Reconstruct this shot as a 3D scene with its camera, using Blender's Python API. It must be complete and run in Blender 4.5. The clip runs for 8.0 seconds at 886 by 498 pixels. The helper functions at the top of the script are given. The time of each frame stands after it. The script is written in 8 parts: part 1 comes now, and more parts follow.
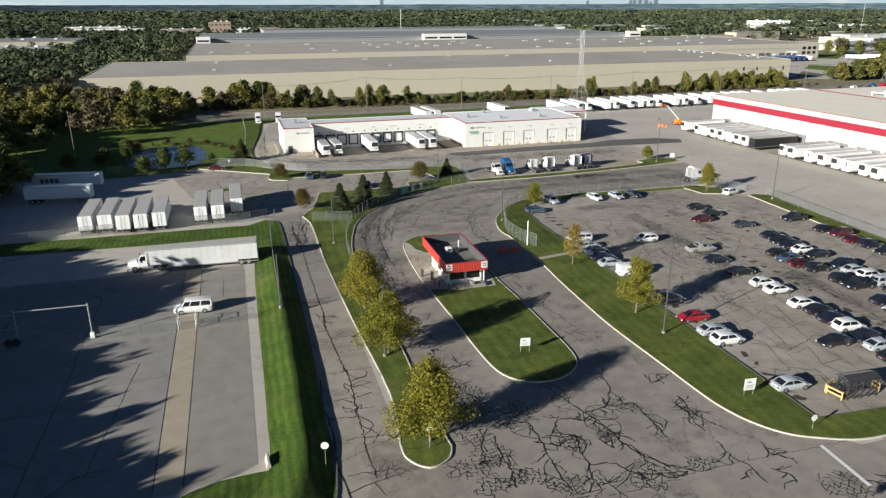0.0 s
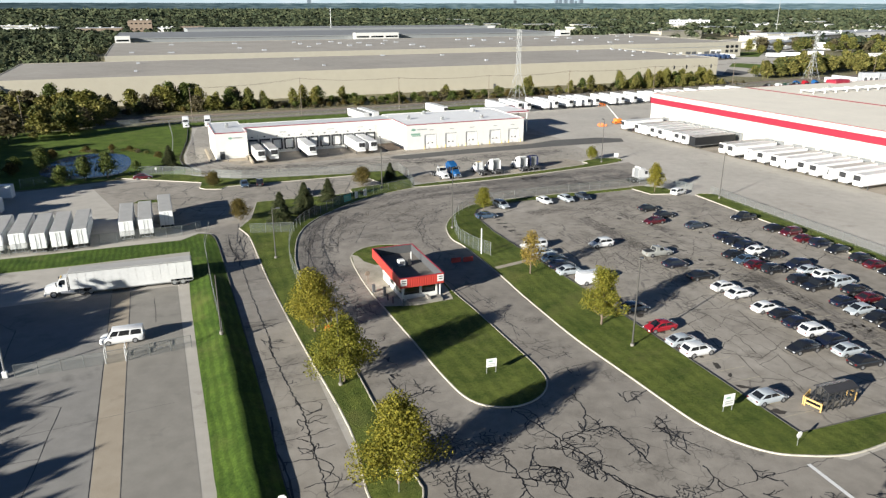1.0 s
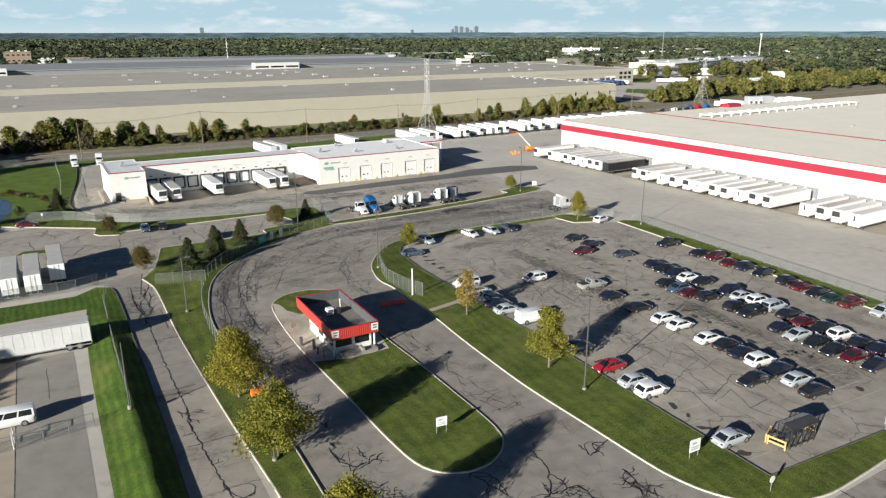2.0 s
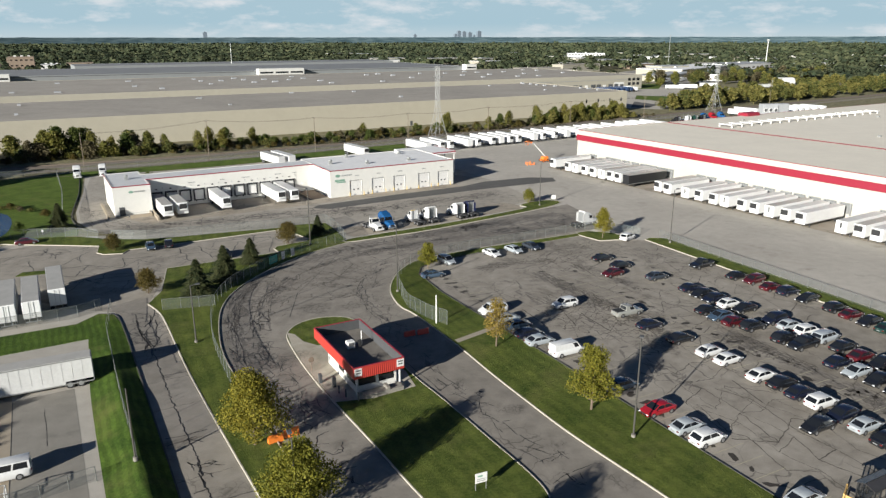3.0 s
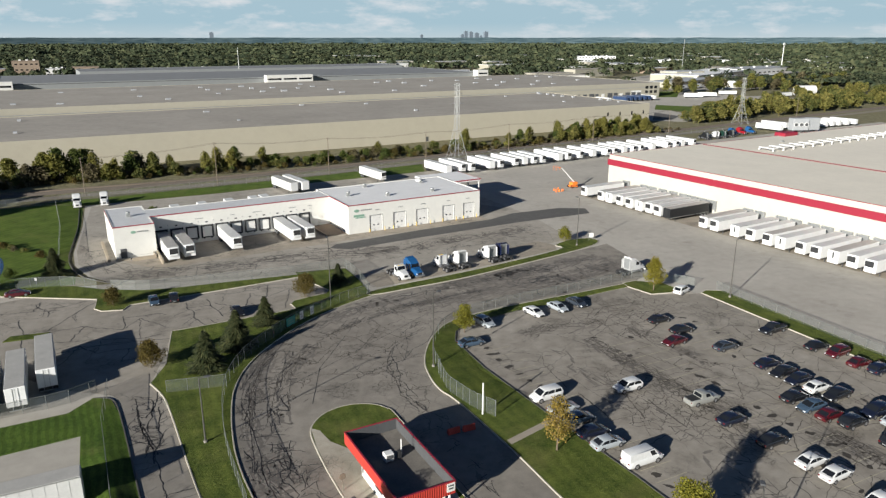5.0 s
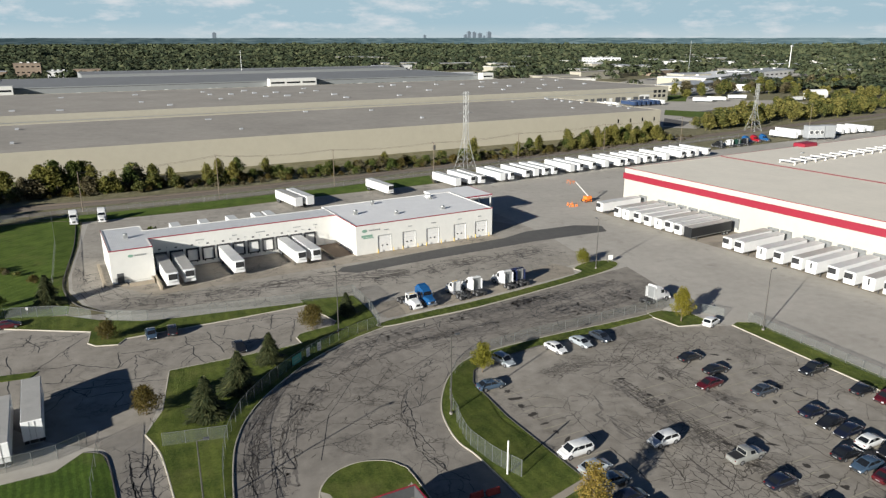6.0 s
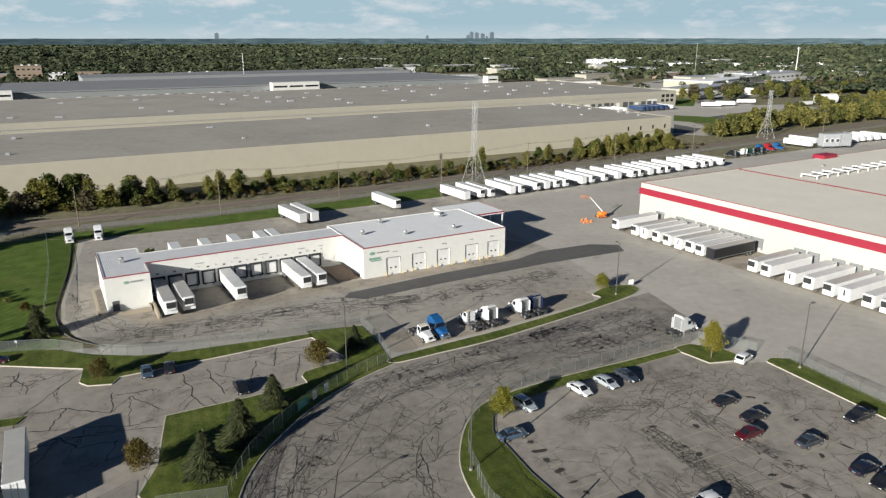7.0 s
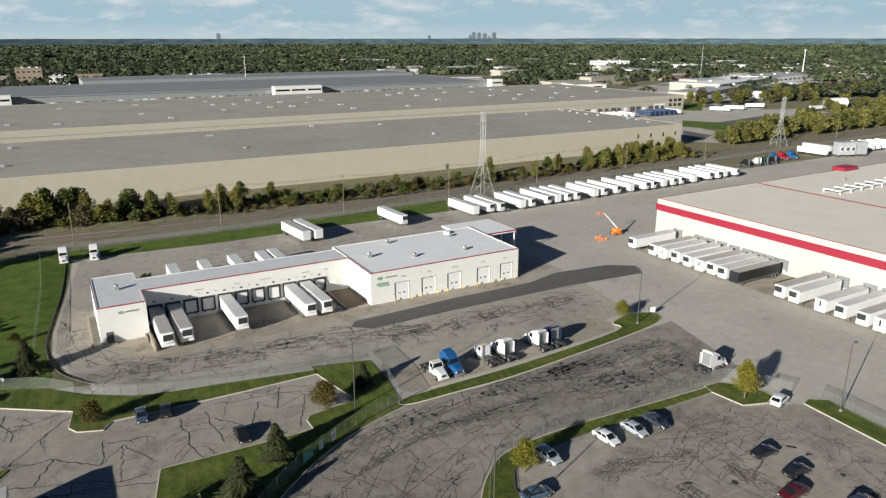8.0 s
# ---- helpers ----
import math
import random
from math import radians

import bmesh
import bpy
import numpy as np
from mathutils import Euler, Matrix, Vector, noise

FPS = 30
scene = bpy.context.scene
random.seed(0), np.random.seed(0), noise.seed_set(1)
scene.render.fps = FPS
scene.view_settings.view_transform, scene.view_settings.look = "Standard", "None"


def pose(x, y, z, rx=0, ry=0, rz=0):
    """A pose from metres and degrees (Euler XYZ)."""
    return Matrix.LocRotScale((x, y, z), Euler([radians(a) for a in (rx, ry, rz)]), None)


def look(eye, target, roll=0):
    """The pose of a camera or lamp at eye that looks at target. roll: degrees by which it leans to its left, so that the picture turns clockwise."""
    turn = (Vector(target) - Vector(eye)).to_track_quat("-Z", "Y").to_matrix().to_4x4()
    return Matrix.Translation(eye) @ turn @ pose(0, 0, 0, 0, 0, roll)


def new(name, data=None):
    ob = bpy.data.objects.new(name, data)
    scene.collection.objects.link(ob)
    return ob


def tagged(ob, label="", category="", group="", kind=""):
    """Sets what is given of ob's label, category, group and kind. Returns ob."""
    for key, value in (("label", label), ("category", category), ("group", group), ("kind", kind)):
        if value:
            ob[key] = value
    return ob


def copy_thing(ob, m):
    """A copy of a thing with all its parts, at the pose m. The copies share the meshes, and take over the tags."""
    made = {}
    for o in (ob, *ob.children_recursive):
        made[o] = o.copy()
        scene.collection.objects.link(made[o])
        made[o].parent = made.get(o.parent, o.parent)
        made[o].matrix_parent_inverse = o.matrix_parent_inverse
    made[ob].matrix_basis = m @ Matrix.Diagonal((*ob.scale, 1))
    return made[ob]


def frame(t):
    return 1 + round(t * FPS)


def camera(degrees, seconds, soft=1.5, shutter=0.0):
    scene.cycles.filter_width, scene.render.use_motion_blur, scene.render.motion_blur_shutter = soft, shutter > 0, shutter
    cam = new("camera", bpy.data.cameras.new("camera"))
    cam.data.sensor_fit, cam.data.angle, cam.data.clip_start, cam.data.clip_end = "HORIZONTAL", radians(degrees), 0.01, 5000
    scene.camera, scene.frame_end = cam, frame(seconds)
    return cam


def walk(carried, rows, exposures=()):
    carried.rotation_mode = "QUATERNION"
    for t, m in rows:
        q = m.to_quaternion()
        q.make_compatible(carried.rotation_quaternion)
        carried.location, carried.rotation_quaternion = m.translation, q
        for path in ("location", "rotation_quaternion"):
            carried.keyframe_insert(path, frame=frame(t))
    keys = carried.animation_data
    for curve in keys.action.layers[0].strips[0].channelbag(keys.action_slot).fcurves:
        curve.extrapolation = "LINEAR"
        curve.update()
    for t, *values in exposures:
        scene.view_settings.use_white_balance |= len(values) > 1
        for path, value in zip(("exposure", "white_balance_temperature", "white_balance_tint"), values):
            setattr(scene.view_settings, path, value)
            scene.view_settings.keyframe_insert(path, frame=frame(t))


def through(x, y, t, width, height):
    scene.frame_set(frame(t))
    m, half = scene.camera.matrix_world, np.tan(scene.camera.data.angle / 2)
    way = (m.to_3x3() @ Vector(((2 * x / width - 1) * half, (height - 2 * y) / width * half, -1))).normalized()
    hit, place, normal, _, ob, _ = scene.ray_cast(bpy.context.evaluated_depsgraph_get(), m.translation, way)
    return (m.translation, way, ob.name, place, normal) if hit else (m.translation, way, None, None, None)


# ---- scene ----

# camera and flight
cam = camera(64.4, 8.0, 1.35)
# seconds, x, y, z, yaw, pitch, roll
ROWS = [
    (0, 0.79, 1.85, 43.74, 0.34, -19.04, -0.15),
    (0.5, -0.58, 5.47, 43.60, 0.44, -19.03, -0.24),
    (0.75, -1.26, 7.29, 43.55, 0.43, -19.05, -0.14),
    (0.9, -1.65, 8.39, 43.54, -1.64, -19.09, -0.03),
    (1, -1.93, 9.12, 43.54, -5.23, -19.12, 0.05),
    (1.1, -2.26, 9.88, 43.53, -9.37, -19.13, -0.05),
    (1.2, -2.59, 10.63, 43.53, -12.41, -19.13, -0.17),
    (1.35, -3.06, 11.77, 43.52, -13.08, -19.12, -0.24),
    (1.5, -3.54, 12.90, 43.53, -13.15, -19.08, -0.22),
    (1.7, -4.02, 14.59, 43.55, -13.18, -18.12, -0.23),
    (1.9, -4.47, 16.25, 43.61, -13.16, -17.25, -0.17),
    (2.15, -5.00, 18.51, 43.79, -13.10, -16.78, -0.09),
    (3, -6.59, 26.27, 44.68, -12.97, -16.63, -0.08),
    (3.5, -7.11, 31.01, 46.19, -12.84, -16.66, -0.12),
    (4, -7.61, 35.76, 47.76, -12.74, -16.67, -0.10),
    (4.5, -8.09, 40.53, 49.38, -12.64, -16.67, -0.05),
    (6, -8.62, 55.48, 54.06, -12.33, -16.69, -0.03),
    (6.5, -8.75, 60.49, 55.58, -12.23, -16.69, -0.05),
    (7, -8.86, 65.49, 57.13, -12.16, -16.69, -0.03),
    (7.5, -8.95, 70.48, 58.73, -12.09, -16.72, -0.04),
    (8, -9.03, 75.47, 60.36, -12.02, -16.72, -0.04),
]
EXPOSURE, KELVIN = 0.74, 6430.0
walk(cam, [(t, pose(x, y, z, 0, 0, yaw) @ pose(0, 0, 0, 90 + pitch, 0, 0) @ pose(0, 0, 0, 0, 0, roll))
           for t, x, y, z, yaw, pitch, roll in ROWS], exposures=[(t, EXPOSURE + e, KELVIN, 10.0) for t, e in ((0.0, 0.22), (0.6, 0.3), (1.1, 0.51), (1.7, 0.43), (2.6, 0.16), (4.0, 0.07), (8.0, 0.02))])

# light: a low afternoon sun from the south-west, pale sky with thin cloud
SUN_AZ, SUN_EL = 220.0, 16.5          # degrees from +x, above the horizon
sd = Vector((math.cos(radians(SUN_AZ)) * math.cos(radians(SUN_EL)), math.sin(radians(SUN_AZ)) * math.cos(radians(SUN_EL)), math.sin(radians(SUN_EL))))
sun = new("sun", bpy.data.lights.new("sun", "SUN"))
sun.data.energy, sun.data.angle, sun.data.color = 5.0, radians(0.55), (1.0, 0.972, 0.895)
sun.matrix_world = look(sd * 500, (0, 0, 0))

world = bpy.data.worlds.new("sky")
scene.world = world
world.use_nodes = True
wn, wl = world.node_tree.nodes, world.node_tree.links
wn.clear()
sky = wn.new("ShaderNodeTexSky")
sky.sky_type, sky.sun_disc = "NISHITA", False
sky.sun_elevation, sky.sun_rotation = radians(SUN_EL), radians(90 - SUN_AZ)
sky.air_density, sky.dust_density, sky.ozone_density = 1.0, 0.25, 4.0
coord = wn.new("ShaderNodeTexCoord")
mapw = wn.new("ShaderNodeMapping")
mapw.inputs["Scale"].default_value = (6.5, 6.5, 21.0)
cloud = wn.new("ShaderNodeTexNoise")
cloud.inputs["Scale"].default_value, cloud.inputs["Detail"].default_value, cloud.inputs["Roughness"].default_value = 1.7, 8.0, 0.62
ramp = wn.new("ShaderNodeValToRGB")
ramp.color_ramp.elements[0].position, ramp.color_ramp.elements[1].position = 0.50, 0.68
mixw = wn.new("ShaderNodeMix")
mixw.data_type = "RGBA"
mixw.inputs["B"].default_value = (8.0, 8.4, 8.7, 1)
bgw, outw = wn.new("ShaderNodeBackground"), wn.new("ShaderNodeOutputWorld")
bgw.inputs["Strength"].default_value = 0.05
wl.new(coord.outputs["Generated"], mapw.inputs["Vector"])
wl.new(mapw.outputs["Vector"], cloud.inputs["Vector"])
wl.new(cloud.outputs["Fac"], ramp.inputs["Fac"])
wl.new(ramp.outputs["Color"], mixw.inputs["Factor"])
tint = wn.new("ShaderNodeMix")
tint.data_type, tint.blend_type = "RGBA", "MULTIPLY"
tint.inputs[0].default_value, tint.inputs["B"].default_value = 1.0, (0.30, 0.39, 0.51, 1)
wl.new(sky.outputs["Color"], tint.inputs["A"])
# pale haze low over the horizon
axes = wn.new("ShaderNodeSeparateXYZ")
wl.new(coord.outputs["Generated"], axes.inputs[0])
low = wn.new("ShaderNodeValToRGB")
for e, p, c in zip([low.color_ramp.elements[0], low.color_ramp.elements[1], low.color_ramp.elements.new(0.5)], (0.0, 0.07, 0.02), ((0.80, 0.96, 1.0), (0.37, 0.64, 0.80), (0.60, 0.84, 0.94))):
    e.position, e.color = p, (*c, 1)
lift = wn.new("ShaderNodeMix")
lift.data_type, lift.blend_type = "RGBA", "MULTIPLY"
lift.inputs[0].default_value, lift.inputs["B"].default_value = 1.0, (7.4, 7.4, 7.6, 1)
near = wn.new("ShaderNodeMapRange")
near.inputs["From Min"].default_value, near.inputs["From Max"].default_value = 0.07, 0.30
near.inputs["To Min"].default_value, near.inputs["To Max"].default_value = 1.0, 0.0
hazy = wn.new("ShaderNodeMix")
hazy.data_type = "RGBA"
wl.new(axes.outputs["Z"], low.inputs["Fac"])
wl.new(axes.outputs["Z"], near.inputs["Value"])
wl.new(low.outputs["Color"], lift.inputs["A"])
wl.new(near.outputs["Result"], hazy.inputs[0])
wl.new(tint.outputs["Result"], hazy.inputs["A"])
wl.new(lift.outputs["Result"], mixw.inputs["A"])
wl.new(mixw.outputs["Result"], hazy.inputs["B"])
wl.new(hazy.outputs["Result"], bgw.inputs["Color"])
wl.new(bgw.outputs["Background"], outw.inputs["Surface"])


# ---- materials ----
class Nodes:
    """A small helper to wire one node material."""
    def __init__(self, name, rough=0.8, metal=0.0, spec=0.5):
        self.m = bpy.data.materials.new(name)
        self.m.use_nodes = True
        self.n, self.l = self.m.node_tree.nodes, self.m.node_tree.links
        self.b = self.n["Principled BSDF"]
        self.b.inputs["Roughness"].default_value = rough
        self.b.inputs["Metallic"].default_value = metal
        self.b.inputs["Specular IOR Level"].default_value = spec
        self.pos = self.n.new("ShaderNodeNewGeometry").outputs["Position"]

    def mapped(self, scale=(1, 1, 1), rot=0.0):
        k = self.n.new("ShaderNodeMapping")
        k.inputs["Scale"].default_value, k.inputs["Rotation"].default_value = scale, (0, 0, radians(rot))
        self.l.new(self.pos, k.inputs["Vector"])
        return k.outputs["Vector"]

    def noise(self, scale, detail=4.0, rough=0.55, vec=None):
        k = self.n.new("ShaderNodeTexNoise")
        k.inputs["Scale"].default_value, k.inputs["Detail"].default_value, k.inputs["Roughness"].default_value = scale, detail, rough
        self.l.new(vec or self.pos, k.inputs["Vector"])
        return k.outputs["Fac"]

    def wave(self, scale, rot, dist=1.0, axis="X"):
        k = self.n.new("ShaderNodeTexWave")
        k.bands_direction = axis
        k.inputs["Scale"].default_value, k.inputs["Distortion"].default_value = scale, dist
        k.inputs["Detail"].default_value, k.inputs["Detail Scale"].default_value = 2.0, 0.6
        self.l.new(self.mapped((1, 1, 1), rot), k.inputs["Vector"])
        return k.outputs["Fac"]

    def ramp(self, fac, stops):
        k = self.n.new("ShaderNodeValToRGB")
        e = k.color_ramp.elements
        while len(e) < len(stops):
            e.new(0.5)
        for x, (p, c) in zip(e, stops):
            x.position, x.color = p, (*c, 1) if len(c) == 3 else c
        self.l.new(fac, k.inputs["Fac"])
        return k.outputs["Color"]

    def mix(self, fac, a, b, how="MIX"):
        k = self.n.new("ShaderNodeMix")
        k.data_type, k.blend_type = "RGBA", how
        for key, v in (("Factor", fac), ("A", a), ("B", b)):
            s = k.inputs[key] if key != "Factor" else k.inputs[0]
            if isinstance(v, (int, float)):
                s.default_value = v
            elif isinstance(v, tuple):
                s.default_value = (*v, 1)
            else:
                self.l.new(v, s)
        return k.outputs["Result"]

    def maths(self, how, a, b=0.0):
        k = self.n.new("ShaderNodeMath")
        k.operation = how
        for s, v in zip(k.inputs, (a, b)):
            if isinstance(v, (int, float)):
                s.default_value = v
            else:
                self.l.new(v, s)
        return k.outputs[0]

    def rand(self):
        return self.n.new("ShaderNodeObjectInfo").outputs["Random"]

    def island(self):
        return self.n.new("ShaderNodeNewGeometry").outputs["Random Per Island"]

    def color(self, c):
        if isinstance(c, tuple):
            self.b.inputs["Base Color"].default_value = (*c, 1)
        else:
            self.l.new(c, self.b.inputs["Base Color"])
        return self

    def bump(self, fac, strength=0.3, dist=0.02):
        k = self.n.new("ShaderNodeBump")
        k.inputs["Strength"].default_value, k.inputs["Distance"].default_value = strength, dist
        self.l.new(fac, k.inputs["Height"])
        self.l.new(k.outputs["Normal"], self.b.inputs["Normal"])
        return self


def asphalt(name, dark, light, crack=0.0, cscale=0.35, patch=0.0):
    """Weathered asphalt or concrete paving with stains, worn lanes, and a net of fine cracks."""
    k = Nodes(name, 0.88, 0, 0.3)
    big = k.noise(0.035, 5, 0.6)
    mid = k.noise(0.45, 5, 0.6)
    c = k.ramp(k.mix(0.45, big, mid), [(0.34, dark), (0.66, light)])
    c = k.mix(0.35, c, k.ramp(k.noise(14.0, 3, 0.7), [(0.3, (0.55, 0.55, 0.55)), (0.7, (1.25, 1.25, 1.25))]), "MULTIPLY")
    stain = k.ramp(k.noise(0.16, 6, 0.65), [(0.60, (0, 0, 0)), (0.74, (1, 1, 1))])
    c = k.mix(k.maths("MULTIPLY", stain, 0.6), c, tuple(v * 0.45 for v in dark))
    if crack > 0:
        warp = k.n.new("ShaderNodeTexNoise")
        warp.inputs["Scale"].default_value, warp.inputs["Detail"].default_value = 0.5, 4
        k.l.new(k.pos, warp.inputs["Vector"])
        add = k.n.new("ShaderNodeVectorMath")
        add.operation = "MULTIPLY_ADD"
        add.inputs[1].default_value = (2.4, 2.4, 0)
        k.l.new(warp.outputs["Color"], add.inputs[0])
        k.l.new(k.pos, add.inputs[2])
        v = k.n.new("ShaderNodeTexVoronoi")
        v.feature = "DISTANCE_TO_EDGE"
        v.inputs["Scale"].default_value = cscale
        k.l.new(add.outputs[0], v.inputs["Vector"])
        line = k.ramp(v.outputs["Distance"], [(0.008, (1, 1, 1)), (0.02, (0, 0, 0))])
        mask = k.ramp(k.noise(0.06, 3, 0.5), [(0.50, (0, 0, 0)), (0.60, (1, 1, 1))])
        c = k.mix(k.maths("MULTIPLY", k.maths("MULTIPLY", line, mask), crack), c, (0.03, 0.028, 0.026))
        fine = k.n.new("ShaderNodeTexVoronoi")
        fine.feature = "DISTANCE_TO_EDGE"
        fine.inputs["Scale"].default_value = 1.15
        k.l.new(add.outputs[0], fine.inputs["Vector"])
        line2 = k.ramp(fine.outputs["Distance"], [(0.02, (1, 1, 1)), (0.07, (0, 0, 0))])
        area = k.ramp(k.noise(0.11, 4, 0.6), [(0.56, (0, 0, 0)), (0.64, (1, 1, 1))])
        c = k.mix(k.maths("MULTIPLY", area, 0.25), c, tuple(v * 0.55 for v in dark))
        c = k.mix(k.maths("MULTIPLY", k.maths("MULTIPLY", line2, area), crack), c, (0.035, 0.032, 0.03))
    k.color(c)
    return k.bump(k.noise(30.0, 3), 0.2, 0.01).m


def grass(name, rot, a=(0.040, 0.060, 0.012), b=(0.11, 0.14, 0.03), stripe=0.5, width=0.17):
    """Mown turf, with mowing bands along one direction and dry patches."""
    k = Nodes(name, 0.95, 0, 0.15)
    c = k.ramp(k.mix(0.5, k.noise(0.25, 5, 0.65), k.noise(3.0, 5, 0.75)), [(0.37, a), (0.65, b)])
    band = k.ramp(k.wave(width, rot, 4.5), [(0.3, (0.62, 0.66, 0.62)), (0.7, (1.25, 1.25, 1.2))])
    c = k.mix(stripe, c, band, "MULTIPLY")
    dry = k.ramp(k.noise(0.12, 4, 0.6), [(0.55, (0, 0, 0)), (0.75, (1, 1, 1))])
    c = k.mix(k.maths("MULTIPLY", dry, 0.5), c, (0.17, 0.155, 0.056))
    k.color(c)
    return k.bump(k.noise(22.0, 4, 0.8), 0.9, 0.08).m


def plain(name, c, rough=0.6, metal=0.0, vary=0.12, scale=1.2, spec=0.5):
    """Paint, plastic, metal or concrete with dirt at two scales."""
    k = Nodes(name, rough, metal, spec)
    lo, hi = tuple(v * (1 - vary) for v in c), tuple(min(1, v * (1 + vary)) for v in c)
    k.color(k.ramp(k.mix(0.4, k.noise(scale, 5, 0.65), k.noise(scale * 9, 3, 0.6)), [(0.3, lo), (0.7, hi)]))
    return k.m


def leaves(name, stops, through=0.3):
    k = Nodes(name, 0.7, 0, 0.25)
    c = k.ramp(k.island(), stops)
    c = k.mix(0.5, c, k.ramp(k.rand(), [(0.0, (0.75, 0.85, 0.8)), (1.0, (1.25, 1.12, 1.0))]), "MULTIPLY")
    k.color(c)
    tr, mx = k.n.new("ShaderNodeBsdfTranslucent"), k.n.new("ShaderNodeMixShader")
    k.l.new(c, tr.inputs["Color"])
    mx.inputs[0].default_value = through
    k.l.new(k.b.outputs[0], mx.inputs[1])
    k.l.new(tr.outputs[0], mx.inputs[2])
    k.l.new(mx.outputs[0], k.n["Material Output"].inputs["Surface"])
    return k.m


def lattice(name, c, open_share):
    """Woven wire too fine to see strand by strand: partly open."""
    k = Nodes(name, 0.5, 0.6)
    k.color(c)
    tr, mx = k.n.new("ShaderNodeBsdfTransparent"), k.n.new("ShaderNodeMixShader")
    mx.inputs[0].default_value = open_share
    k.l.new(k.b.outputs[0], mx.inputs[1])
    k.l.new(tr.outputs[0], mx.inputs[2])
    k.l.new(mx.outputs[0], k.n["Material Output"].inputs["Surface"])
    return k.m


def ribbed(name, c, rot, pitch, depth=0.35, rough=0.5):
    """Ribbed metal sheet: fine corrugation as relief, with weather streaks."""
    k = Nodes(name, rough, 0.1)
    w = k.wave(pitch, rot, 0.0)
    c0 = k.ramp(k.noise(0.6, 5, 0.6), [(0.3, tuple(v * 0.86 for v in c)), (0.7, c)])
    k.color(k.mix(0.55, c0, k.ramp(w, [(0.05, (0.78, 0.78, 0.79)), (0.35, (1, 1, 1))]), "MULTIPLY"))
    return k.bump(w, depth, 0.05).m


def pond_water():
    k = Nodes("pond_water", 0.12)
    # blue of the reflected sky, put into the water's own colour
    k.color((0.02, 0.065, 0.15))
    return k.bump(k.noise(1.4, 3, 0.6), 0.9, 0.25).m


M = dict(
    road=asphalt("road_asphalt", (0.182, 0.163, 0.138), (0.318, 0.288, 0.246), 0.5, 0.30),
    yard=asphalt("yard_asphalt", (0.360, 0.332, 0.287), (0.485, 0.450, 0.394), 0.0),
    lot=asphalt("parking_asphalt", (0.190, 0.168, 0.138), (0.360, 0.327, 0.280), 0.5, 0.2),
    west=asphalt("west_lot_asphalt", (0.190, 0.180, 0.164), (0.275, 0.262, 0.240), 0.0),
    drive=asphalt("drive_asphalt", (0.225, 0.202, 0.168), (0.365, 0.330, 0.282), 0.4, 0.30),
    pad=asphalt("pad_concrete", (0.30, 0.265, 0.205), (0.52, 0.475, 0.395), 0.5, 0.5),
    oldyard=asphalt("old_yard_asphalt", (0.270, 0.245, 0.206), (0.415, 0.380, 0.326), 0.3, 0.2),
    slab=asphalt("slab_concrete", (0.20, 0.185, 0.16), (0.29, 0.27, 0.235), 0.0),
    dark=asphalt("dark_asphalt", (0.085, 0.082, 0.078), (0.125, 0.120, 0.112), 0.0),
    apron=asphalt("apron_concrete", (0.27, 0.235, 0.185), (0.40, 0.35, 0.285), 0.5, 0.2),
    tan=asphalt("tan_concrete", (0.30, 0.25, 0.185), (0.38, 0.325, 0.25), 0.0),
    worn=asphalt("worn_asphalt", (0.125, 0.113, 0.098), (0.205, 0.187, 0.162), 0.4, 0.9),
    oil=plain("oil_stain", (0.045, 0.038, 0.03), 0.7, 0, 0.5, 3.0),
    kerb=plain("kerb_concrete", (0.42, 0.385, 0.315), 0.85, 0, 0.25),
    kerb_dark=plain("dark_kerb", (0.085, 0.08, 0.07), 0.85, 0, 0.3),
    crackline=plain("open_crack", (0.075, 0.064, 0.052), 0.8, 0, 0.3),
    smear=plain("smeared_sealant", (0.150, 0.134, 0.116), 0.85, 0, 0.35, 1.5),
    dragged=plain("dragged_sealant", (0.150, 0.134, 0.116), 0.88, 0, 0.3, 1.2),
    seal=plain("tar_seal", (0.022, 0.021, 0.021), 0.55, 0, 0.3),
    turf=grass("turf_verge", -14, (0.036, 0.060, 0.010), (0.140, 0.160, 0.034), 0.26),
    turf_w=grass("turf_west", -16.5, (0.024, 0.054, 0.008), (0.098, 0.150, 0.024), 0.45, 0.31),
    field=grass("field_grass", 30, (0.048, 0.080, 0.013), (0.128, 0.178, 0.032), 0.25),
    rough=grass("rough_ground", 0, (0.105, 0.100, 0.056), (0.285, 0.255, 0.155), 0.0),
    ballast=plain("ballast", (0.145, 0.118, 0.093), 0.95, 0, 0.45, 2.0),
    gravel=plain("gravel_track", (0.215, 0.185, 0.145), 0.95, 0, 0.35, 0.8),
    white=plain("white_paint", (0.68, 0.67, 0.645), 0.5, 0, 0.05),
    wall=plain("white_wall", (0.66, 0.648, 0.605), 0.65, 0, 0.06, 0.6),
    tanwall=plain("tan_wall", (0.405, 0.37, 0.29), 0.8, 0, 0.06, 0.25),
    tanwall2=plain("pale_wall", (0.36, 0.335, 0.27), 0.8, 0, 0.06, 0.25),
    roof_tan=plain("gravel_roof", (0.300, 0.272, 0.234), 0.95, 0, 0.22, 0.035),
    cream=plain("cream_wall", (0.445, 0.432, 0.382), 0.65, 0, 0.05, 0.5),
    roof_wh=plain("ballasted_roof", (0.70, 0.645, 0.545), 0.95, 0, 0.07, 0.08),
    roof_wing=ribbed("ribbed_white_roof", (0.72, 0.715, 0.705), -17.2, 0.8),
    roof_main=plain("white_membrane_roof", (0.75, 0.74, 0.725), 0.6, 0, 0.07, 0.3),
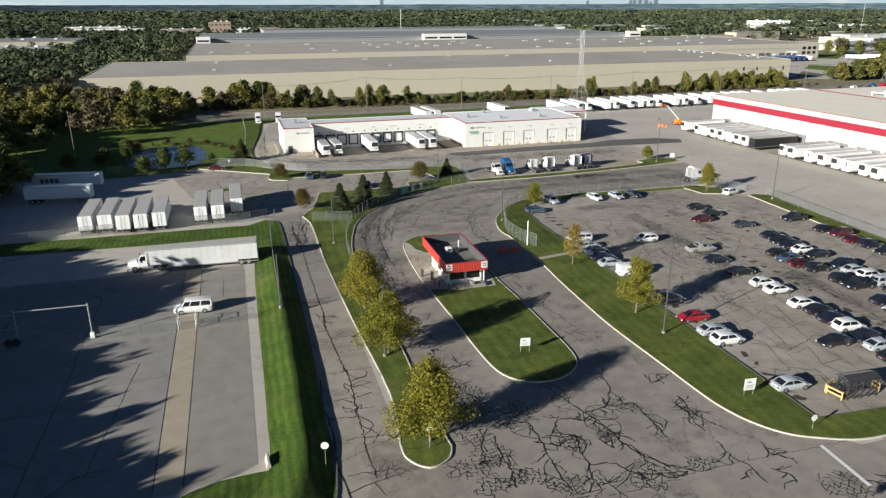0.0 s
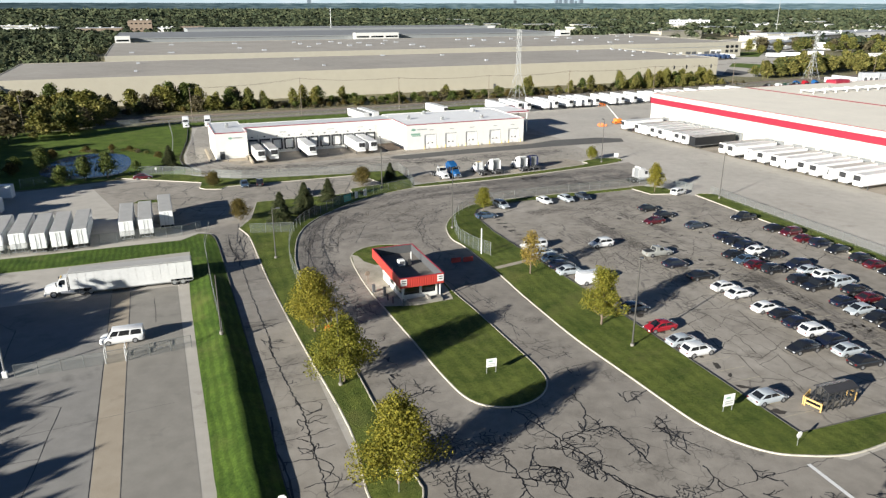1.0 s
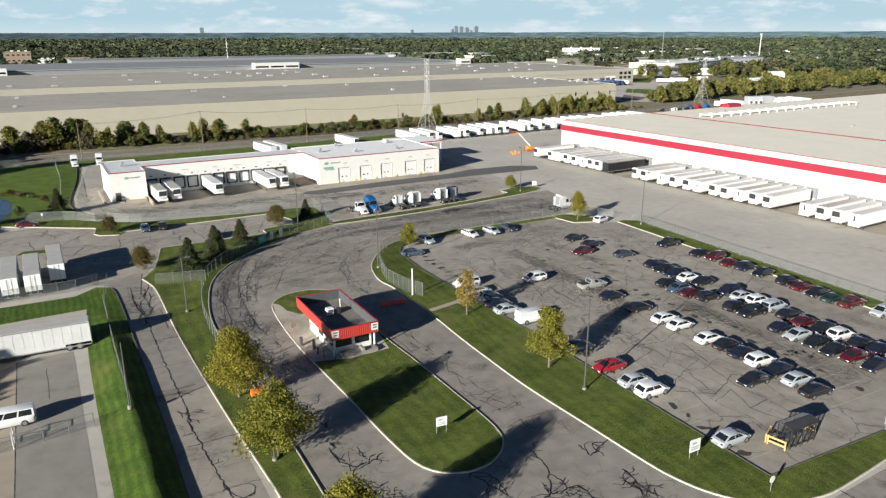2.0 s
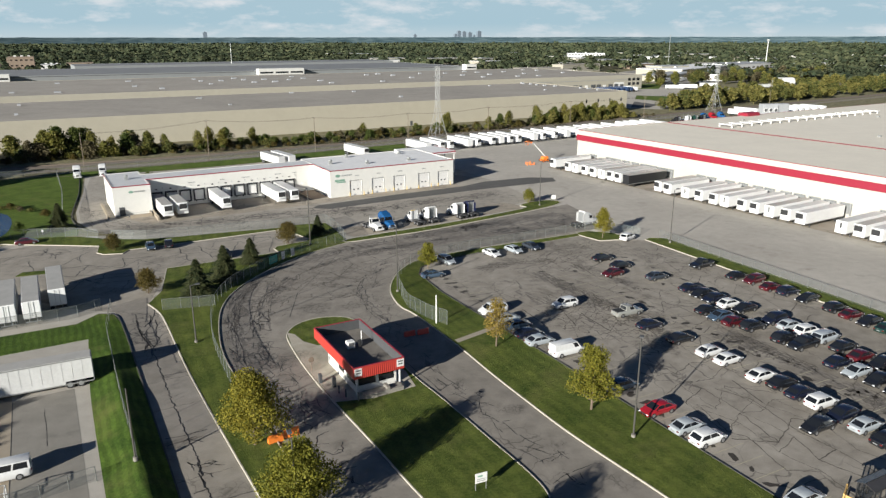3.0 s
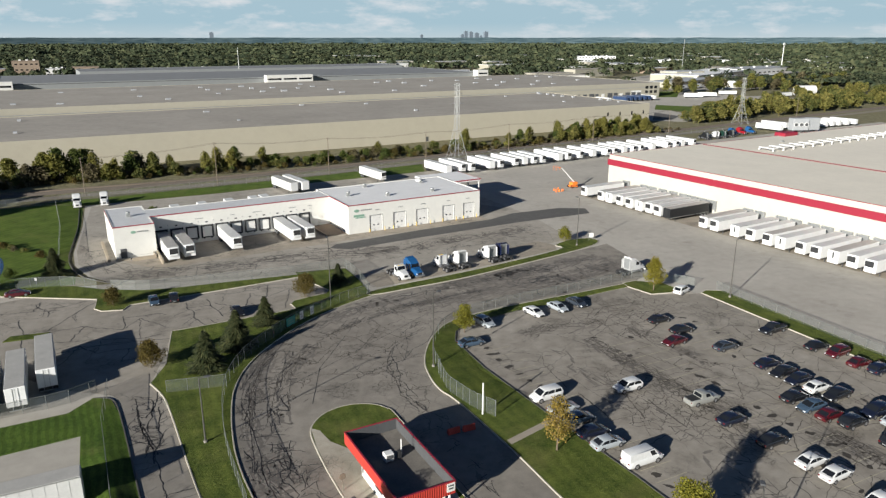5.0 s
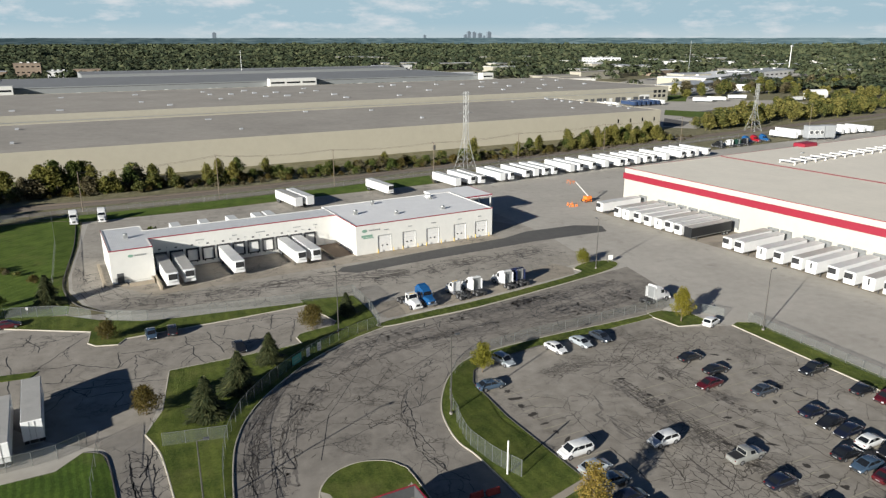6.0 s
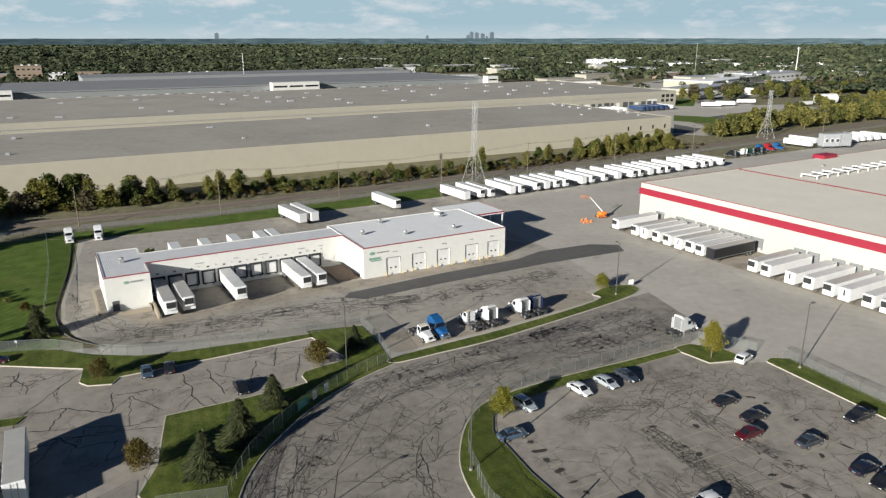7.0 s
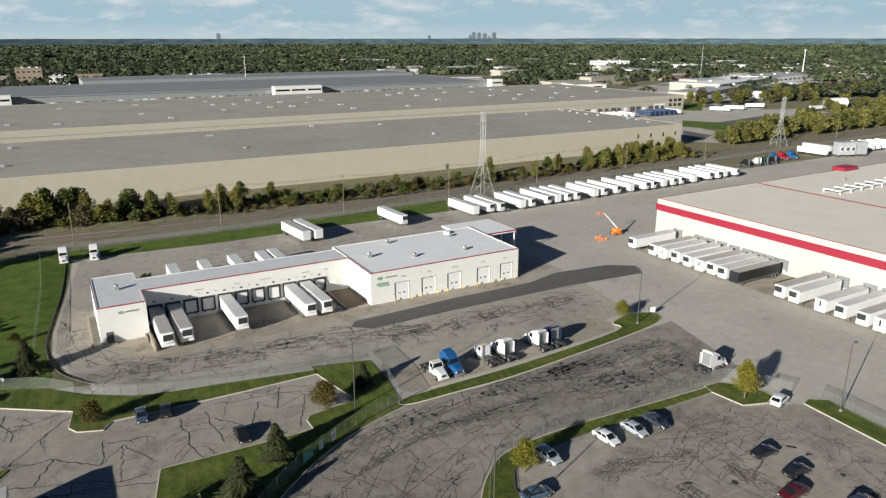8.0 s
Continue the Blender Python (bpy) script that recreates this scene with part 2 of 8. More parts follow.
    red=plain("red_paint", (0.265, 0.016, 0.034), 0.5, 0, 0.08),
    redorange=ribbed("red_orange_cladding", (0.52, 0.050, 0.036), -16, 1.1, 0.8),
    orange=plain("orange_paint", (0.85, 0.22, 0.03), 0.5, 0, 0.1),
    yellow=plain("yellow_paint", (0.75, 0.50, 0.06), 0.55, 0, 0.12),
    black=plain("black_rubber", (0.022, 0.022, 0.023), 0.75, 0, 0.3),
    darkgrey=plain("dark_grey", (0.075, 0.077, 0.08), 0.6, 0, 0.2),
    grey=plain("grey_metal", (0.33, 0.34, 0.34), 0.45, 0.5, 0.15),
    steel=plain("galvanised_steel", (0.38, 0.385, 0.37), 0.45, 0.6, 0.15),
    pole=plain("bronze_pole", (0.10, 0.095, 0.085), 0.5, 0.4, 0.2),
    wood=plain("weathered_wood", (0.17, 0.135, 0.10), 0.85, 0, 0.3, 2.5),
    bark=plain("bark", (0.14, 0.105, 0.075), 0.9, 0, 0.35, 3.0),
    mulch=plain("mulch", (0.085, 0.055, 0.035), 0.95, 0, 0.4, 4.0),
    wire=lattice("chain_link", (0.34, 0.37, 0.35), 0.80),
    wire_g=lattice("green_chain_link", (0.10, 0.20, 0.15), 0.62),
    banner=plain("green_banner", (0.05, 0.27, 0.22), 0.6, 0, 0.1),
    green=plain("green_paint", (0.20, 0.34, 0.26), 0.6, 0, 0.1),
    water=pond_water(),
    glass=Nodes("dark_glass", 0.06, 0.0, 0.7).color((0.012, 0.014, 0.017)).m,
    trailer=plain("trailer_white", (0.74, 0.74, 0.725), 0.4, 0.0, 0.09, 0.5),
    # grey paint and roofing, both darkened with some cloud shade in the colour
    greywall_shade=plain("grey_metal_wall_shade", (0.235, 0.245, 0.245), 0.8, 0, 0.07, 0.25),
    greyroof_shade=plain("grey_metal_roof_shade", (0.175, 0.18, 0.185), 0.9, 0, 0.14, 0.06),
    pylon=plain("pale_galvanised", (0.34, 0.345, 0.335), 0.6, 0, 0.12),
    roofline=plain("dusty_red_edge", (0.15, 0.03, 0.035), 0.8, 0, 0.2),
    # white trailer paint, tinted with the blue of tree shade
    trailer_blue=plain("trailer_white_shade_blue", (0.58, 0.63, 0.66), 0.4, 0, 0.1, 0.5),
    trailer_side=plain("weathered_trailer", (0.54, 0.54, 0.525), 0.45, 0, 0.12, 0.4),
    trailer_top=plain("trailer_top", (0.56, 0.56, 0.545), 0.5, 0, 0.12, 0.5),
    fence_steel=plain("fence_steel", (0.19, 0.20, 0.19), 0.5, 0.4, 0.15),
    trailer_roof=plain("trailer_roof_grey", (0.40, 0.385, 0.355), 0.5, 0, 0.16, 0.5),
    trailer_dark=plain("trailer_black", (0.012, 0.013, 0.015), 0.55, 0, 0.2, 0.5),
    plank=plain("dock_rubber", (0.03, 0.03, 0.032), 0.85, 0, 0.3),
    brownconc=plain("brown_ramp", (0.16, 0.115, 0.08), 0.9, 0, 0.2, 0.8),
    brick=plain("brown_brick", (0.25, 0.19, 0.14), 0.85, 0, 0.15),
    farroof=plain("far_roof", (0.34, 0.35, 0.36), 0.7, 0, 0.2, 0.1),
    skyline=plain("skyline_concrete", (0.15, 0.185, 0.22), 0.8, 0, 0.1, 0.05),
)
M["leaf_olive"] = leaves("leaf_olive", [(0.0, (0.110, 0.110, 0.014)), (0.5, (0.182, 0.172, 0.022)), (1.0, (0.280, 0.238, 0.032))])
M["leaf_gold"] = leaves("leaf_gold", [(0.0, (0.13, 0.10, 0.020)), (0.5, (0.25, 0.185, 0.040)), (1.0, (0.37, 0.26, 0.065))])
M["leaf_green"] = leaves("leaf_green", [(0.0, (0.032, 0.05, 0.012)), (0.5, (0.075, 0.10, 0.022)), (1.0, (0.13, 0.15, 0.035))])
M["leaf_rust"] = leaves("leaf_rust", [(0.0, (0.05, 0.035, 0.014)), (0.5, (0.10, 0.085, 0.02)), (1.0, (0.17, 0.12, 0.03))])
M["leaf_yellow"] = leaves("leaf_yellow", [(0.0, (0.09, 0.095, 0.02)), (0.5, (0.16, 0.155, 0.035)), (1.0, (0.25, 0.22, 0.06))])
M["needle"] = leaves("needle", [(0.0, (0.018, 0.028, 0.012)), (0.6, (0.048, 0.060, 0.024)), (1.0, (0.105, 0.110, 0.048))], 0.1)
kf = Nodes("leaf_far", 0.95, 0, 0.1)
kf.color(kf.mix(0.42, kf.ramp(kf.mix(0.45, kf.noise(0.0045, 4, 0.6), kf.noise(0.035, 3, 0.6)), [(0.36, (0.012, 0.020, 0.014)), (0.5, (0.040, 0.054, 0.030)), (0.66, (0.108, 0.120, 0.058))]),
                kf.ramp(kf.noise(0.09, 2, 0.5), [(0.36, (0.016, 0.022, 0.014)), (0.5, (0.052, 0.064, 0.034)), (0.66, (0.150, 0.142, 0.072))])))
M["leaf_far"] = kf.m


# ---- building blocks ----
def mesh_of(bm, name="mesh"):
    me = bpy.data.meshes.new(name)
    bm.to_mesh(me)
    bm.free()
    return me


def part(name, bm, material, parent=None, label="", m=None):
    """One mesh object under a thing or under a part. bm: a bmesh or a finished mesh."""
    me = bm if isinstance(bm, bpy.types.Mesh) else mesh_of(bm, name)
    if material and not me.materials:
        me.materials.append(M[material] if isinstance(material, str) else material)
    ob = new(name, me)
    if parent:
        ob.parent = parent
    if m is not None:
        ob.matrix_basis = m
    return tagged(ob, label) if label else ob


def thing(name, label, category, m=None, group="", kind=""):
    ob = new(name)
    if m is not None:
        ob.matrix_basis = m
    return tagged(ob, label, category, group, kind)


def at(x, y, z=0.0, rz=0.0):
    return pose(x, y, z, 0, 0, rz)


def box(bm, x0, y0, z0, x1, y1, z1, bevel=0.0):
    g = bmesh.ops.create_cube(bm, size=1.0, matrix=Matrix.LocRotScale(((x0 + x1) / 2, (y0 + y1) / 2, (z0 + z1) / 2), None, (x1 - x0, y1 - y0, z1 - z0)))
    if bevel:
        es = list({e for v in g["verts"] for e in v.link_edges})
        bmesh.ops.bevel(bm, geom=es, offset=bevel, segments=1, affect="EDGES")
    return bm


def boxes(*rows, bevel=0.0):
    bm = bmesh.new()
    for r in rows:
        box(bm, *r, bevel=bevel)
    return bm


def tube(bm, a, b, r0, r1=None, seg=8):
    """A tapered round bar from a to b."""
    a, b = Vector(a), Vector(b)
    d = b - a
    q = d.to_track_quat("Z", "Y").to_matrix().to_4x4()
    bmesh.ops.create_cone(bm, cap_ends=True, segments=seg, radius1=r0, radius2=r0 if r1 is None else r1, depth=d.length, matrix=Matrix.Translation((a + b) / 2) @ q)
    return bm


def bars(*rows, seg=8):
    bm = bmesh.new()
    for r in rows:
        tube(bm, *r, seg=seg)
    return bm


def sheet(rings, z):
    """A flat sheet inside the first ring, with holes for the others."""
    from mathutils.geometry import tessellate_polygon
    tris = tessellate_polygon([[Vector((x, y, 0)) for x, y in r] for r in rings])
    flat = [p for r in rings for p in r]
    bm = bmesh.new()
    vs = [bm.verts.new((x, y, z)) for x, y in flat]
    for t in tris:
        try:
            bm.faces.new([vs[i] for i in t])
        except ValueError:
            pass
    bmesh.ops.recalc_face_normals(bm, faces=bm.faces)
    for f in bm.faces:
        if f.normal.z < 0:
            f.normal_flip()
    return bm


def smooth(pts, steps=5, closed=False):
    """A soft line through the given points (Catmull-Rom)."""
    n, out = len(pts), []
    for i in range(n if closed else n - 1):
        p = [Vector((*pts[(i + k) % n if closed else min(max(i + k, 0), n - 1)], 0)) for k in (-1, 0, 1, 2)]
        for s in range(steps):
            t = s / steps
            v = 0.5 * (2 * p[1] + (p[2] - p[0]) * t + (2 * p[0] - 5 * p[1] + 4 * p[2] - p[3]) * t * t + (3 * p[1] - p[0] - 3 * p[2] + p[3]) * t ** 3)
            out.append((v.x, v.y))
    if not closed:
        out.append(tuple(pts[-1]))
    return out


def ribbon(pts, profile, closed=False):
    """Sweeps a profile of (offset to the left, z) along a flat line."""
    bm, rows, n = bmesh.new(), [], len(pts)
    for i, p in enumerate(pts):
        a = Vector(pts[i - 1] if (i or closed) else p)
        b = Vector(pts[(i + 1) % n] if (i < n - 1 or closed) else p)
        d = (b - a).normalized() if (b - a).length > 1e-6 else Vector((1, 0))
        s = Vector((-d.y, d.x))
        rows.append([bm.verts.new((p[0] + s.x * o, p[1] + s.y * o, z)) for o, z in profile])
    k = len(profile)
    for i in range(n if closed else n - 1):
        r, q = rows[i], rows[(i + 1) % n]
        for j in range(k - 1):
            bm.faces.new((r[j], r[j + 1], q[j + 1], q[j]))
    bmesh.ops.recalc_face_normals(bm, faces=bm.faces)
    return bm


KERB = [(-0.10, -0.02), (-0.09, 0.13), (-0.06, 0.16), (0.07, 0.16), (0.10, 0.12), (0.10, -0.02)]


def kerb(pts, closed=False, dark=False):
    tagged(part("kerb", ribbon(pts, KERB, closed), "kerb_dark" if dark else "kerb"), "dark asphalt kerb at the paving's edge" if dark else "pale concrete kerb between paving and grass", "kerb", kind="structure")


def lawn(name, ring, material, label, z=0.13):
    """A raised lawn: its top sheet with an edge that goes down to the paving."""
    bm = sheet([ring], z)
    n = len(ring)
    hi = [bm.verts.new((x, y, z)) for x, y in ring]
    lo = [bm.verts.new((x, y, -0.05)) for x, y in ring]
    for i in range(n):
        bm.faces.new((lo[i], lo[(i + 1) % n], hi[(i + 1) % n], hi[i]))
    return tagged(part(name, bm, material), label, "grass", kind="structure")


def turn2(p, deg, o=(0, 0)):
    c, s = math.cos(radians(deg)), math.sin(radians(deg))
    return (o[0] + c * p[0] - s * p[1], o[1] + s * p[0] + c * p[1])


# ---- ground and paving ----
DOCK = (6.7, 230.3)                     # front corner of the dock building, whose walls run 17.2 degrees off x
def dk(u, v):
    return turn2((u, v), 17.2, DOCK)

def hall_c(u, v):
    return turn2((u, v), 17.0, (217.7, 455.5))


WELL = [dk(-47.6, 1.0), dk(-6.0, 1.0), dk(-6.0, 14.0), dk(-47.6, 14.0)]
far = 4900.0
rim = [(far * math.cos(2 * math.pi * i / 48), far * math.sin(2 * math.pi * i / 48)) for i in range(48)]
tagged(part("ground", sheet([rim, WELL], -0.06), "rough"), "rough grassy ground reaching to the horizon", "ground", kind="structure")

YARD = [(-150, -60), (360, -60), (360, 425), (200, 372), (95, 339), (45, 318), (2, 305), (-32, 293), (-72, 283), (-66, 255), (-61.5, 228), (-58.5, 217),
        (-53.4, 207.7), (-46, 201.5), (-62, 201), (-66, 199), (-90, 186), (-150, 176)]
tagged(part("pavement", sheet([YARD, WELL], 0.0), "yard"), "grey weathered asphalt yard with tyre wear", "pavement", kind="structure")

# entry and exit road round the gatehouse, out to the street
ROAD = [(-9, 40), (80, 40), (75, 66), (60, 70.5), (44.6, 65.4), (36, 70), (18.1, 121), (12.6, 139), (12.6, 147), (14.6, 158), (20, 165.5), (33, 170),
        (61, 176), (72, 184), (71, 207), (60.4, 202.7), (18.8, 187.9), (7, 184.5), (-5, 177), (-13, 167.5), (-17.8, 154), (-18.9, 143), (-18, 131),
        (-14.5, 117.7), (-6, 90), (0.8, 66), (-2.9, 62), (-4.2, 66), (-7.2, 66), (-6.5, 58)]
tagged(part("road", sheet([ROAD], 0.006), "road"), "cracked grey asphalt entrance road with tar-sealed joints", "road", kind="structure")
DRIVE = [(-12, 35), (-2, 35), (-3.5, 64), (-13.3, 97), (-21.3, 121.7), (-26.6, 140), (-31.1, 151), (-30, 170), (-8, 177), (-2, 184.5), (-1.2, 188), (-7, 198.4), (-42, 189), (-62, 196),
         (-75, 190), (-60, 165), (-45, 152), (-36, 148), (-34.4, 144.5), (-27.2, 120.5), (-18.5, 90.8), (-12.7, 69.6), (-9.6, 57.9)]
tagged(part("road", sheet([DRIVE], 0.003), "drive"), "narrow cracked asphalt side drive to the trailer yard", "road", kind="structure")
LOT = [(18.0, 159), (20.0, 144.5), (30.0, 112), (42.0, 70.2), (60, 74.4), (110, 62), (103, 92), (93, 90), (74, 168.4), (64, 169.6), (61, 175.2), (34, 167.6), (22.5, 163.5)]
tagged(part("parking_lot", sheet([LOT], 0.0045), "lot"), "brownish worn asphalt parking lot with faded bay lines", "parking lot", kind="structure")
# left lot in slabs
def wl_(s, t):
    """Along the west lot: s to the east, t to the north, on its own axes."""
    return turn2((s, t), 16.6, (-26.0, 58.0))

for name, ring, mat, z, lab in (
        ("pavement_patch", [wl_(-95, -60), wl_(-1.3, -60), wl_(-1.3, 62.5), wl_(-32, 62.5), wl_(-95, 66)], "west", 0.004, "grey worn asphalt of the western lot"),
        ("concrete_lane", [wl_(1.3, -3), wl_(8.5, 1.6), wl_(8.5, 62), wl_(1.3, 62)], "slab", 0.0085, "smooth light-grey concrete lane"),
        ("concrete_strip", [wl_(-1.3, -1), wl_(1.3, -1), wl_(1.3, 64), wl_(-1.3, 64)], "tan", 0.010, "narrow tan concrete strip in the paving"),
        ("pavement_patch", [dk(-9, -9.3), dk(-5.4, -12.8), dk(15, -12), dk(48, -11.8), dk(73, -13.5), dk(76, -8), dk(69, -3.4), dk(52.5, -2), dk(42.5, -4.9), dk(19, -5.2), dk(-6.7, -7)], "dark", 0.006, "newer dark asphalt patch"),
        ("concrete_apron", [dk(-50, -5.5), dk(-6, -5.0), dk(42, -4.8), dk(42, 0), dk(-6, 1), dk(-47.6, 1), dk(-57, 6)], "apron", 0.010, "tan concrete apron before the docks"),
        ("concrete_pad", [(-7.55, 132.0), (-7.0, 127.2), (-5.7, 121.1), (-4.1, 115.0), (-2.75, 110.7), (-1.95, 108.0), (3.0, 107.9), (8.9, 109.9), (8.4, 114.5), (3.9, 131.5), (-0.6, 126.2), (-3.2, 126.2), (-5.2, 128.2), (-6.4, 131.2)], "pad", 0.155, "pale sandy concrete pad round the gatehouse"),
        ("concrete_strip", [(8.6, 186.6), (32.2, 194.8), (56.5, 204.9), (57.3, 208.8), (54.5, 213.0), (30.0, 203.0), (6.0, 194.6)], "apron", 0.0055, "pale concrete parking bays for the tractors"),
        ("footpath", [(17.9, 122.3), (27.5, 127.4), (27.2, 128.5), (17.6, 123.4)], "apron", 0.15, "narrow pale concrete path across the verge"),
        ("truck_court", [hall_c(-350, 96.5), hall_c(170, 96.5), hall_c(230, 120), hall_c(230, 190), hall_c(163.5, 190), hall_c(163.5, 146.8), hall_c(-350, 146.8)], "yard", -0.045, "pale concrete truck court between the long halls"),
        ("town_paving", [(384, 706), (470, 712), (640, 792), (760, 830), (960, 1130), (700, 1120), (520, 1010), (400, 900)], "yard", -0.03, "pale paved lots of the distant trading estate"),
        ("concrete_slab", [dk(42.2, 0), dk(55, 4), dk(50, 14), dk(42.2, 12)], "slab", 0.010, "pale concrete slab beside the dock building"),
):
    tagged(part(name, sheet([ring], z), mat), lab, "paving", kind="structure")

DOCK_YARD = [(-70, 282), (-32, 292.6), (2, 304.6), (45, 317.4), (60, 322), (54, 270), (62, 240), (64, 214), (8, 187), (-2, 199), (-46, 200), (-53, 208.5), (-58, 218), (-61, 229), (-65.5, 255)]
tagged(part("pavement_patch", sheet([DOCK_YARD, WELL], 0.0025), "oldyard"), "older brownish asphalt of the yard round the dock building", "paving", kind="structure")
# the sunken truck well in front of the docks
bm = bmesh.new()
wv = [bm.verts.new((*dk(u, v), z)) for u, v, z in ((-47.6, 1, 0.0), (-6, 1, 0.0), (-6, 14, -0.35), (-47.6, 14, -0.35))]
bm.faces.new(wv)
tagged(part("truck_well", bm, "apron"), "stained concrete truck well sloping down to the docks", "paving", kind="structure")
for u in (-47.6, -6.0):
    bm = bmesh.new()
    a = [(u - 0.15, 0.5, 0.02), (u + 0.15, 0.5, 0.02), (u + 0.15, 14, 0.02), (u - 0.15, 14, 0.02)]
    lo = [bm.verts.new((*dk(x, y), -0.5)) for x, y, z in a]
    hi = [bm.verts.new((*dk(x, y), 0.45)) for x, y, z in a]
    for i in range(4):
        bm.faces.new((lo[i], lo[(i + 1) % 4], hi[(i + 1) % 4], hi[i]))
    bm.faces.new(hi)
    tagged(part("retaining_wall", bm, "tan"), "low tan concrete retaining wall beside the truck well", "wall", kind="structure")

# lawns, with their kerbs
WEST = [(-130, 112), (-81.6, 124.4), (-55.9, 131), (-37.7, 136.9), (-33.1, 117.7), (-25.2, 90.9), (-18.8, 68.5), (-16.8, 60.9), (-21, 59.3), (-24.5, 56.5),
        (-28, 50), (-32, 30), (-8, 30), (-9.7, 57.9), (-12.8, 69.6), (-18.6, 90.8), (-27.3, 120.5), (-33.8, 142), (-36, 146.8), (-38.6, 147.6), (-41, 143.6),
        (-72, 134.8), (-130, 119.5)]
lawn("lawn", WEST, "turf_w", "dark-green mown grass verge with mowing stripes")
kerb(smooth([(-8, 30), (-9.7, 57.9), (-12.8, 69.6), (-18.6, 90.8), (-27.3, 120.5), (-33.8, 142), (-36, 146.8), (-38.6, 147.6)], 4), dark=True)
kerb(smooth([(-16.8, 60.9), (-21, 59.3), (-24.5, 56.5), (-28, 50), (-32, 30)], 4))
def ridge(y):
    """Height of the bank's ridge, which runs out towards the north."""
    return 0.13 + 1.2 * min(1.0, max(0.0, (137 - y) / 24))


BANK_W = smooth([(-37.4, 135.6), (-33.1, 117.7), (-27.6, 98.3), (-22.5, 81.0), (-18.9, 68.4), (-17.0, 61.2), (-18.2, 50), (-19, 31)], 5)
BANK_E = smooth([(-32.7, 137.8), (-27.5, 120.2), (-20.9, 98.5), (-15.95, 81.3), (-12.6, 69.0), (-10.8, 61.9), (-9.3, 50), (-8.5, 31)], 5)
bm = bmesh.new()
bank_rows = []
for (x0, y0), (x1, y1) in zip(BANK_W, BANK_E):
    row = []
    for i in range(13):
        f = i / 12
        x, y = x0 + (x1 - x0) * f, y0 + (y1 - y0) * f
        g = (f / 0.55) ** 1.2 if f < 0.55 else (1 - (f - 0.55) / 0.45) ** 0.95
        row.append(bm.verts.new((x, y, 0.134 + (ridge(y) - 0.13) * g + (0.05 * noise.noise((x * 0.6, y * 0.6, 0)) if 0 < i < 12 else 0))))
    bank_rows.append(row)
for ra, rb_ in zip(bank_rows, bank_rows[1:]):
    for i in range(12):
        bm.faces.new((ra[i], rb_[i], rb_[i + 1], ra[i + 1]))
bmesh.ops.recalc_face_normals(bm, faces=bm.faces)
for f in bm.faces:
    f.smooth = True
    if f.normal.z < 0:
        f.normal_flip()
tagged(part("lawn", bm, "turf_w"), "mown grass bank that falls away steeply to the side drive", "grass", kind="structure")
STRIP_L = [(-30.8, 171.2), (-29.8, 157), (-31.1, 150.6), (-28.6, 146), (-26.6, 140), (-21.3, 121.7), (-13.3, 97), (-6, 75.6), (-4.1, 65.2), (-2.9, 62.4), (-0.8, 61.3), (1.0, 62.8), (1.3, 64.9)]
STRIP_R = [(-0.6, 70), (-6.3, 90.7), (-14.2, 116.5), (-16.8, 126), (-18.0, 134), (-18.5, 142), (-18.2, 147.5), (-17.0, 153), (-14.5, 159), (-10.5, 165.6), (-6.7, 170.6), (-2.0, 175.3), (3.0, 179.2), (7.2, 182.0)]
ring = STRIP_L + STRIP_R + [(6.6, 184), (5.2, 193), (3.0, 201), (-8.2, 200.6), (-7.2, 197.1), (-4.2, 191.5), (-1.6, 187.0), (-2.3, 185.2), (-5.7, 183.8), (-8.9, 182.2), (-9.5, 180.6), (-8.6, 177.8)]
lawn("lawn", ring, "turf", "mown grass strip with street trees between the roads")
kerb(smooth(STRIP_L[2:], 4) + smooth(STRIP_R[:], 4)[0:])
kerb([(-29.8, 157), (-30.8, 171.2), (-21.8, 173.7), (-12.1, 176.5), (-8.6, 177.8), (-9.5, 180.6), (-8.9, 182.2), (-5.7, 183.8), (-2.3, 185.2), (-1.6, 187.0), (-4.2, 191.5), (-7.2, 197.1)])
lawn("lawn", [(-7.0, 197.2), (-7.4, 198.9), (-23, 197.0), (-33, 195.6), (-39.5, 195.4), (-48, 197.8), (-55, 201.5), (-72, 203), (-72, 199), (-48, 191.8), (-47.2, 186.2), (-45.5, 184.6), (-41.6, 184.4), (-40.8, 187.0), (-30.3, 190.0), (-19.9, 193.1)], "turf",
     "grass strip with a fence north of the car park")
kerb([(-72, 199), (-48, 191.8), (-47.2, 186.2), (-45.5, 184.6), (-41.6, 184.4), (-40.8, 187.0), (-30.3, 190.0), (-19.9, 193.1), (-7.2, 197.2)])
ISLE = smooth([(-7.6, 131.2), (-7.1, 127.2), (-5.8, 121.1), (-4.2, 115.0), (-2.9, 110.7), (1.3, 98.1), (5.2, 86), (7.8, 80.2), (11.2, 78.3), (14.7, 79.1), (17.2, 82), (17.5, 86.1), (14.8, 95.5), (11.6, 106),
               (8.9, 114.3), (4.5, 132.6), (3.2, 135.4), (1.4, 136.9), (-1.8, 137.4), (-4.9, 136.2), (-6.8, 134.0)], 4, True)
lawn("lawn", ISLE, "turf", "mown grass island around the red gatehouse", 0.14)
kerb(ISLE, True)
EAST_OUT = [(63.2, 72.6), (61.2, 72.0), (51.8, 68.4), (45.2, 66.3), (40.0, 66.6), (37.1, 67.5), (34.5, 69.6), (32.7, 72.1), (31.2, 75.3), (28.4, 83.2), (24.5, 94.2), (22.0, 103.2), (19.9, 111.4),
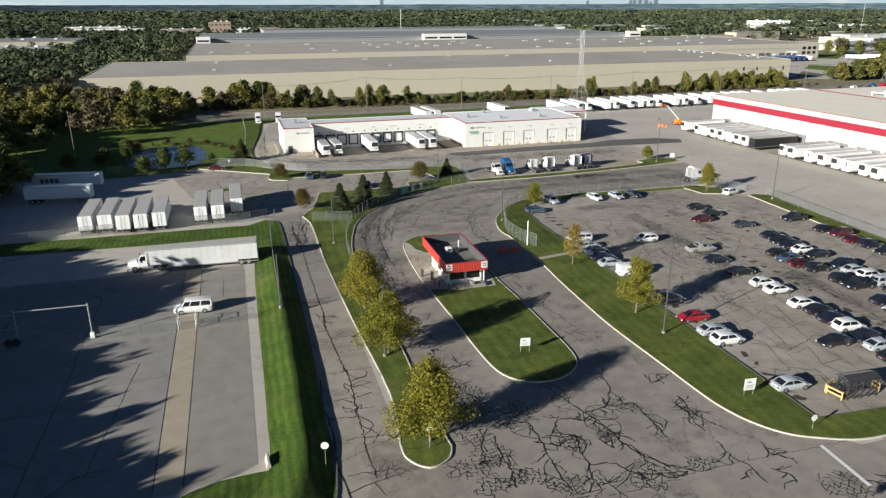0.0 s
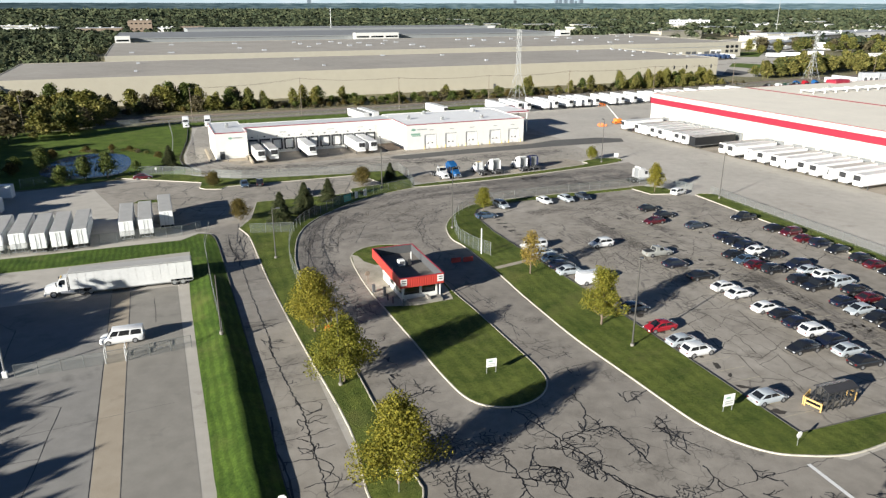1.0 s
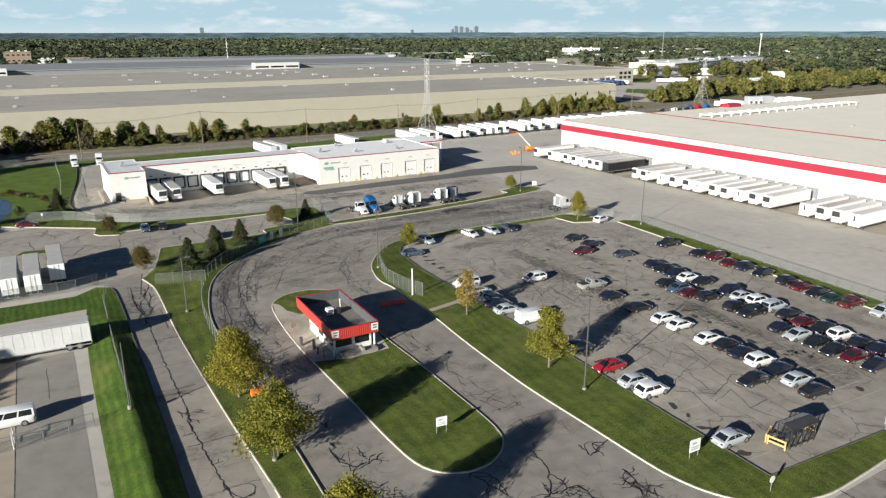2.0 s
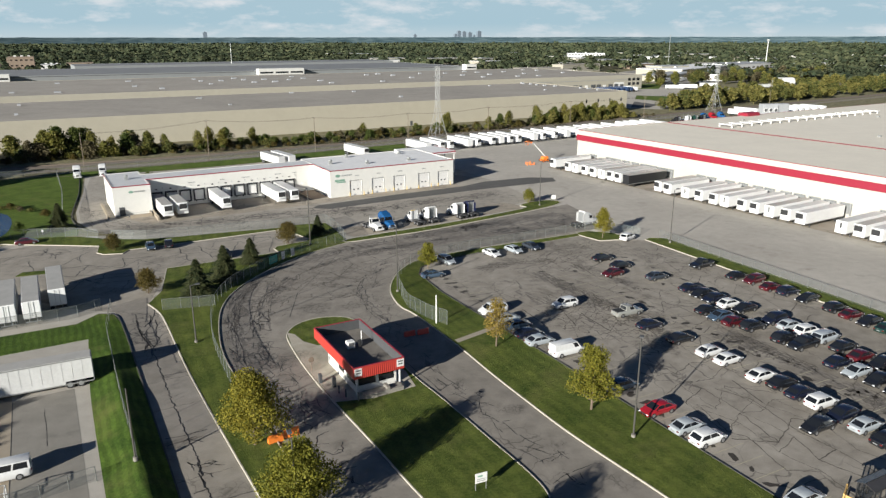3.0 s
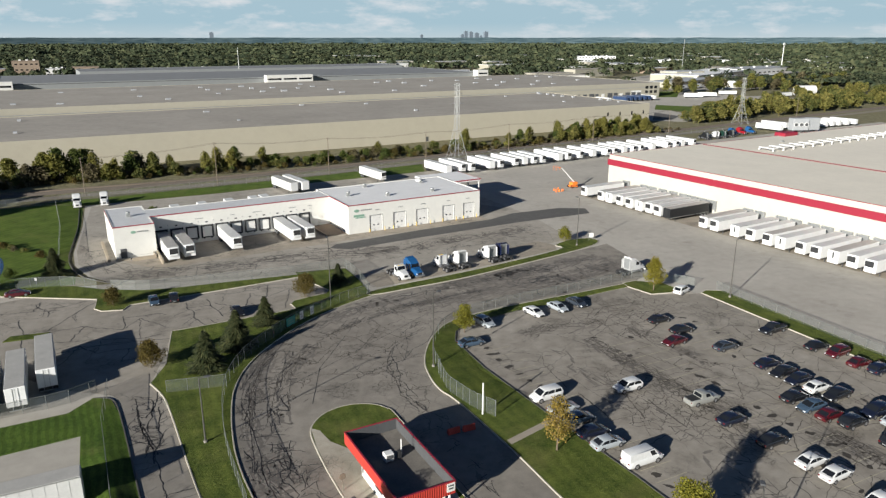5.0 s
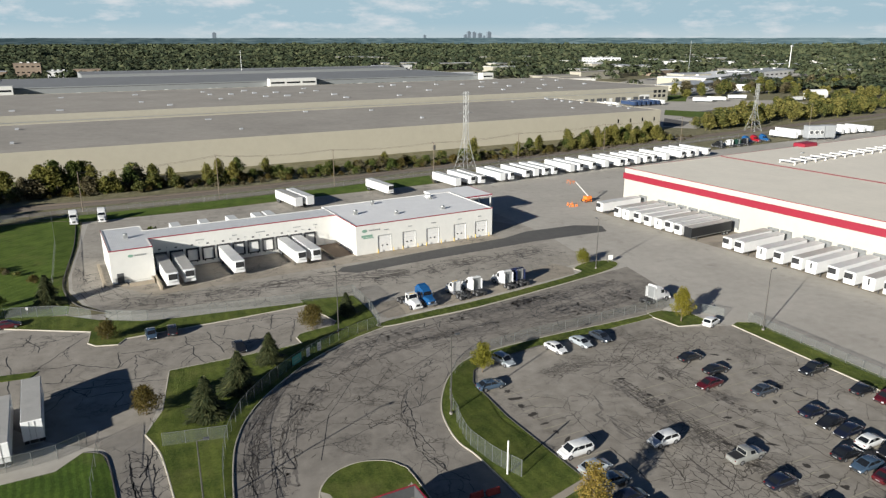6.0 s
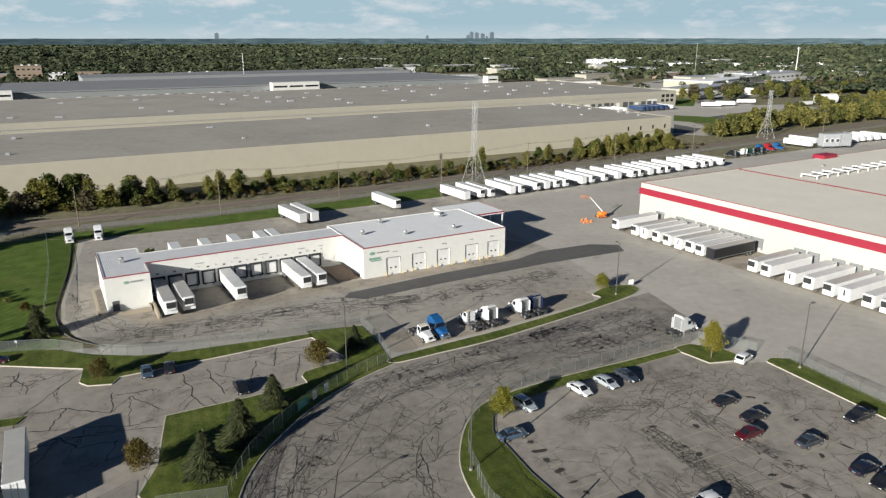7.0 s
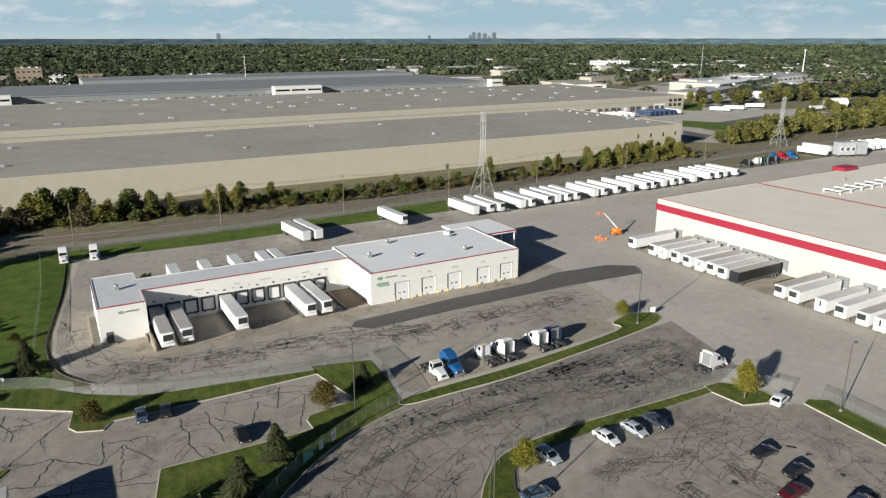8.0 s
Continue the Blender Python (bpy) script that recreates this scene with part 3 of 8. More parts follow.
            (17.6, 121.4), (13.8, 134.8), (12.1, 138.8), (11.4, 143.0), (11.5, 148.5), (13.1, 154.5), (15.8, 160.2), (20.4, 165.2), (32.7, 169.9), (50.5, 174.4), (61, 177.2)]
EAST_IN = [(61, 175.4), (34, 167.4), (23.5, 163.4), (19.6, 160.2), (18.4, 156), (20.6, 144.5), (25.3, 128.9), (30.5, 112.5), (42.3, 70.4), (60.6, 74.9), (62.8, 74.2)]
lawn("lawn", smooth(EAST_OUT, 4) + EAST_IN, "turf", "mown grass verge along the parking lot")
kerb(smooth(EAST_OUT, 4))
kerb(EAST_IN[1:-1], dark=True)
NE = [(61, 175.4), (63.6, 170.0), (68.2, 169.9), (70.8, 171.8), (69.5, 175.5), (64.5, 178.5), (61, 177.6)]
lawn("lawn", NE, "turf", "small grass corner with one young tree")
kerb(NE, True)
EAST = [(74.2, 168.4), (78.5, 150.5), (92.6, 92), (97.5, 93), (83, 154), (79.5, 168.5), (76, 169.6)]
lawn("lawn", EAST, "turf", "narrow grass strip with a chain-link fence")
kerb(EAST, True)
TRUCK = smooth([(7.4, 182.3), (16.9, 185.0), (28.3, 188.6), (46.1, 196.2), (60.4, 202.7), (67.3, 206.7), (69.9, 210), (68.2, 212.6), (62.6, 212.0), (57.5, 208.4), (56.7, 204.4), (32.4, 193.6), (8.6, 185.2)], 4, True)
lawn("lawn", TRUCK, "turf", "long grass island beside the parked tractors")
kerb(TRUCK, True)
lawn("lawn", [(-59, 172.6), (-53, 173.4), (-52.4, 175.6), (-58.5, 175.0)], "turf", "small grass island in the trailer yard")

# field with the pond, grass along the yard fence
FIELD = [(-62.4, 226), (-66.5, 255), (-72.8, 284), (-85, 287), (-150, 268), (-150, 180), (-90, 188), (-66, 200.5), (-55, 203), (-56, 208), (-59.6, 217)]
tagged(part("field", sheet([FIELD], -0.03), "field"), "sunlit green meadow beside the truck yard", "grass", kind="structure")
kerb(smooth([(-74, 284), (-67.2, 255), (-62.4, 228), (-59.4, 217), (-54.2, 207.4), (-46.6, 201.3)], 4), dark=True)
tagged(part("field", sheet([[(-72, 284), (-32, 294), (2, 306), (45, 319), (47, 337), (7, 320), (-34, 306), (-88, 289)]], -0.03), "field"), "strip of grass along the railway fence", "grass", kind="structure")
POND = smooth([(-92, 203), (-97, 214), (-96, 228), (-89, 234), (-80, 231), (-74, 218), (-73, 204), (-82, 200)], 5, True)
tagged(part("pond", sheet([POND], -0.015), "water"), "small pond in the meadow, the sky's blue in its colour", "pond", kind="structure")

# railway
RAIL = smooth([(-420, 240), (-250, 272), (-95, 307), (-49, 317.5), (8, 336), (69, 359), (189, 406), (347, 470), (700, 612)], 6)
tagged(part("railway_bed", ribbon(RAIL, [(-4.5, -0.06), (-2.6, 0.35), (2.6, 0.35), (4.5, -0.06)]), "ballast"), "brown stony railway bed", "railway", kind="structure")
for o in (-0.72, 0.72):
    tagged(part("rail", ribbon(RAIL, [(o - 0.05, 0.35), (o - 0.05, 0.53), (o + 0.05, 0.53), (o + 0.05, 0.35)]), "wood"), "rusty steel rail", "rail", kind="structure")
# dirt track beside the rails
tagged(part("track", ribbon(RAIL, [(-13.5, -0.02), (-8.0, -0.02)]), "gravel"), "gravel service track along the rails", "track", kind="structure")

# painted lines
def line(a, b, w=0.12, z=0.014, mat="white", name="road_marking", lab="worn white painted line"):
    d = (Vector(b) - Vector(a)).normalized() * (w / 2)
    tagged(part(name, sheet([[(a[0] + d.y, a[1] - d.x), (b[0] + d.y, b[1] - d.x), (b[0] - d.y, b[1] + d.x), (a[0] - d.y, a[1] + d.x)]], z), mat), lab, "marking", kind="structure")

line((40.1, 65.2), (41.5, 58.6), 0.45)
M["faded"] = plain("faded_line", (0.36, 0.33, 0.24), 0.9, 0, 0.25, 2.0)
def lot_xy(s, t):
    """Along the parking lot: s east of its west edge, t north of its south corner."""
    return turn2((s, t), 14.2, (42.0, 70.4))

for i in range(30):
    t = 3 + 2.75 * i
    line(lot_xy(0.4, t), lot_xy(5.4, t), 0.1, 0.012, "faded", "bay_line", "faded yellow bay line")
for i in range(27):
    t = 6 + 2.75 * i
    for s in (19.0, 34.5):
        if i % 9 != 8:
            line(lot_xy(s, t), lot_xy(s + 10, t), 0.1, 0.012, "faded", "bay_line", "faded yellow bay line")
for i in range(22):
    t = 20 + 2.75 * i
    line(lot_xy(51.0, t), lot_xy(55.8, t), 0.1, 0.012, "faded", "bay_line", "faded yellow bay line")
for i in range(12):
    line(dk(10 + 3.8 * i, -31 + 0.6 * i), dk(9 + 3.8 * i, -39 + 0.6 * i), 0.12, 0.012, "faded", "bay_line", "faded yellow bay line")


# tar-sealed cracks: wandering strips a few centimetres wide, joined by region
def crack_field(name, label, seeds, seed, z=0.012):
    """seeds: rows of x, y, heading in degrees, length, wander, branch chance, width."""
    rng = random.Random(seed)
    verts, faces = [], []

    def run(x, y, a, length, wander, branch, w, depth=0):
        step = 0.7 if length > 9 else 0.4
        n = max(2, int(length / step))
        prev, drift = None, 0.0
        for i in range(n + 1):
            ww = w * (0.7 + 0.6 * rng.random()) * (1 - 0.6 * i / n if depth else 1)
            s = (-math.sin(a) * ww / 2, math.cos(a) * ww / 2)
            verts.extend(((x + s[0], y + s[1], z), (x - s[0], y - s[1], z)))
            k = len(verts)
            if prev is not None:
                faces.append((prev - 2, prev - 1, k - 1, k - 2))
            prev = k
            drift = drift * 0.6 + rng.uniform(-1, 1) * wander
            b = a + drift
            x, y = x + step * math.cos(b), y + step * math.sin(b)
            if depth < 2 and rng.random() < branch:
                run(x, y, a + rng.choice((-1, 1)) * rng.uniform(0.5, 1.5), length * rng.uniform(0.12, 0.4), wander * 1.2, branch * 0.6, w * 0.75, depth + 1)

    for x, y, deg, length, wander, branch, w in seeds:
        run(x, y, radians(deg), length, wander, branch, w)
    me = bpy.data.meshes.new(name)
    me.from_pydata(verts, [], faces)
    me.materials.append(M["seal"])
    return tagged(new(name, me), label, "crack sealant", kind="stuff")


def crack_net(name, label, ring, cell, keep, width, seed, z=0.012, patchy=0.10, turn=0.0, mat="seal"):
    """A broken net of sealed cracks inside an outline: a jittered honeycomb with many links missing."""
    rng = random.Random(seed)
    xs, ys = [p[0] for p in ring], [p[1] for p in ring]

    def inside(x, y):
        odd = False
        for (x0, y0), (x1, y1) in zip(ring, ring[1:] + ring[:1]):
            if (y0 > y) != (y1 > y) and x < (x1 - x0) * (y - y0) / (y1 - y0) + x0:
                odd = not odd
        return odd

    node = {}
    def at_node(i, j):
        if (i, j) not in node:
            x, y = turn2((i * cell * 0.86 + rng.uniform(-0.33, 0.33) * cell, j * cell + (0.33 if (i + j) % 2 else -0.17) * cell + rng.uniform(-0.33, 0.33) * cell), turn, (xs[0], ys[0]))
            node[i, j] = (x, y)
        return node[i, j]

    verts, faces = [], []
    n = int(max(max(xs) - min(xs), max(ys) - min(ys)) / cell * 1.4) + 2
    for i in range(-n, n):
        for j in range(-n, n):
            for di, dj in ((1, 0), (0, 1)):
                if dj and (i + j) % 2:
                    continue
                a, b = at_node(i, j), at_node(i + di, j + dj)
                mx, my = (a[0] + b[0]) / 2, (a[1] + b[1]) / 2
                if not (min(xs) < mx < max(xs) and min(ys) < my < max(ys)) or not inside(mx, my):
                    continue
                dens = keep + 1.3 * noise.noise((mx * patchy, my * patchy, seed * 1.7))
                if dens + 0.5 * (rng.random() - 0.5) < 0.42:
                    continue
                steps = max(3, int(math.dist(a, b) / 0.45))
                d = Vector((b[0] - a[0], b[1] - a[1])).normalized()
                off, w0 = 0.0, width * rng.uniform(0.6, 1.35)
                for s_ in range(steps + 1):
                    f = s_ / steps
                    off = 0 if s_ in (0, steps) else off * 0.5 + rng.uniform(-0.17, 0.17) * min(cell, 1.3)
                    ww = w0 * rng.uniform(0.6, 1.25) / 2
                    x, y = a[0] + (b[0] - a[0]) * f - d.y * off, a[1] + (b[1] - a[1]) * f + d.x * off
                    verts.extend(((x - d.y * ww, y + d.x * ww, z), (x + d.y * ww, y - d.x * ww, z)))
                    if s_:
                        k = len(verts)
                        faces.append((k - 4, k - 3, k - 1, k - 2))
    me = bpy.data.meshes.new(name)
    me.from_pydata(verts, [], faces)
    me.materials.append(M[mat])
    return tagged(new(name, me), label, "crack sealant", kind="stuff")


def blob(verts, faces, x, y, deg, a, b, z, rng, n=15):
    """One ragged flat patch, a long and b wide."""
    k, ph = len(verts), rng.uniform(0, 50)
    for i in range(n):
        t = 2 * math.pi * i / n
        r = 1 + 0.65 * noise.noise((1.6 * math.cos(t) + ph, 1.6 * math.sin(t), 0)) + rng.uniform(-0.16, 0.16)
        verts.append((*turn2((a * r * math.cos(t), b * r * math.sin(t)), deg, (x, y)), z))
    faces.append(tuple(range(k, k + n)))


def worn_lane(label, paths, seed, chance=0.6, wide=1.0, gap=1.5):
    """Alligator-cracked wear along wheel tracks: ragged dark patches and the short cracks that grow out of them."""
    rng = random.Random(seed)
    verts, faces, seeds, z = [], [], [], 0.0085
    for path in paths:
        pts = smooth(path, 6)
        acc = 0.0
        for (x0, y0), (x1, y1) in zip(pts, pts[1:]):
            d, h = math.dist((x0, y0), (x1, y1)), math.atan2(y1 - y0, x1 - x0)
            acc += d
            while acc > gap:
                acc -= gap
                dens = chance + 0.9 * noise.noise((x0 * 0.07, y0 * 0.07, seed))
                if rng.random() > dens:
                    continue
                o = rng.gauss(0, 0.8) * wide
                x, y = x0 + (x1 - x0) * rng.random() - math.sin(h) * o, y0 + (y1 - y0) * rng.random() + math.cos(h) * o
                if rng.random() < 0.3:
                    z = 0.0085 + (z - 0.0085 + 0.0002) % 0.0024
                    blob(verts, faces, x, y, math.degrees(h) + rng.uniform(-20, 20), rng.uniform(0.4, 1.3), rng.uniform(0.15, 0.5) * wide, z, rng)
                for _ in range(rng.choice((2, 3, 4))):
                    seeds.append((x + rng.uniform(-0.8, 0.8), y + rng.uniform(-0.6, 0.6), math.degrees(h) + rng.choice((0, 0, 180, 90, -90)) + rng.uniform(-25, 25), rng.uniform(1.0, 3.6), 0.22, 0.20, rng.uniform(0.06, 0.13)))
    me = bpy.data.meshes.new("worn_patches")
    me.from_pydata(verts, [], faces)
    me.materials.append(M["worn"])
    tagged(new("worn_patches", me), "dark worn patches in " + label, "worn asphalt", kind="stuff")
    crack_field("crack_sealant", "short black cracks in " + label, seeds, seed + 1)


def crack_lane(label, paths, half, cell, width, keep, seed, mat="seal", z=0.0125, patchy=0.08, stretch=1.0):
    """Block cracking that follows a lane: a ragged net of cells laid along the line, broken up and thinning to both sides."""
    rng = random.Random(seed)
    verts, faces = [], []
    for path in paths:
        pts = smooth(path, 8)
        run_ = [0.0]
        for p, q in zip(pts, pts[1:]):
            run_.append(run_[-1] + math.dist(p, q))

        def place(d, o):
            d = min(max(d, 0.0), run_[-1] - 1e-3)
            i = max(k for k in range(len(run_) - 1) if run_[k] <= d)
            f = (d - run_[i]) / (run_[i + 1] - run_[i])
            (x0, y0), (x1, y1) = pts[i], pts[i + 1]
            h = math.atan2(y1 - y0, x1 - x0)
            return x0 + (x1 - x0) * f - math.sin(h) * o, y0 + (y1 - y0) * f + math.cos(h) * o

        node = {}
        nj = max(1, int(half / (cell * 0.8)))
        for i in range(int(run_[-1] / (cell * stretch)) + 1):
            for j in range(-nj, nj + 1):
                node[i, j] = place((i + rng.uniform(-0.36, 0.36)) * cell * stretch, (j + (0.3 if (i + j) % 2 else -0.2) + rng.uniform(-0.36, 0.36)) * cell * 0.8)
        for (i, j), p in node.items():
            for di, dj in ((1, 0), (0, 1)):
                if (dj and (i + j) % 2) or (i + di, j + dj) not in node:
                    continue
                q = node[i + di, j + dj]
                mx, my = (p[0] + q[0]) / 2, (p[1] + q[1]) / 2
                dens = keep - 0.3 * (j / nj) ** 2 + 1.2 * noise.noise((mx * patchy, my * patchy, seed * 1.3))
                if dens + 0.5 * (rng.random() - 0.5) < 0.3:
                    continue
                fat = 1.0 + 1.6 * max(0.0, noise.noise((mx * 0.25, my * 0.25, seed + 9.0)))
                d = Vector((q[0] - p[0], q[1] - p[1]))
                n = max(2, int(d.length / 0.35))
                d.normalize()
                off, w0 = 0.0, width * fat * rng.uniform(0.5, 1.3)
                for k in range(n + 1):
                    f = k / n
                    off = 0 if k in (0, n) else off * 0.6 + rng.uniform(-0.08, 0.08) * min(cell, 1.2)
                    w = w0 * rng.uniform(0.55, 1.3) / 2
                    x, y = p[0] + (q[0] - p[0]) * f - d.y * off, p[1] + (q[1] - p[1]) * f + d.x * off
                    verts.extend(((x - d.y * w, y + d.x * w, z), (x + d.y * w, y - d.x * w, z)))
                    if k:
                        v = len(verts)
                        faces.append((v - 4, v - 3, v - 1, v - 2))
    me = bpy.data.meshes.new("crack_sealant")
    me.from_pydata(verts, [], faces)
    me.materials.append(M[mat])
    return tagged(new("crack_sealant", me), label, "crack sealant", kind="stuff")


def smear_lane(label, paths, half, gap, seed):
    """Old sealant dragged out by tyres: long ragged patches along a lane, thick in some stretches and thin in others."""
    rng = random.Random(seed)
    verts, faces, z = [], [], 0.0078
    for path in paths:
        pts = smooth(path, 8)
        acc = 0.0
        for (x0, y0), (x1, y1) in zip(pts, pts[1:]):
            h = math.atan2(y1 - y0, x1 - x0)
            acc += math.dist((x0, y0), (x1, y1))
            while acc > gap:
                acc -= gap
                o = rng.gauss(0, 0.5) * half
                f = rng.random()
                x, y = x0 + (x1 - x0) * f - math.sin(h) * o, y0 + (y1 - y0) * f + math.cos(h) * o
                if 0.45 + 1.3 * noise.noise((x * 0.09, y * 0.09, seed)) < rng.random():
                    continue
                z = 0.0078 + (z - 0.0078 + 0.0001) % 0.0024
                cross = rng.random() < 0.3
                blob(verts, faces, x, y, math.degrees(h) + (rng.uniform(60, 120) if cross else rng.uniform(-28, 28)), rng.uniform(0.4, 1.0) if cross else rng.uniform(0.6, 2.2), rng.uniform(0.08, 0.28), z, rng, 13)
    me = bpy.data.meshes.new("worn_patches")
    me.from_pydata(verts, [], faces)
    me.materials.append(M["dragged"])
    return tagged(new("worn_patches", me), label, "worn asphalt", kind="stuff")


OUTER = [(-10.5, 110), (-14, 122), (-15.8, 134), (-16, 146), (-13.8, 156), (-8.5, 166), (0, 173.5), (10, 179), (25, 184), (45, 191), (64, 197.5)]
MIDDLE = [(-12.2, 134), (-11.6, 146), (-8.6, 155), (-2, 164.5), (8, 171.5), (22, 177.5), (40, 183.5), (66, 192)]
STRAIGHT = [(16, 172.8), (34, 178.5), (50, 183.5), (66, 188)]
INNER = [(8.5, 133), (7, 139), (6, 147), (7.5, 155), (13, 163)]
AISLES = [[(31, 156), (36, 157.5), (42, 158.3), (48, 158)], [(41, 152), (44.5, 141), (46.8, 133.5), (49, 125), (51, 115)], [(51, 155), (54.5, 146), (57, 137)], [lot_xy(29, 14), lot_xy(29, 40)]]
smear_lane("greyish patches of dragged sealant round the bend", [OUTER, [(x + 1.6, y - 0.6) for x, y in OUTER], MIDDLE], 2.0, 0.35, 301)
smear_lane("greyish patches of dragged sealant along the straight", [STRAIGHT, OUTER[7:], MIDDLE[5:], STRAIGHT], 3.0, 0.28, 302)
smear_lane("brownish worn patches in the parking aisles", AISLES + [[lot_xy(11, 30), lot_xy(11, 84)]], 2.6, 0.4, 303)
smear_lane("brownish worn patches over the yard before the docks", [[dk(-57, -6), dk(-40, -11), dk(-12, -13), dk(4, -18), dk(48, -19)]], 4.0, 0.35, 304)
crack_lane("brownish smears of old sealant round the bend", [OUTER, MIDDLE], 1.8, 1.1, 0.42, 0.42, 201, "smear", 0.0105, 0.10, 2.2)
crack_lane("brownish smears of old sealant along the straight", [STRAIGHT, OUTER[7:]], 3.2, 1.1, 0.46, 0.44, 202, "smear", 0.0105, 0.10, 1.8)
crack_lane("dark block cracking along the outer lane of the bend", [OUTER], 2.2, 1.15, 0.11, 0.34, 203, stretch=2.4)
crack_lane("dark block cracking along the middle of the bend", [MIDDLE], 2.2, 1.5, 0.11, 0.28, 204, stretch=2.2)
crack_lane("dark block cracking over the straight", [STRAIGHT, OUTER[7:], MIDDLE[5:]], 2.6, 1.6, 0.12, 0.20, 205, stretch=1.8)
crack_lane("fine dark cracking in the worn wheel tracks of the bend", [OUTER[2:8], MIDDLE[1:6]], 1.2, 0.5, 0.07, 0.32, 206, "crackline", stretch=1.8)
crack_lane("dark cracking beside the inner kerb of the bend", [INNER], 0.8, 0.9, 0.11, 0.40, 207, stretch=2.0)
crack_lane("brown smears in the parking aisles", AISLES, 1.9, 0.9, 0.34, 0.42, 208, "smear", 0.0105, 0.12, 1.5)
crack_lane("fine alligator cracking in the parking aisles", AISLES, 1.9, 0.55, 0.11, 0.50, 211, "crackline", patchy=0.12, stretch=1.4)
crack_lane("wandering cracks down the parking aisles", [[lot_xy(11, 4), lot_xy(11, 88)], [lot_xy(29, 8), lot_xy(29, 92)], [lot_xy(47, 14), lot_xy(46, 92)], [lot_xy(8, 76), lot_xy(44, 86)]], 5.5, 3.4, 0.10, 0.18, 213, "crackline", patchy=0.05, stretch=1.7)
crack_lane("dark block cracking over the yard before the docks", [[dk(-62, 8), dk(-57, -6), dk(-40, -11), dk(-12, -13), dk(4, -18), dk(48, -19)]], 5.0, 2.0, 0.13, 0.26, 215, "crackline", stretch=2.4)
crack_lane("brownish smears over the yard before the docks", [[dk(-40, -11), dk(-12, -13), dk(4, -18), dk(48, -19)]], 3.4, 1.5, 0.55, 0.42, 216, "smear", 0.0105, 0.1, 2.2)
worn_lane("the wheel tracks of the bend", [
    [(-11, 112), (-14.5, 124), (-16, 135), (-16, 146), (-14, 156), (-8.5, 166), (0, 173.5), (10, 179), (25, 184), (45, 191), (62, 197)],
    [(-9, 120), (-12.5, 132), (-13, 143), (-11.5, 152), (-6, 162), (2, 169), (13, 174.5), (30, 179.5), (50, 185), (66, 191)],
    [(7, 139), (6.5, 148), (8, 157), (14, 166), (28, 172.5), (48, 178), (64, 183.5)],
    [(22, 178), (36, 182.5), (52, 188), (66, 193)], [(26, 175), (44, 181), (60, 186.5)],
    [(10, 176), (24, 180.5), (40, 186), (56, 191), (68, 196)]], 31, 0.42)
worn_lane("the wheel tracks of the entrance", [[(2, 70), (-2, 84), (-6, 98), (-9.5, 112)], [(23, 82), (18, 97), (13, 114), (9.5, 130)], [(2, 60), (14, 66), (26, 72)], [(8, 56), (22, 62), (30, 74)], [(-4, 104), (-8, 116), (-11.5, 126)], [(-6.5, 104), (-10, 116), (-13.5, 128)]], 33, 0.4)
worn_lane("the yard before the docks", [[dk(-62, -2), dk(-40, -8.5), dk(-10, -9.5), dk(0, -17)], [dk(-57, -8), dk(-30, -12), dk(0, -19), dk(44, -19)], [dk(-50, -14), dk(-10, -18), dk(20, -24), dk(48, -24)], [dk(-63, 26), dk(-62, 4), dk(-58, -6)]], 35, 0.5)
orng = random.Random(41)
ov, of = [], []
for s_, t_, n_ in ((1.6, 4.4, 30), (21.2, 7.4, 27), (26.5, 7.4, 27), (36.8, 7.4, 27), (42.0, 7.4, 27)):
    for i in range(n_):
        if orng.random() < (0.95 if s_ < 5 else 0.5):
            blob(ov, of, *lot_xy(s_ + orng.uniform(-0.5, 0.5), t_ + 2.75 * i + orng.uniform(-0.3, 0.3)), orng.uniform(0, 180), orng.uniform(0.35, 1.1), orng.uniform(0.25, 0.6), 0.0155, orng, 11)
me = bpy.data.meshes.new("oil_spots")
me.from_pydata(ov, [], of)
me.materials.append(M["oil"])
tagged(new("oil_spots", me), "dark oil spots in the parking bays", "oil stain", kind="stuff")
def crack_paths(label, paths, width, seed, twigs=0.35, z=0.0135, mat="seal"):
    """Cracks that follow known lines: ragged strips with short twigs to both sides."""
    rng = random.Random(seed)
    verts, faces = [], []

    def strip(pts, w):
        n = len(pts)
        for i, (x, y) in enumerate(pts):
            p, q = pts[max(0, i - 1)], pts[min(n - 1, i + 1)]
            d = Vector((q[0] - p[0], q[1] - p[1])).normalized()
            h = w * rng.uniform(0.55, 1.3) / 2
            verts.extend(((x - d.y * h, y + d.x * h, z), (x + d.y * h, y - d.x * h, z)))
            if i:
                k = len(verts)
                faces.append((k - 4, k - 3, k - 1, k - 2))

    def twig(x, y, a, length, w, depth=0):
        pts = [(x, y)]
        for _ in range(max(3, int(length / 0.3))):
            a += rng.uniform(-0.5, 0.5)
            x, y = x + 0.3 * math.cos(a), y + 0.3 * math.sin(a)
            pts.append((x, y))
            if depth < 1 and rng.random() < 0.22:
                twig(x, y, a + rng.choice((-1, 1)) * rng.uniform(0.5, 1.1), length * 0.5, w * 0.8, depth + 1)
        strip(pts, w)

    for path in paths:
        pts = []
        for p, q in zip(path, path[1:]):
            d = math.dist(p, q)
            n = max(2, int(d / 0.4))
            for i in range(n):
                f = i / n
                pts.append((p[0] + (q[0] - p[0]) * f + rng.uniform(-0.14, 0.14), p[1] + (q[1] - p[1]) * f + rng.uniform(-0.14, 0.14)))
                if rng.random() < twigs * 0.45:
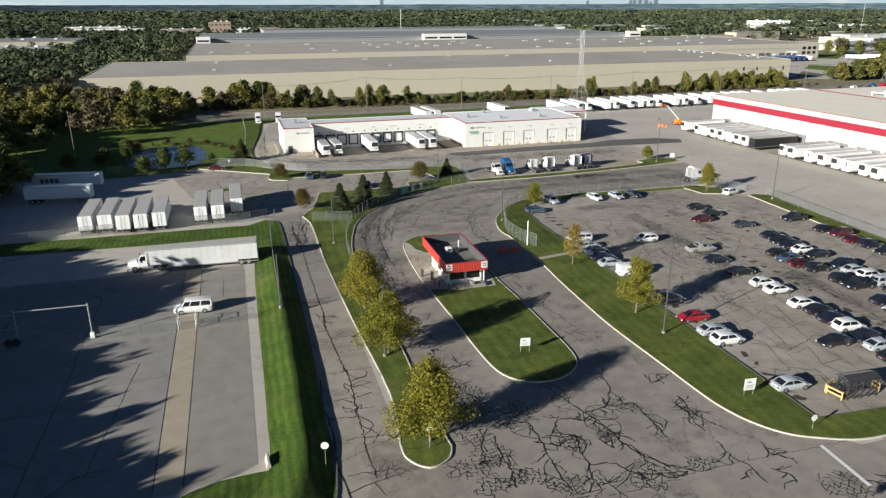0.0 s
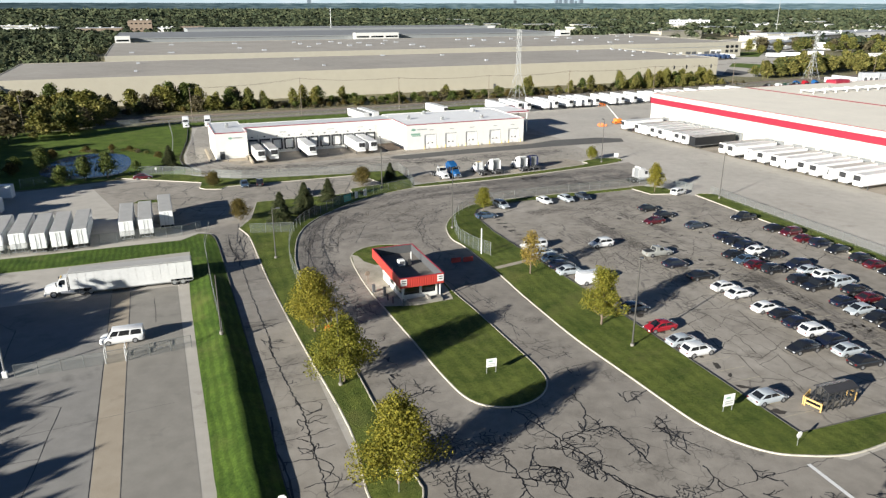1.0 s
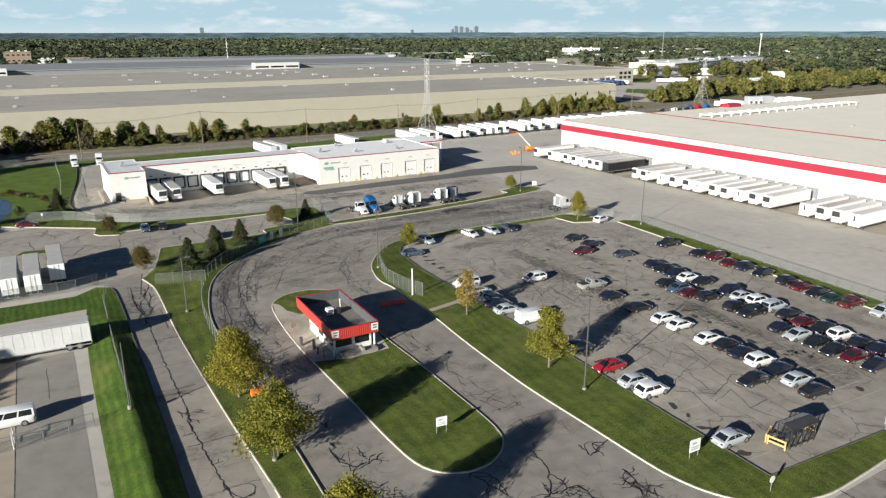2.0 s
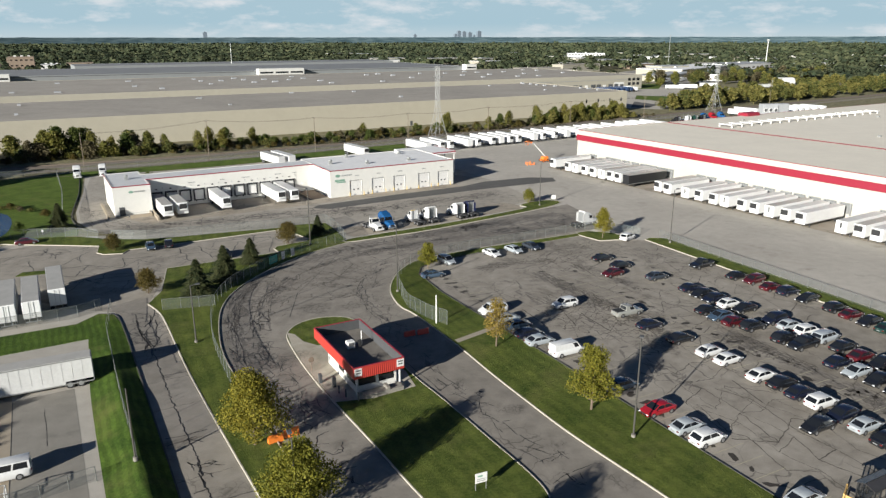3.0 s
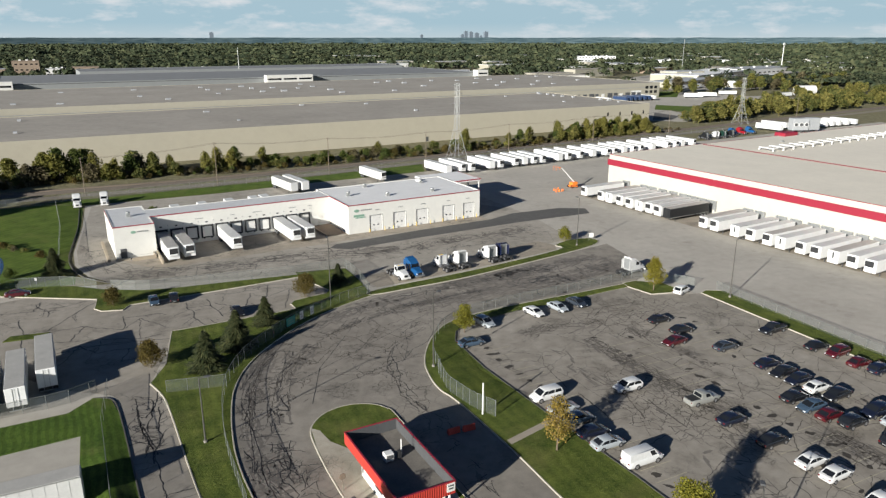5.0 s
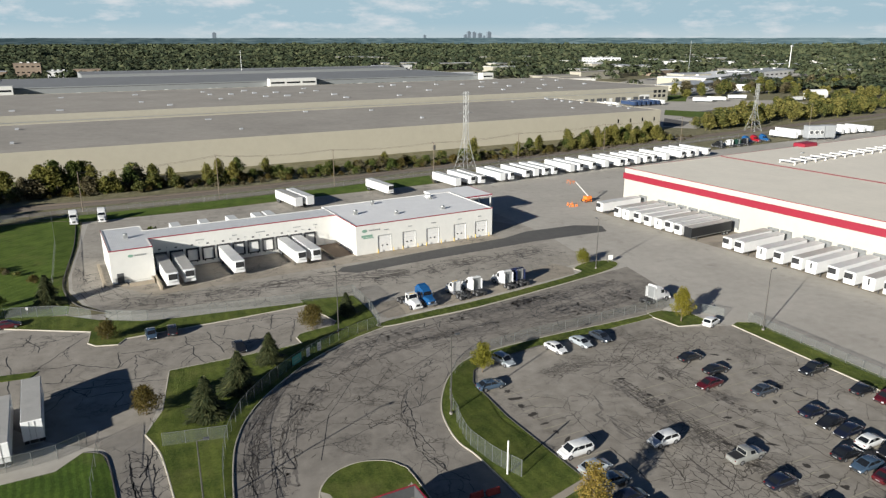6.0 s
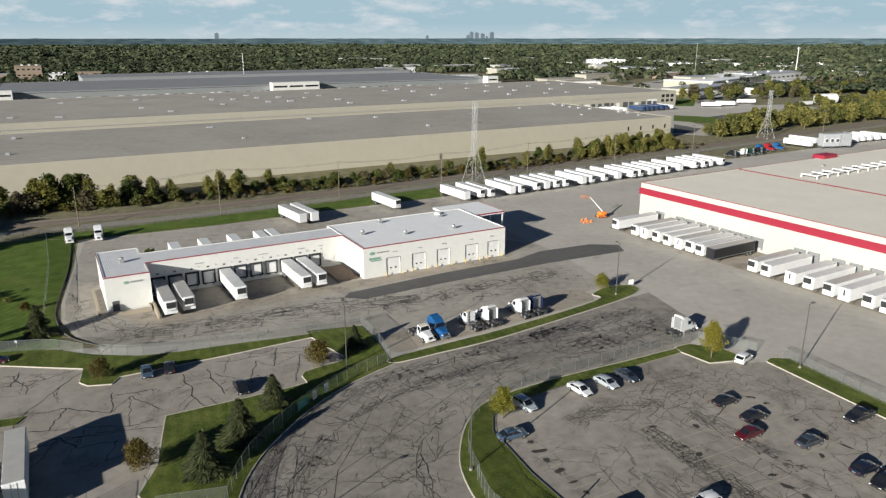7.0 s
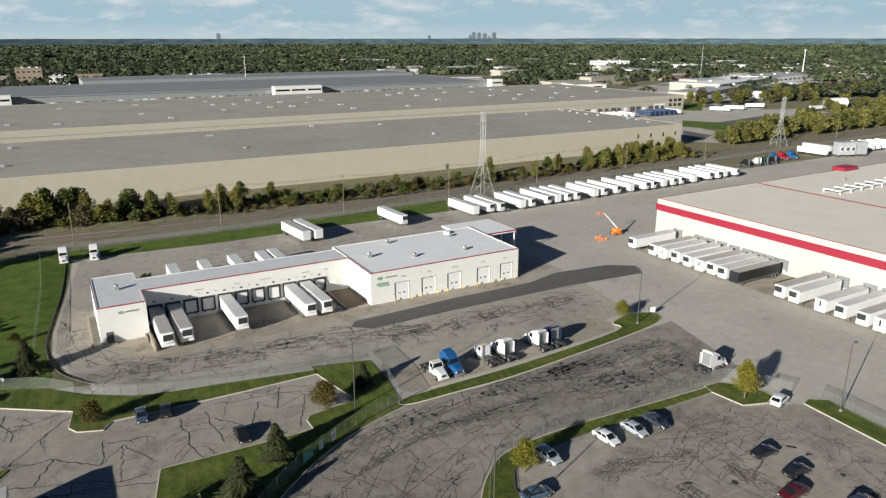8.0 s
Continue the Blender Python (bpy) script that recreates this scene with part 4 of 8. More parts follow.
                    twig(*pts[-1], math.atan2(q[1] - p[1], q[0] - p[0]) + rng.choice((-1, 1)) * rng.uniform(0.4, 1.3), rng.uniform(0.6, 2.4), width * 0.75)
        pts.append(path[-1])
        strip(pts, width)
        # side loops close small cells against the main crack
        for i in range(len(pts) - 3):
            if rng.random() < twigs * 0.2:
                j = min(len(pts) - 1, i + rng.randint(5, 12))
                p, q, side = pts[i], pts[j], rng.choice((-1, 1))
                d = Vector((q[0] - p[0], q[1] - p[1]))
                bulge, lean_, n = rng.uniform(0.22, 0.5) * d.length, rng.uniform(0.7, 1.5), max(4, int(d.length / 0.33))
                d.normalize()
                loop = []
                for k in range(n + 1):
                    f = k / n
                    o = side * bulge * math.sin(math.pi * f ** lean_) + (rng.uniform(-0.11, 0.11) if 0 < k < n else 0)
                    loop.append((p[0] + (q[0] - p[0]) * f - d.y * o, p[1] + (q[1] - p[1]) * f + d.x * o))
                strip(loop, width * rng.uniform(0.5, 0.8))
                if rng.random() < 0.6:
                    strip([loop[n // 2], ((loop[n // 2][0] + pts[(i + j) // 2][0]) / 2 + rng.uniform(-0.1, 0.1), (loop[n // 2][1] + pts[(i + j) // 2][1]) / 2 + rng.uniform(-0.1, 0.1)), pts[(i + j) // 2]], width * 0.5)
    me = bpy.data.meshes.new("crack_sealant")
    me.from_pydata(verts, [], faces)
    me.materials.append(M[mat])
    return tagged(new("crack_sealant", me), label, "crack sealant", kind="stuff")


def ladder(label, lines, seed, width=0.13, keep=0.75, links=0.16, mat="seal"):
    """Long wandering cracks along a lane, joined by short cross cracks."""
    rng = random.Random(seed)
    paths, rows = [], []
    for line_ in lines:
        pts, out = smooth(line_, 8), []
        for x, y in pts:
            out.append((x + rng.gauss(0, 0.55), y + rng.gauss(0, 0.55)))
        rows.append(out)
        run_ = []
        for p in out:
            if rng.random() < keep:
                run_.append(p)
            else:
                if len(run_) > 1:
                    paths.append(run_)
                run_ = []
        if len(run_) > 1:
            paths.append(run_)
    for a, b in zip(rows, rows[1:]):
        for p in a:
            if rng.random() < links * 3:
                q = min(b, key=lambda v: math.dist(p, v))
                if math.dist(p, q) < 8:
                    mid = ((p[0] + q[0]) / 2 + rng.gauss(0, 0.6), (p[1] + q[1]) / 2 + rng.gauss(0, 0.6))
                    paths.append([p, mid, q] if rng.random() < 0.65 else [p, mid])
    crack_paths(label, paths, width, seed + 1, 0.16, mat=mat)


ladder("long black cracks along the yard before the docks", [[dk(-64, 20), dk(-62, 2), dk(-50, -8), dk(-30, -8.5), dk(-8, -9.5)], [dk(-60, -4), dk(-45, -11), dk(-20, -12), dk(4, -15.5), dk(46, -14.5)],
       [dk(-57, -9), dk(-40, -14.5), dk(-15, -15.5), dk(10, -19), dk(48, -18)], [dk(-52, -14), dk(-30, -18), dk(0, -20), dk(20, -23), dk(48, -22)], [dk(-30, -21.5), dk(0, -25), dk(24, -27), dk(46, -26)]], 71, 0.13, 0.6, 0.1, "crackline")
ladder("long black cracks along the bend", [[(-15.5, 134), (-15.5, 146), (-13, 156), (-8, 165.5), (1, 173.5), (12, 179.5), (30, 186), (60, 196.5)], [(-12.5, 136), (-12, 146), (-9, 155), (-3, 163.5), (6, 170.5), (18, 176), (36, 182), (64, 192)],
       [(-8, 140), (-7, 150), (-2, 158), (6, 165.5), (18, 171.5), (36, 177), (66, 187)], [(4, 141), (5, 152), (11, 161.5), (24, 169.5), (44, 175), (66, 181.5)]], 73, 0.12, 0.55, 0.07, "crackline")
ladder("long brown cracks over the north yard", [[dk(-60, 32), dk(-20, 34), dk(8, 33)], [dk(-62, 40), dk(-20, 43), dk(20, 44)], [dk(-60, 48), dk(-20, 52), dk(24, 55)]], 75, 0.15)
crack_paths("long black crack down the middle of the side drive", [[(-32.5, 146.2), (-29.9, 136.4), (-27.7, 131.5), (-25.4, 123.8), (-23.3, 116.3), (-20.4, 106.9), (-17.9, 98.9), (-17.1, 95.1), (-14.4, 87.3), (-11.5, 79.7), (-9.6, 72)],
            [(-21.6, 102.4), (-18.4, 103.7)], [(-17.5, 96.0), (-16.4, 93.0), (-17.6, 92.4)], [(-30.8, 133.2), (-27.5, 134.0)], [(-11.0, 78.8), (-9.3, 80.0)], [(-24.8, 121), (-21.5, 121.8)]], 0.15, 81, 0.03)
crack_paths("thin cross joints in the side drive", [[turn2((-3.6, 0), 17, c), turn2((0.2, 0.15), 17, c), turn2((3.6, 0), 17, c)] for c in
             ((-26.5, 127.5), (-24.2, 119.5), (-21.9, 111.5), (-19.3, 103.0), (-17.2, 95.3), (-14.5, 87.5), (-12.0, 81.0))], 0.07, 87, 0.03, mat="crackline")
crack_paths("star-shaped black cracks on the side drive", [[(-19.0, 98.4), (-17.5, 97.4), (-15.8, 97.9)], [(-17.8, 98.6), (-17.5, 97.4), (-17.0, 95.6)], [(-12.3, 81.4), (-10.6, 79.2), (-9.4, 79.6)], [(-11.8, 78.0), (-10.6, 77.0), (-8.6, 78.4)], [(-13.0, 74.0), (-10.3, 74.6), (-8.0, 76.0)], [(-11.4, 72.6), (-9.6, 72.0), (-7.4, 72.9)], [(-9.6, 72), (-8.4, 67.6), (-7.4, 63.2), (-6.0, 59.8)], [(-12.4, 70.2), (-9.2, 70.6)]], 0.13, 84, 0.2)
crack_paths("knotted black cracks at the head of the side drive", [[(-31.8, 143), (-29.9, 136.4), (-27.7, 131.5)], [(-30.6, 139), (-28.4, 134), (-26.8, 130)]], 0.15, 83, 0.7)
ladder("long black cracks up the entrance lane", [[(3.5, 68), (1.5, 79), (-1.5, 88), (-4.5, 98), (-7.5, 108), (-10.5, 119), (-13, 130)], [(5, 72), (3, 80), (0.5, 88), (-2, 97), (-4.8, 107), (-8.2, 118), (-11, 130)]], 85, 0.13, 0.7, 0.2)
crack_paths("branching black cracks over the western half of the entrance apron", [
    [(12.4, 78.1), (14.6, 74.3), (16.4, 71.5), (17.9, 69.5), (19.3, 65.8), (20.8, 63.5), (23.0, 61.9), (25.3, 60.9)],
    [(7.0, 70.2), (9.9, 69.2), (10.7, 66.4), (11.3, 63.0), (11.9, 60.3), (12.8, 57.8)], [(5.8, 67.0), (6.3, 64.1), (7.1, 61.3), (7.5, 58.3)],
    [(13.4, 70.8), (12.2, 67.6), (14.6, 67.0), (14.6, 64.7), (15.1, 61.9), (15.0, 59.3), (14.3, 57.5)],
    [(1.1, 79.7), (3.1, 75.8), (4.6, 74.3)], [(0.3, 81.3), (2.4, 82.2), (4.1, 83.9)], [(1.5, 75.8), (3.4, 72.9), (1.9, 69.5)], [(5.1, 68.2), (4.3, 64.6), (4.9, 61.9)], [(9.9, 65.8), (12.6, 65.2), (14.6, 67.0)]], 0.17, 51, 0.42)
crack_paths("branching black cracks over the eastern half of the entrance apron", [
    [(16.4, 71.5), (19.3, 72.9), (20.6, 77.3), (20.0, 80.5)], [(19.3, 72.9), (22.5, 73.6), (23.3, 70.9), (24.4, 66.7)], [(19.3, 65.8), (20.9, 64.1), (23.2, 61.4)], [(15.1, 61.9), (17.8, 62.2), (18.8, 60.8), (21.3, 60.3), (24.7, 60.9)],
    [(13.3, 70.2), (16.6, 70.2), (18.1, 68.9), (18.3, 64.7)], [(28.2, 75.1), (28.7, 71.5), (29.6, 69.9), (31.4, 68.3)], [(28.1, 72.9), (28.3, 69.2), (28.9, 67.8)], [(29.5, 65.9), (30.0, 63.0), (31.2, 61.9), (31.4, 59.9), (31.9, 59.1)],
    [(34.1, 65.9), (34.2, 63.6), (36.0, 64.2)], [(33.2, 61.2), (34.8, 60.4), (34.7, 59.1)], [(25.5, 80.5), (25.9, 78.1), (29.3, 80.9)], [(47.3, 67.0), (48.2, 65.0), (49.0, 63.0), (52.8, 65.7)], [(42.8, 60.3), (45.1, 60.2), (48.4, 61.5)], [(41.1, 59.7), (43.6, 58.8)]], 0.17, 52, 0.42)
crack_paths("thin straight joint across the entrance apron", [[(16.0, 57.0), (20.5, 58.6), (26.0, 60.9), (31.9, 62.8), (37.9, 64.4), (44.8, 66.5)]], 0.07, 53, 0.06)
for i, (x, y, r) in enumerate(((21.0, 61.6, 2.2), (7.7, 70.2, 2.8), (21.9, 72.6, 1.5), (11.1, 62.2, 1.3), (2.7, 76.0, 2.6), (3.2, 61.0, 2.6), (15.6, 59.8, 1.6), (39.5, 58.8, 3.0), (49.5, 62.5, 2.4), (14.2, 65.6, 2.0), (5.6, 63.4, 2.4), (18.4, 66.8, 1.6), (26.5, 62.0, 1.8), (8.8, 60.0, 2.0), (9.5, 72.6, 2.2), (4.2, 72.6, 2.4), (12.5, 59.0, 2.4), (20.5, 59.4, 2.2), (6.0, 58.4, 2.6), (3.6, 66.5, 2.2))):
    ring = [(x + r * (1 + 0.3 * math.sin(3 * k + i)) * math.cos(k * 0.5236), y + 0.7 * r * math.sin(k * 0.5236)) for k in range(12)]
    crack_net("crack_sealant", "dense knot of fine black cracks in the apron", ring, 0.62, 0.75, 0.10, 60 + i, patchy=0.3, turn=20 * i)
crack_paths("branching black cracks round the gatehouse bend", [
    [(-15.8, 135.3), (-15.3, 140.3), (-15.6, 146.8), (-14.7, 152.2), (-13.6, 159.1)], [(-13.3, 135.9), (-12.7, 140.4), (-12.0, 147.5)], [(-10.5, 143.4), (-10.3, 137.8)], [(-9.7, 155.4), (-5.4, 152.7)],
    [(6.6, 154.5), (5.3, 148.5), (5.9, 143.5), (6.2, 139.6), (10.4, 140.9)], [(-4.0, 154.1), (0.5, 154.0), (5.6, 151.9)], [(-4.9, 148.3), (-0.4, 146.9), (3.9, 146.7)], [(2.9, 158.3), (6.5, 166.0), (5.4, 168.6)],
    [(5.8, 139.0), (7.4, 136.5), (9.2, 132.8), (11.3, 130.4)], [(2.1, 167.0), (-2.7, 163.7), (-6.5, 163.5)], [(-10.8, 147.2), (-8.0, 145.8)]], 0.13, 54, 0.35, mat="crackline")
crack_net("crack_sealant", "black cracks across the parking lot", [lot_xy(6, 2), lot_xy(52, 14), lot_xy(53, 95), lot_xy(20, 91), lot_xy(6, 85)], 4.6, 0.32, 0.11, 8, mat="crackline", patchy=0.04, turn=14)
crack_net("crack_sealant", "fine brown cracks in the parking lot", [lot_xy(7, 30), lot_xy(52, 40), lot_xy(50, 94), lot_xy(8, 88)], 1.7, 0.10, 0.10, 9, patchy=0.06, turn=14, mat="crackline")
crack_net("crack_sealant", "black cracks over the small car park", [(-60, 165), (-33, 160), (-31, 173), (-10, 183), (-9, 196), (-42, 188), (-58, 193), (-75, 188)], 5.4, 0.36, 0.15, 22, patchy=0.05)
rs = random.Random(5)
drive = [(-7, 52, 106, 28, 0.12, 0.16, 0.2), (-22, 104, 17, 5, 0.2, 0, 0.12), (-17, 90, 17, 6, 0.2, 0, 0.12), (-10, 66, 17, 5, 0.3, 0.3, 0.12), (-9, 60, 10, 6, 0.4, 0.4, 0.1)]
drive += [(-27, 128, 100, 16, 0.4, 0.4, 0.17), (-30, 140, 80, 14, 0.4, 0.45, 0.17), (-29, 136, 95, 10, 0.45, 0.5, 0.17)]
drive += [(rs.uniform(-55, -15), rs.uniform(160, 195), rs.uniform(0, 360), rs.uniform(6, 18), 0.3, 0.25, 0.15) for _ in range(18)]
crack_field("crack_sealant", "black tar-sealed cracks along the side drive", drive, 12)
bend = [(-19.4, 136.9, 43, 52, 0.015, 0.02, 0.10), (-7, 139, 82, 12, 0.03, 0.05, 0.11), (-5.4, 150.5, 68, 32, 0.03, 0.05, 0.09), (12, 108, 110, 18, 0.12, 0.1, 0.1), (8, 150, 40, 30, 0.25, 0.2, 0.1), (-8, 142, 25, 24, 0.25, 0.2, 0.1), (-13, 120, 100, 22, 0.12, 0.2, 0.12), (-15, 128, 92, 20, 0.12, 0.2, 0.1)]
crack_field("crack_sealant", "long black tar-sealed joints round the gatehouse bend", bend, 13)
west = [(*wl_(-1.4, 0), 106.6, 62, 0.0, 0, 0.09), (*wl_(1.4, 0), 106.6, 62, 0.0, 0, 0.09), (*wl_(-8, 4), 100, 24, 0.03, 0.05, 0.08), (*wl_(-14, -2), 106, 55, 0.05, 0.08, 0.09), (*wl_(-24, -2), 108, 60, 0.06, 0.1, 0.09),
        (*wl_(-14, 0), 60, 8, 0.3, 0.4, 0.09), (*wl_(-26, 18), 15, 20, 0.1, 0.1, 0.08), (*wl_(5, 48), 106, 10, 0.06, 0, 0.08)]
crack_field("crack_sealant", "black joint lines in the western lot", west, 16)


# ---- dock building ----
DM = at(DOCK[0], DOCK[1], 0, 17.2)
HB = 8.0


def wall_with_holes(length, height, holes, thick=0.3, z0=0.0):
    """A wall along +x with rectangular openings (x0, z0, x1, z1) right through it; its face is at y = 0."""
    xs = sorted({0.0, length, *(v for h in holes for v in (h[0], h[2]))})
    zs = sorted({z0, height, *(v for h in holes for v in (h[1], h[3]))})
    bm = bmesh.new()
    for i in range(len(xs) - 1):
        for j in range(len(zs) - 1):
            cx, cz = (xs[i] + xs[i + 1]) / 2, (zs[j] + zs[j + 1]) / 2
            if not any(h[0] < cx < h[2] and h[1] < cz < h[3] for h in holes):
                box(bm, xs[i], 0, zs[j], xs[i + 1], thick, zs[j + 1])
    bmesh.ops.remove_doubles(bm, verts=bm.verts, dist=1e-4)
    return bm


dock = thing("dock_building", "long white flat-roofed truck dock building with red trim", "building", DM)
door_main = [(6.2, 0.0, 10.0, 4.5), (13.4, 0.0, 17.2, 4.5), (20.6, 0.0, 24.4, 4.5), (29.2, 0.0, 33.0, 4.5), (36.2, 0.0, 40.0, 4.5)]
part("wall", wall_with_holes(41.8, HB, door_main), "wall", dock)
part("wall", boxes((0, 0.3, 0, 0.3, 25.0, HB)), "wall", dock)
part("wall", boxes((41.5, 0.3, 0, 41.8, 25.0, HB)), "wall", dock)
part("wall", boxes((0.3, 24.7, 0, 41.5, 25.0, HB)), "wall", dock)
part("wall", boxes((-47.9, 22.2, 0, 0, 22.5, HB)), "wall", dock)
part("wall", boxes((-48.2, 22.5, 0, -47.9, 28.0, HB)), "wall", dock)
part("wall", boxes((-57.2, 6.6, 0, -56.9, 28.0, HB), (-56.9, 27.7, 0, -48.2, 28, HB)), "wall", dock)
part("wall", boxes((-56.9, 6.6, 0, -47.9, 6.9, HB)), "wall", dock)
part("wall", boxes((-48.2, 6.9, -1.2, -47.9, 14.2, HB)), "wall", dock)
dock_x = [2.3 + 3.8 * i for i in range(11)]
holes = [(x - 1.25, 0.95, x + 1.25, 3.75) for x in dock_x] + [(41.0 + 1.0, 0.0, 43.0 + 1.4, 2.9), (45.4, 0.0, 47.2, 2.9)]
ob = part("wall", wall_with_holes(47.9, HB, holes, 0.3, -1.2), "wall", dock)
ob.matrix_basis = at(-47.9, 14.0)
part("roof", boxes((0.3, 0.3, HB - 0.35, 41.5, 24.7, HB - 0.15)), "roof_main", dock)
part("roof", boxes((-56.9, 6.9, HB - 0.3, -48.2, 27.7, HB - 0.1), (-48.2, 14.3, HB - 0.3, 0, 22.2, HB - 0.1)), "roof_wing", dock)
for i, r in enumerate(((0, -0.06, 41.86, 0.0), (-0.06, -0.06, 0.0, 13.94), (-47.9, 13.94, -0.06, 14.0), (-47.96, 6.54, -47.9, 13.94), (-57.26, 6.54, -47.96, 6.6), (-57.26, 6.6, -57.2, 28))):
    part("coping", boxes((r[0], r[1], HB - 0.20, r[2], r[3], HB + 0.04)), "red", dock, "thin red metal coping")
for x0, z0, x1, z1 in door_main:
    door = part("roller_door", boxes((x0, 0.18, z0, x1, 0.2, z1)), "grey", dock, "white sectional roller door")
    for i in range(6):
        part("door_section", boxes((x0, 0.13, z0 + 0.75 * i, x1, 0.18, z0 + 0.75 * i + 0.73)), "white", door)
    for a in (-0.65, 0.65):
        part("door_window", boxes(((x0 + x1) / 2 + a - 0.25, 0.115, 1.65, (x0 + x1) / 2 + a + 0.25, 0.13, 1.95)), "glass", door)
    part("door_jamb", boxes((x0 - 0.12, -0.03, 0, x0, 0.0, z1 + 0.12), (x1, -0.03, 0, x1 + 0.12, 0.0, z1 + 0.12), (x0, -0.03, z1, x1, 0.0, z1 + 0.12)), "grey", dock)
    for x in (x0 - 0.35, x1 + 0.35):
        part("bollard", bars(((x, -0.7, 0), (x, -0.7, 1.1), 0.1)), "yellow", dock, "yellow steel bollard")
for i, x in enumerate(dock_x):
    X = x - 47.9
    part("dock_seal", boxes((X - 1.6, 13.75, 0.7, X - 1.2, 14.0, 4.15), (X + 1.2, 13.75, 0.7, X + 1.6, 14.0, 4.15), (X - 1.2, 13.75, 3.7, X + 1.2, 14.0, 4.15), (X - 1.2, 13.8, 0.7, X + 1.2, 14.0, 0.95)), "plank", dock, "black foam dock seal")
    part("dock_door", boxes((X - 1.25, 14.06, 0.95, X + 1.25, 14.12, 3.75)), "white", dock, "white dock door")
    for a in (-0.95, 0.95):
        part("dock_bumper", boxes((X + a - 0.15, 13.75, 0.45, X + a + 0.15, 14.0, 0.85)), "black", dock)
    part("number_plate", boxes((X - 0.3, 13.95, 4.7, X + 0.3, 14.0, 5.05)), "darkgrey", dock, "small dark plate above a dock")
    part("wall_lamp", boxes((X + 1.6, 13.8, 5.1, X + 1.8, 14.0, 5.3)), "grey", dock)
for x0, x1 in ((-5.9, -3.5), (-2.5, -0.7)):
    part("personnel_door", boxes((x0, 14.12, 0, x1, 14.18, 2.9)), "white", dock)
part("entrance_door", boxes((-56.1, 6.55, 0.05, -54.7, 6.6, 2.5)), "darkgrey", dock, "dark entrance door")
part("entrance_step", boxes((-57.0, 4.9, 0, -54.2, 6.58, 0.2), (-54.0, 3.4, 0, -48.6, 3.65, 0.9), (-48.85, 3.65, 0, -48.6, 6.5, 0.9), (-48.2, -2.5, 0, -47.8, 6.5, 1.0)), "tan", dock, "low wall and step at the entrance")
part("handrail", bars(((-54.0, 3.5, 0.9), (-48.7, 3.5, 0.9), 0.03), ((-54.0, 3.5, 1.4), (-48.7, 3.5, 1.4), 0.03), *[((x, 3.5, 0.9), (x, 3.5, 1.4), 0.025) for x in (-54.0, -52.4, -50.5, -48.7)]), "steel", dock)
part("side_kerb", boxes((-59.2, 5.5, 0, -58.6, 24, 0.5)), "tan", dock, "tan concrete ledge along the end wall")
# company mark: plain shapes, and bars for the lettering that cannot be read
for X, Y, s in ((1.6, -0.04, 1.0), (-53.6, 6.56, 0.8)):
    bm = bmesh.new()
    bmesh.ops.create_cone(bm, cap_ends=True, segments=20, radius1=0.55 * s, radius2=0.55 * s, depth=0.04, matrix=Matrix.Translation((X + 0.8, Y, 6.3)) @ Matrix.Rotation(radians(90), 4, "X") @ Matrix.Diagonal((1.35, 0.75, 1, 1)))
    part("sign_mark", bm, "green", dock, "flat green oval sign mark")
    part("sign_bar", boxes(*[(X + 2.1 * s + 0.55 * s * i, Y - 0.02, 6.15, X + 2.1 * s + 0.55 * s * i + 0.35 * s, Y + 0.02, 6.5) for i in range(6)]), "grey", dock)
part("sign_bar", boxes((1.5, -0.05, 4.6, 4.6, -0.01, 5.2), (2.0, -0.05, 4.2, 4.9, -0.01, 4.5)), "green", dock, "pale green sign panel")
for i, (X, Y, n) in enumerate(((8, 0, 3), (15, 0, 3), (22, 0, 4), (30.5, 0, 3), (37, 0, 3), (-37, 14, 5), (-28, 14, 3), (-22, 14, 6), (-12, 14, 5), (-6.5, 14, 3))):
    part("sign_bar", boxes(*[(X + 0.42 * k, Y - 0.03, 5.85, X + 0.42 * k + 0.3, Y - 0.005, 6.1) for k in range(n)]), "grey", dock)
for X, Y, h in ((5, 12, 0.9), (15, 7, 0.6), (29, 6, 0.6), (32, 19, 0.5), (14, 21, 0.7), (-52.5, 17, 0.9)):
    v = part("roof_vent", boxes((X - 0.45, Y - 0.45, HB - 0.2, X + 0.45, Y + 0.45, HB + h)), "steel", dock, "galvanised roof vent")
    part("vent_cap", bars(((X, Y, HB + h), (X, Y, HB + h + 0.25), 0.55, 0.45), seg=10), "steel", v)
part("roof_hatch", bars(((33, 22, HB - 0.2), (33, 22, HB + 0.5), 1.1, 0.9), seg=14), "white", dock)
can = part("canopy_roof", boxes((36.5, 25, 6.9, 53.0, 31.5, 7.5), (41.8, 17, 6.9, 53.0, 25, 7.5)), "roof_main", dock, "white flat canopy at the building's end")
part("canopy_trim", boxes((53.0, 17, 7.2, 53.06, 31.5, 7.55), (41.8, 16.94, 7.2, 53.0, 17, 7.55)), "red", can, "thin red edge of the canopy")
for X, Y in ((52.6, 17.4), (52.6, 24), (52.6, 31)):
    part("canopy_post", boxes((X - 0.15, Y - 0.15, 0, X + 0.15, Y + 0.15, 6.9)), "white", can)
part("fuel_tank", boxes((44.5, 19, 0.4, 47.5, 23, 2.6), bevel=0.25), "white", dock)
part("ramp", boxes((-5.8, 1.4, -0.05, -0.1, 13.9, 0.012)), "brownconc", dock, "dark brown ramp to the end doors")

# ---- white warehouse with the red band ----
WM = at(102.3, 273.2, 0, 18.4)
HW = 12.0
wh = thing("warehouse", "large white distribution warehouse with a broad red band", "building", WM)
part("wall", boxes((0, -190, 0, 0.4, 0, HW)), "cream", wh)
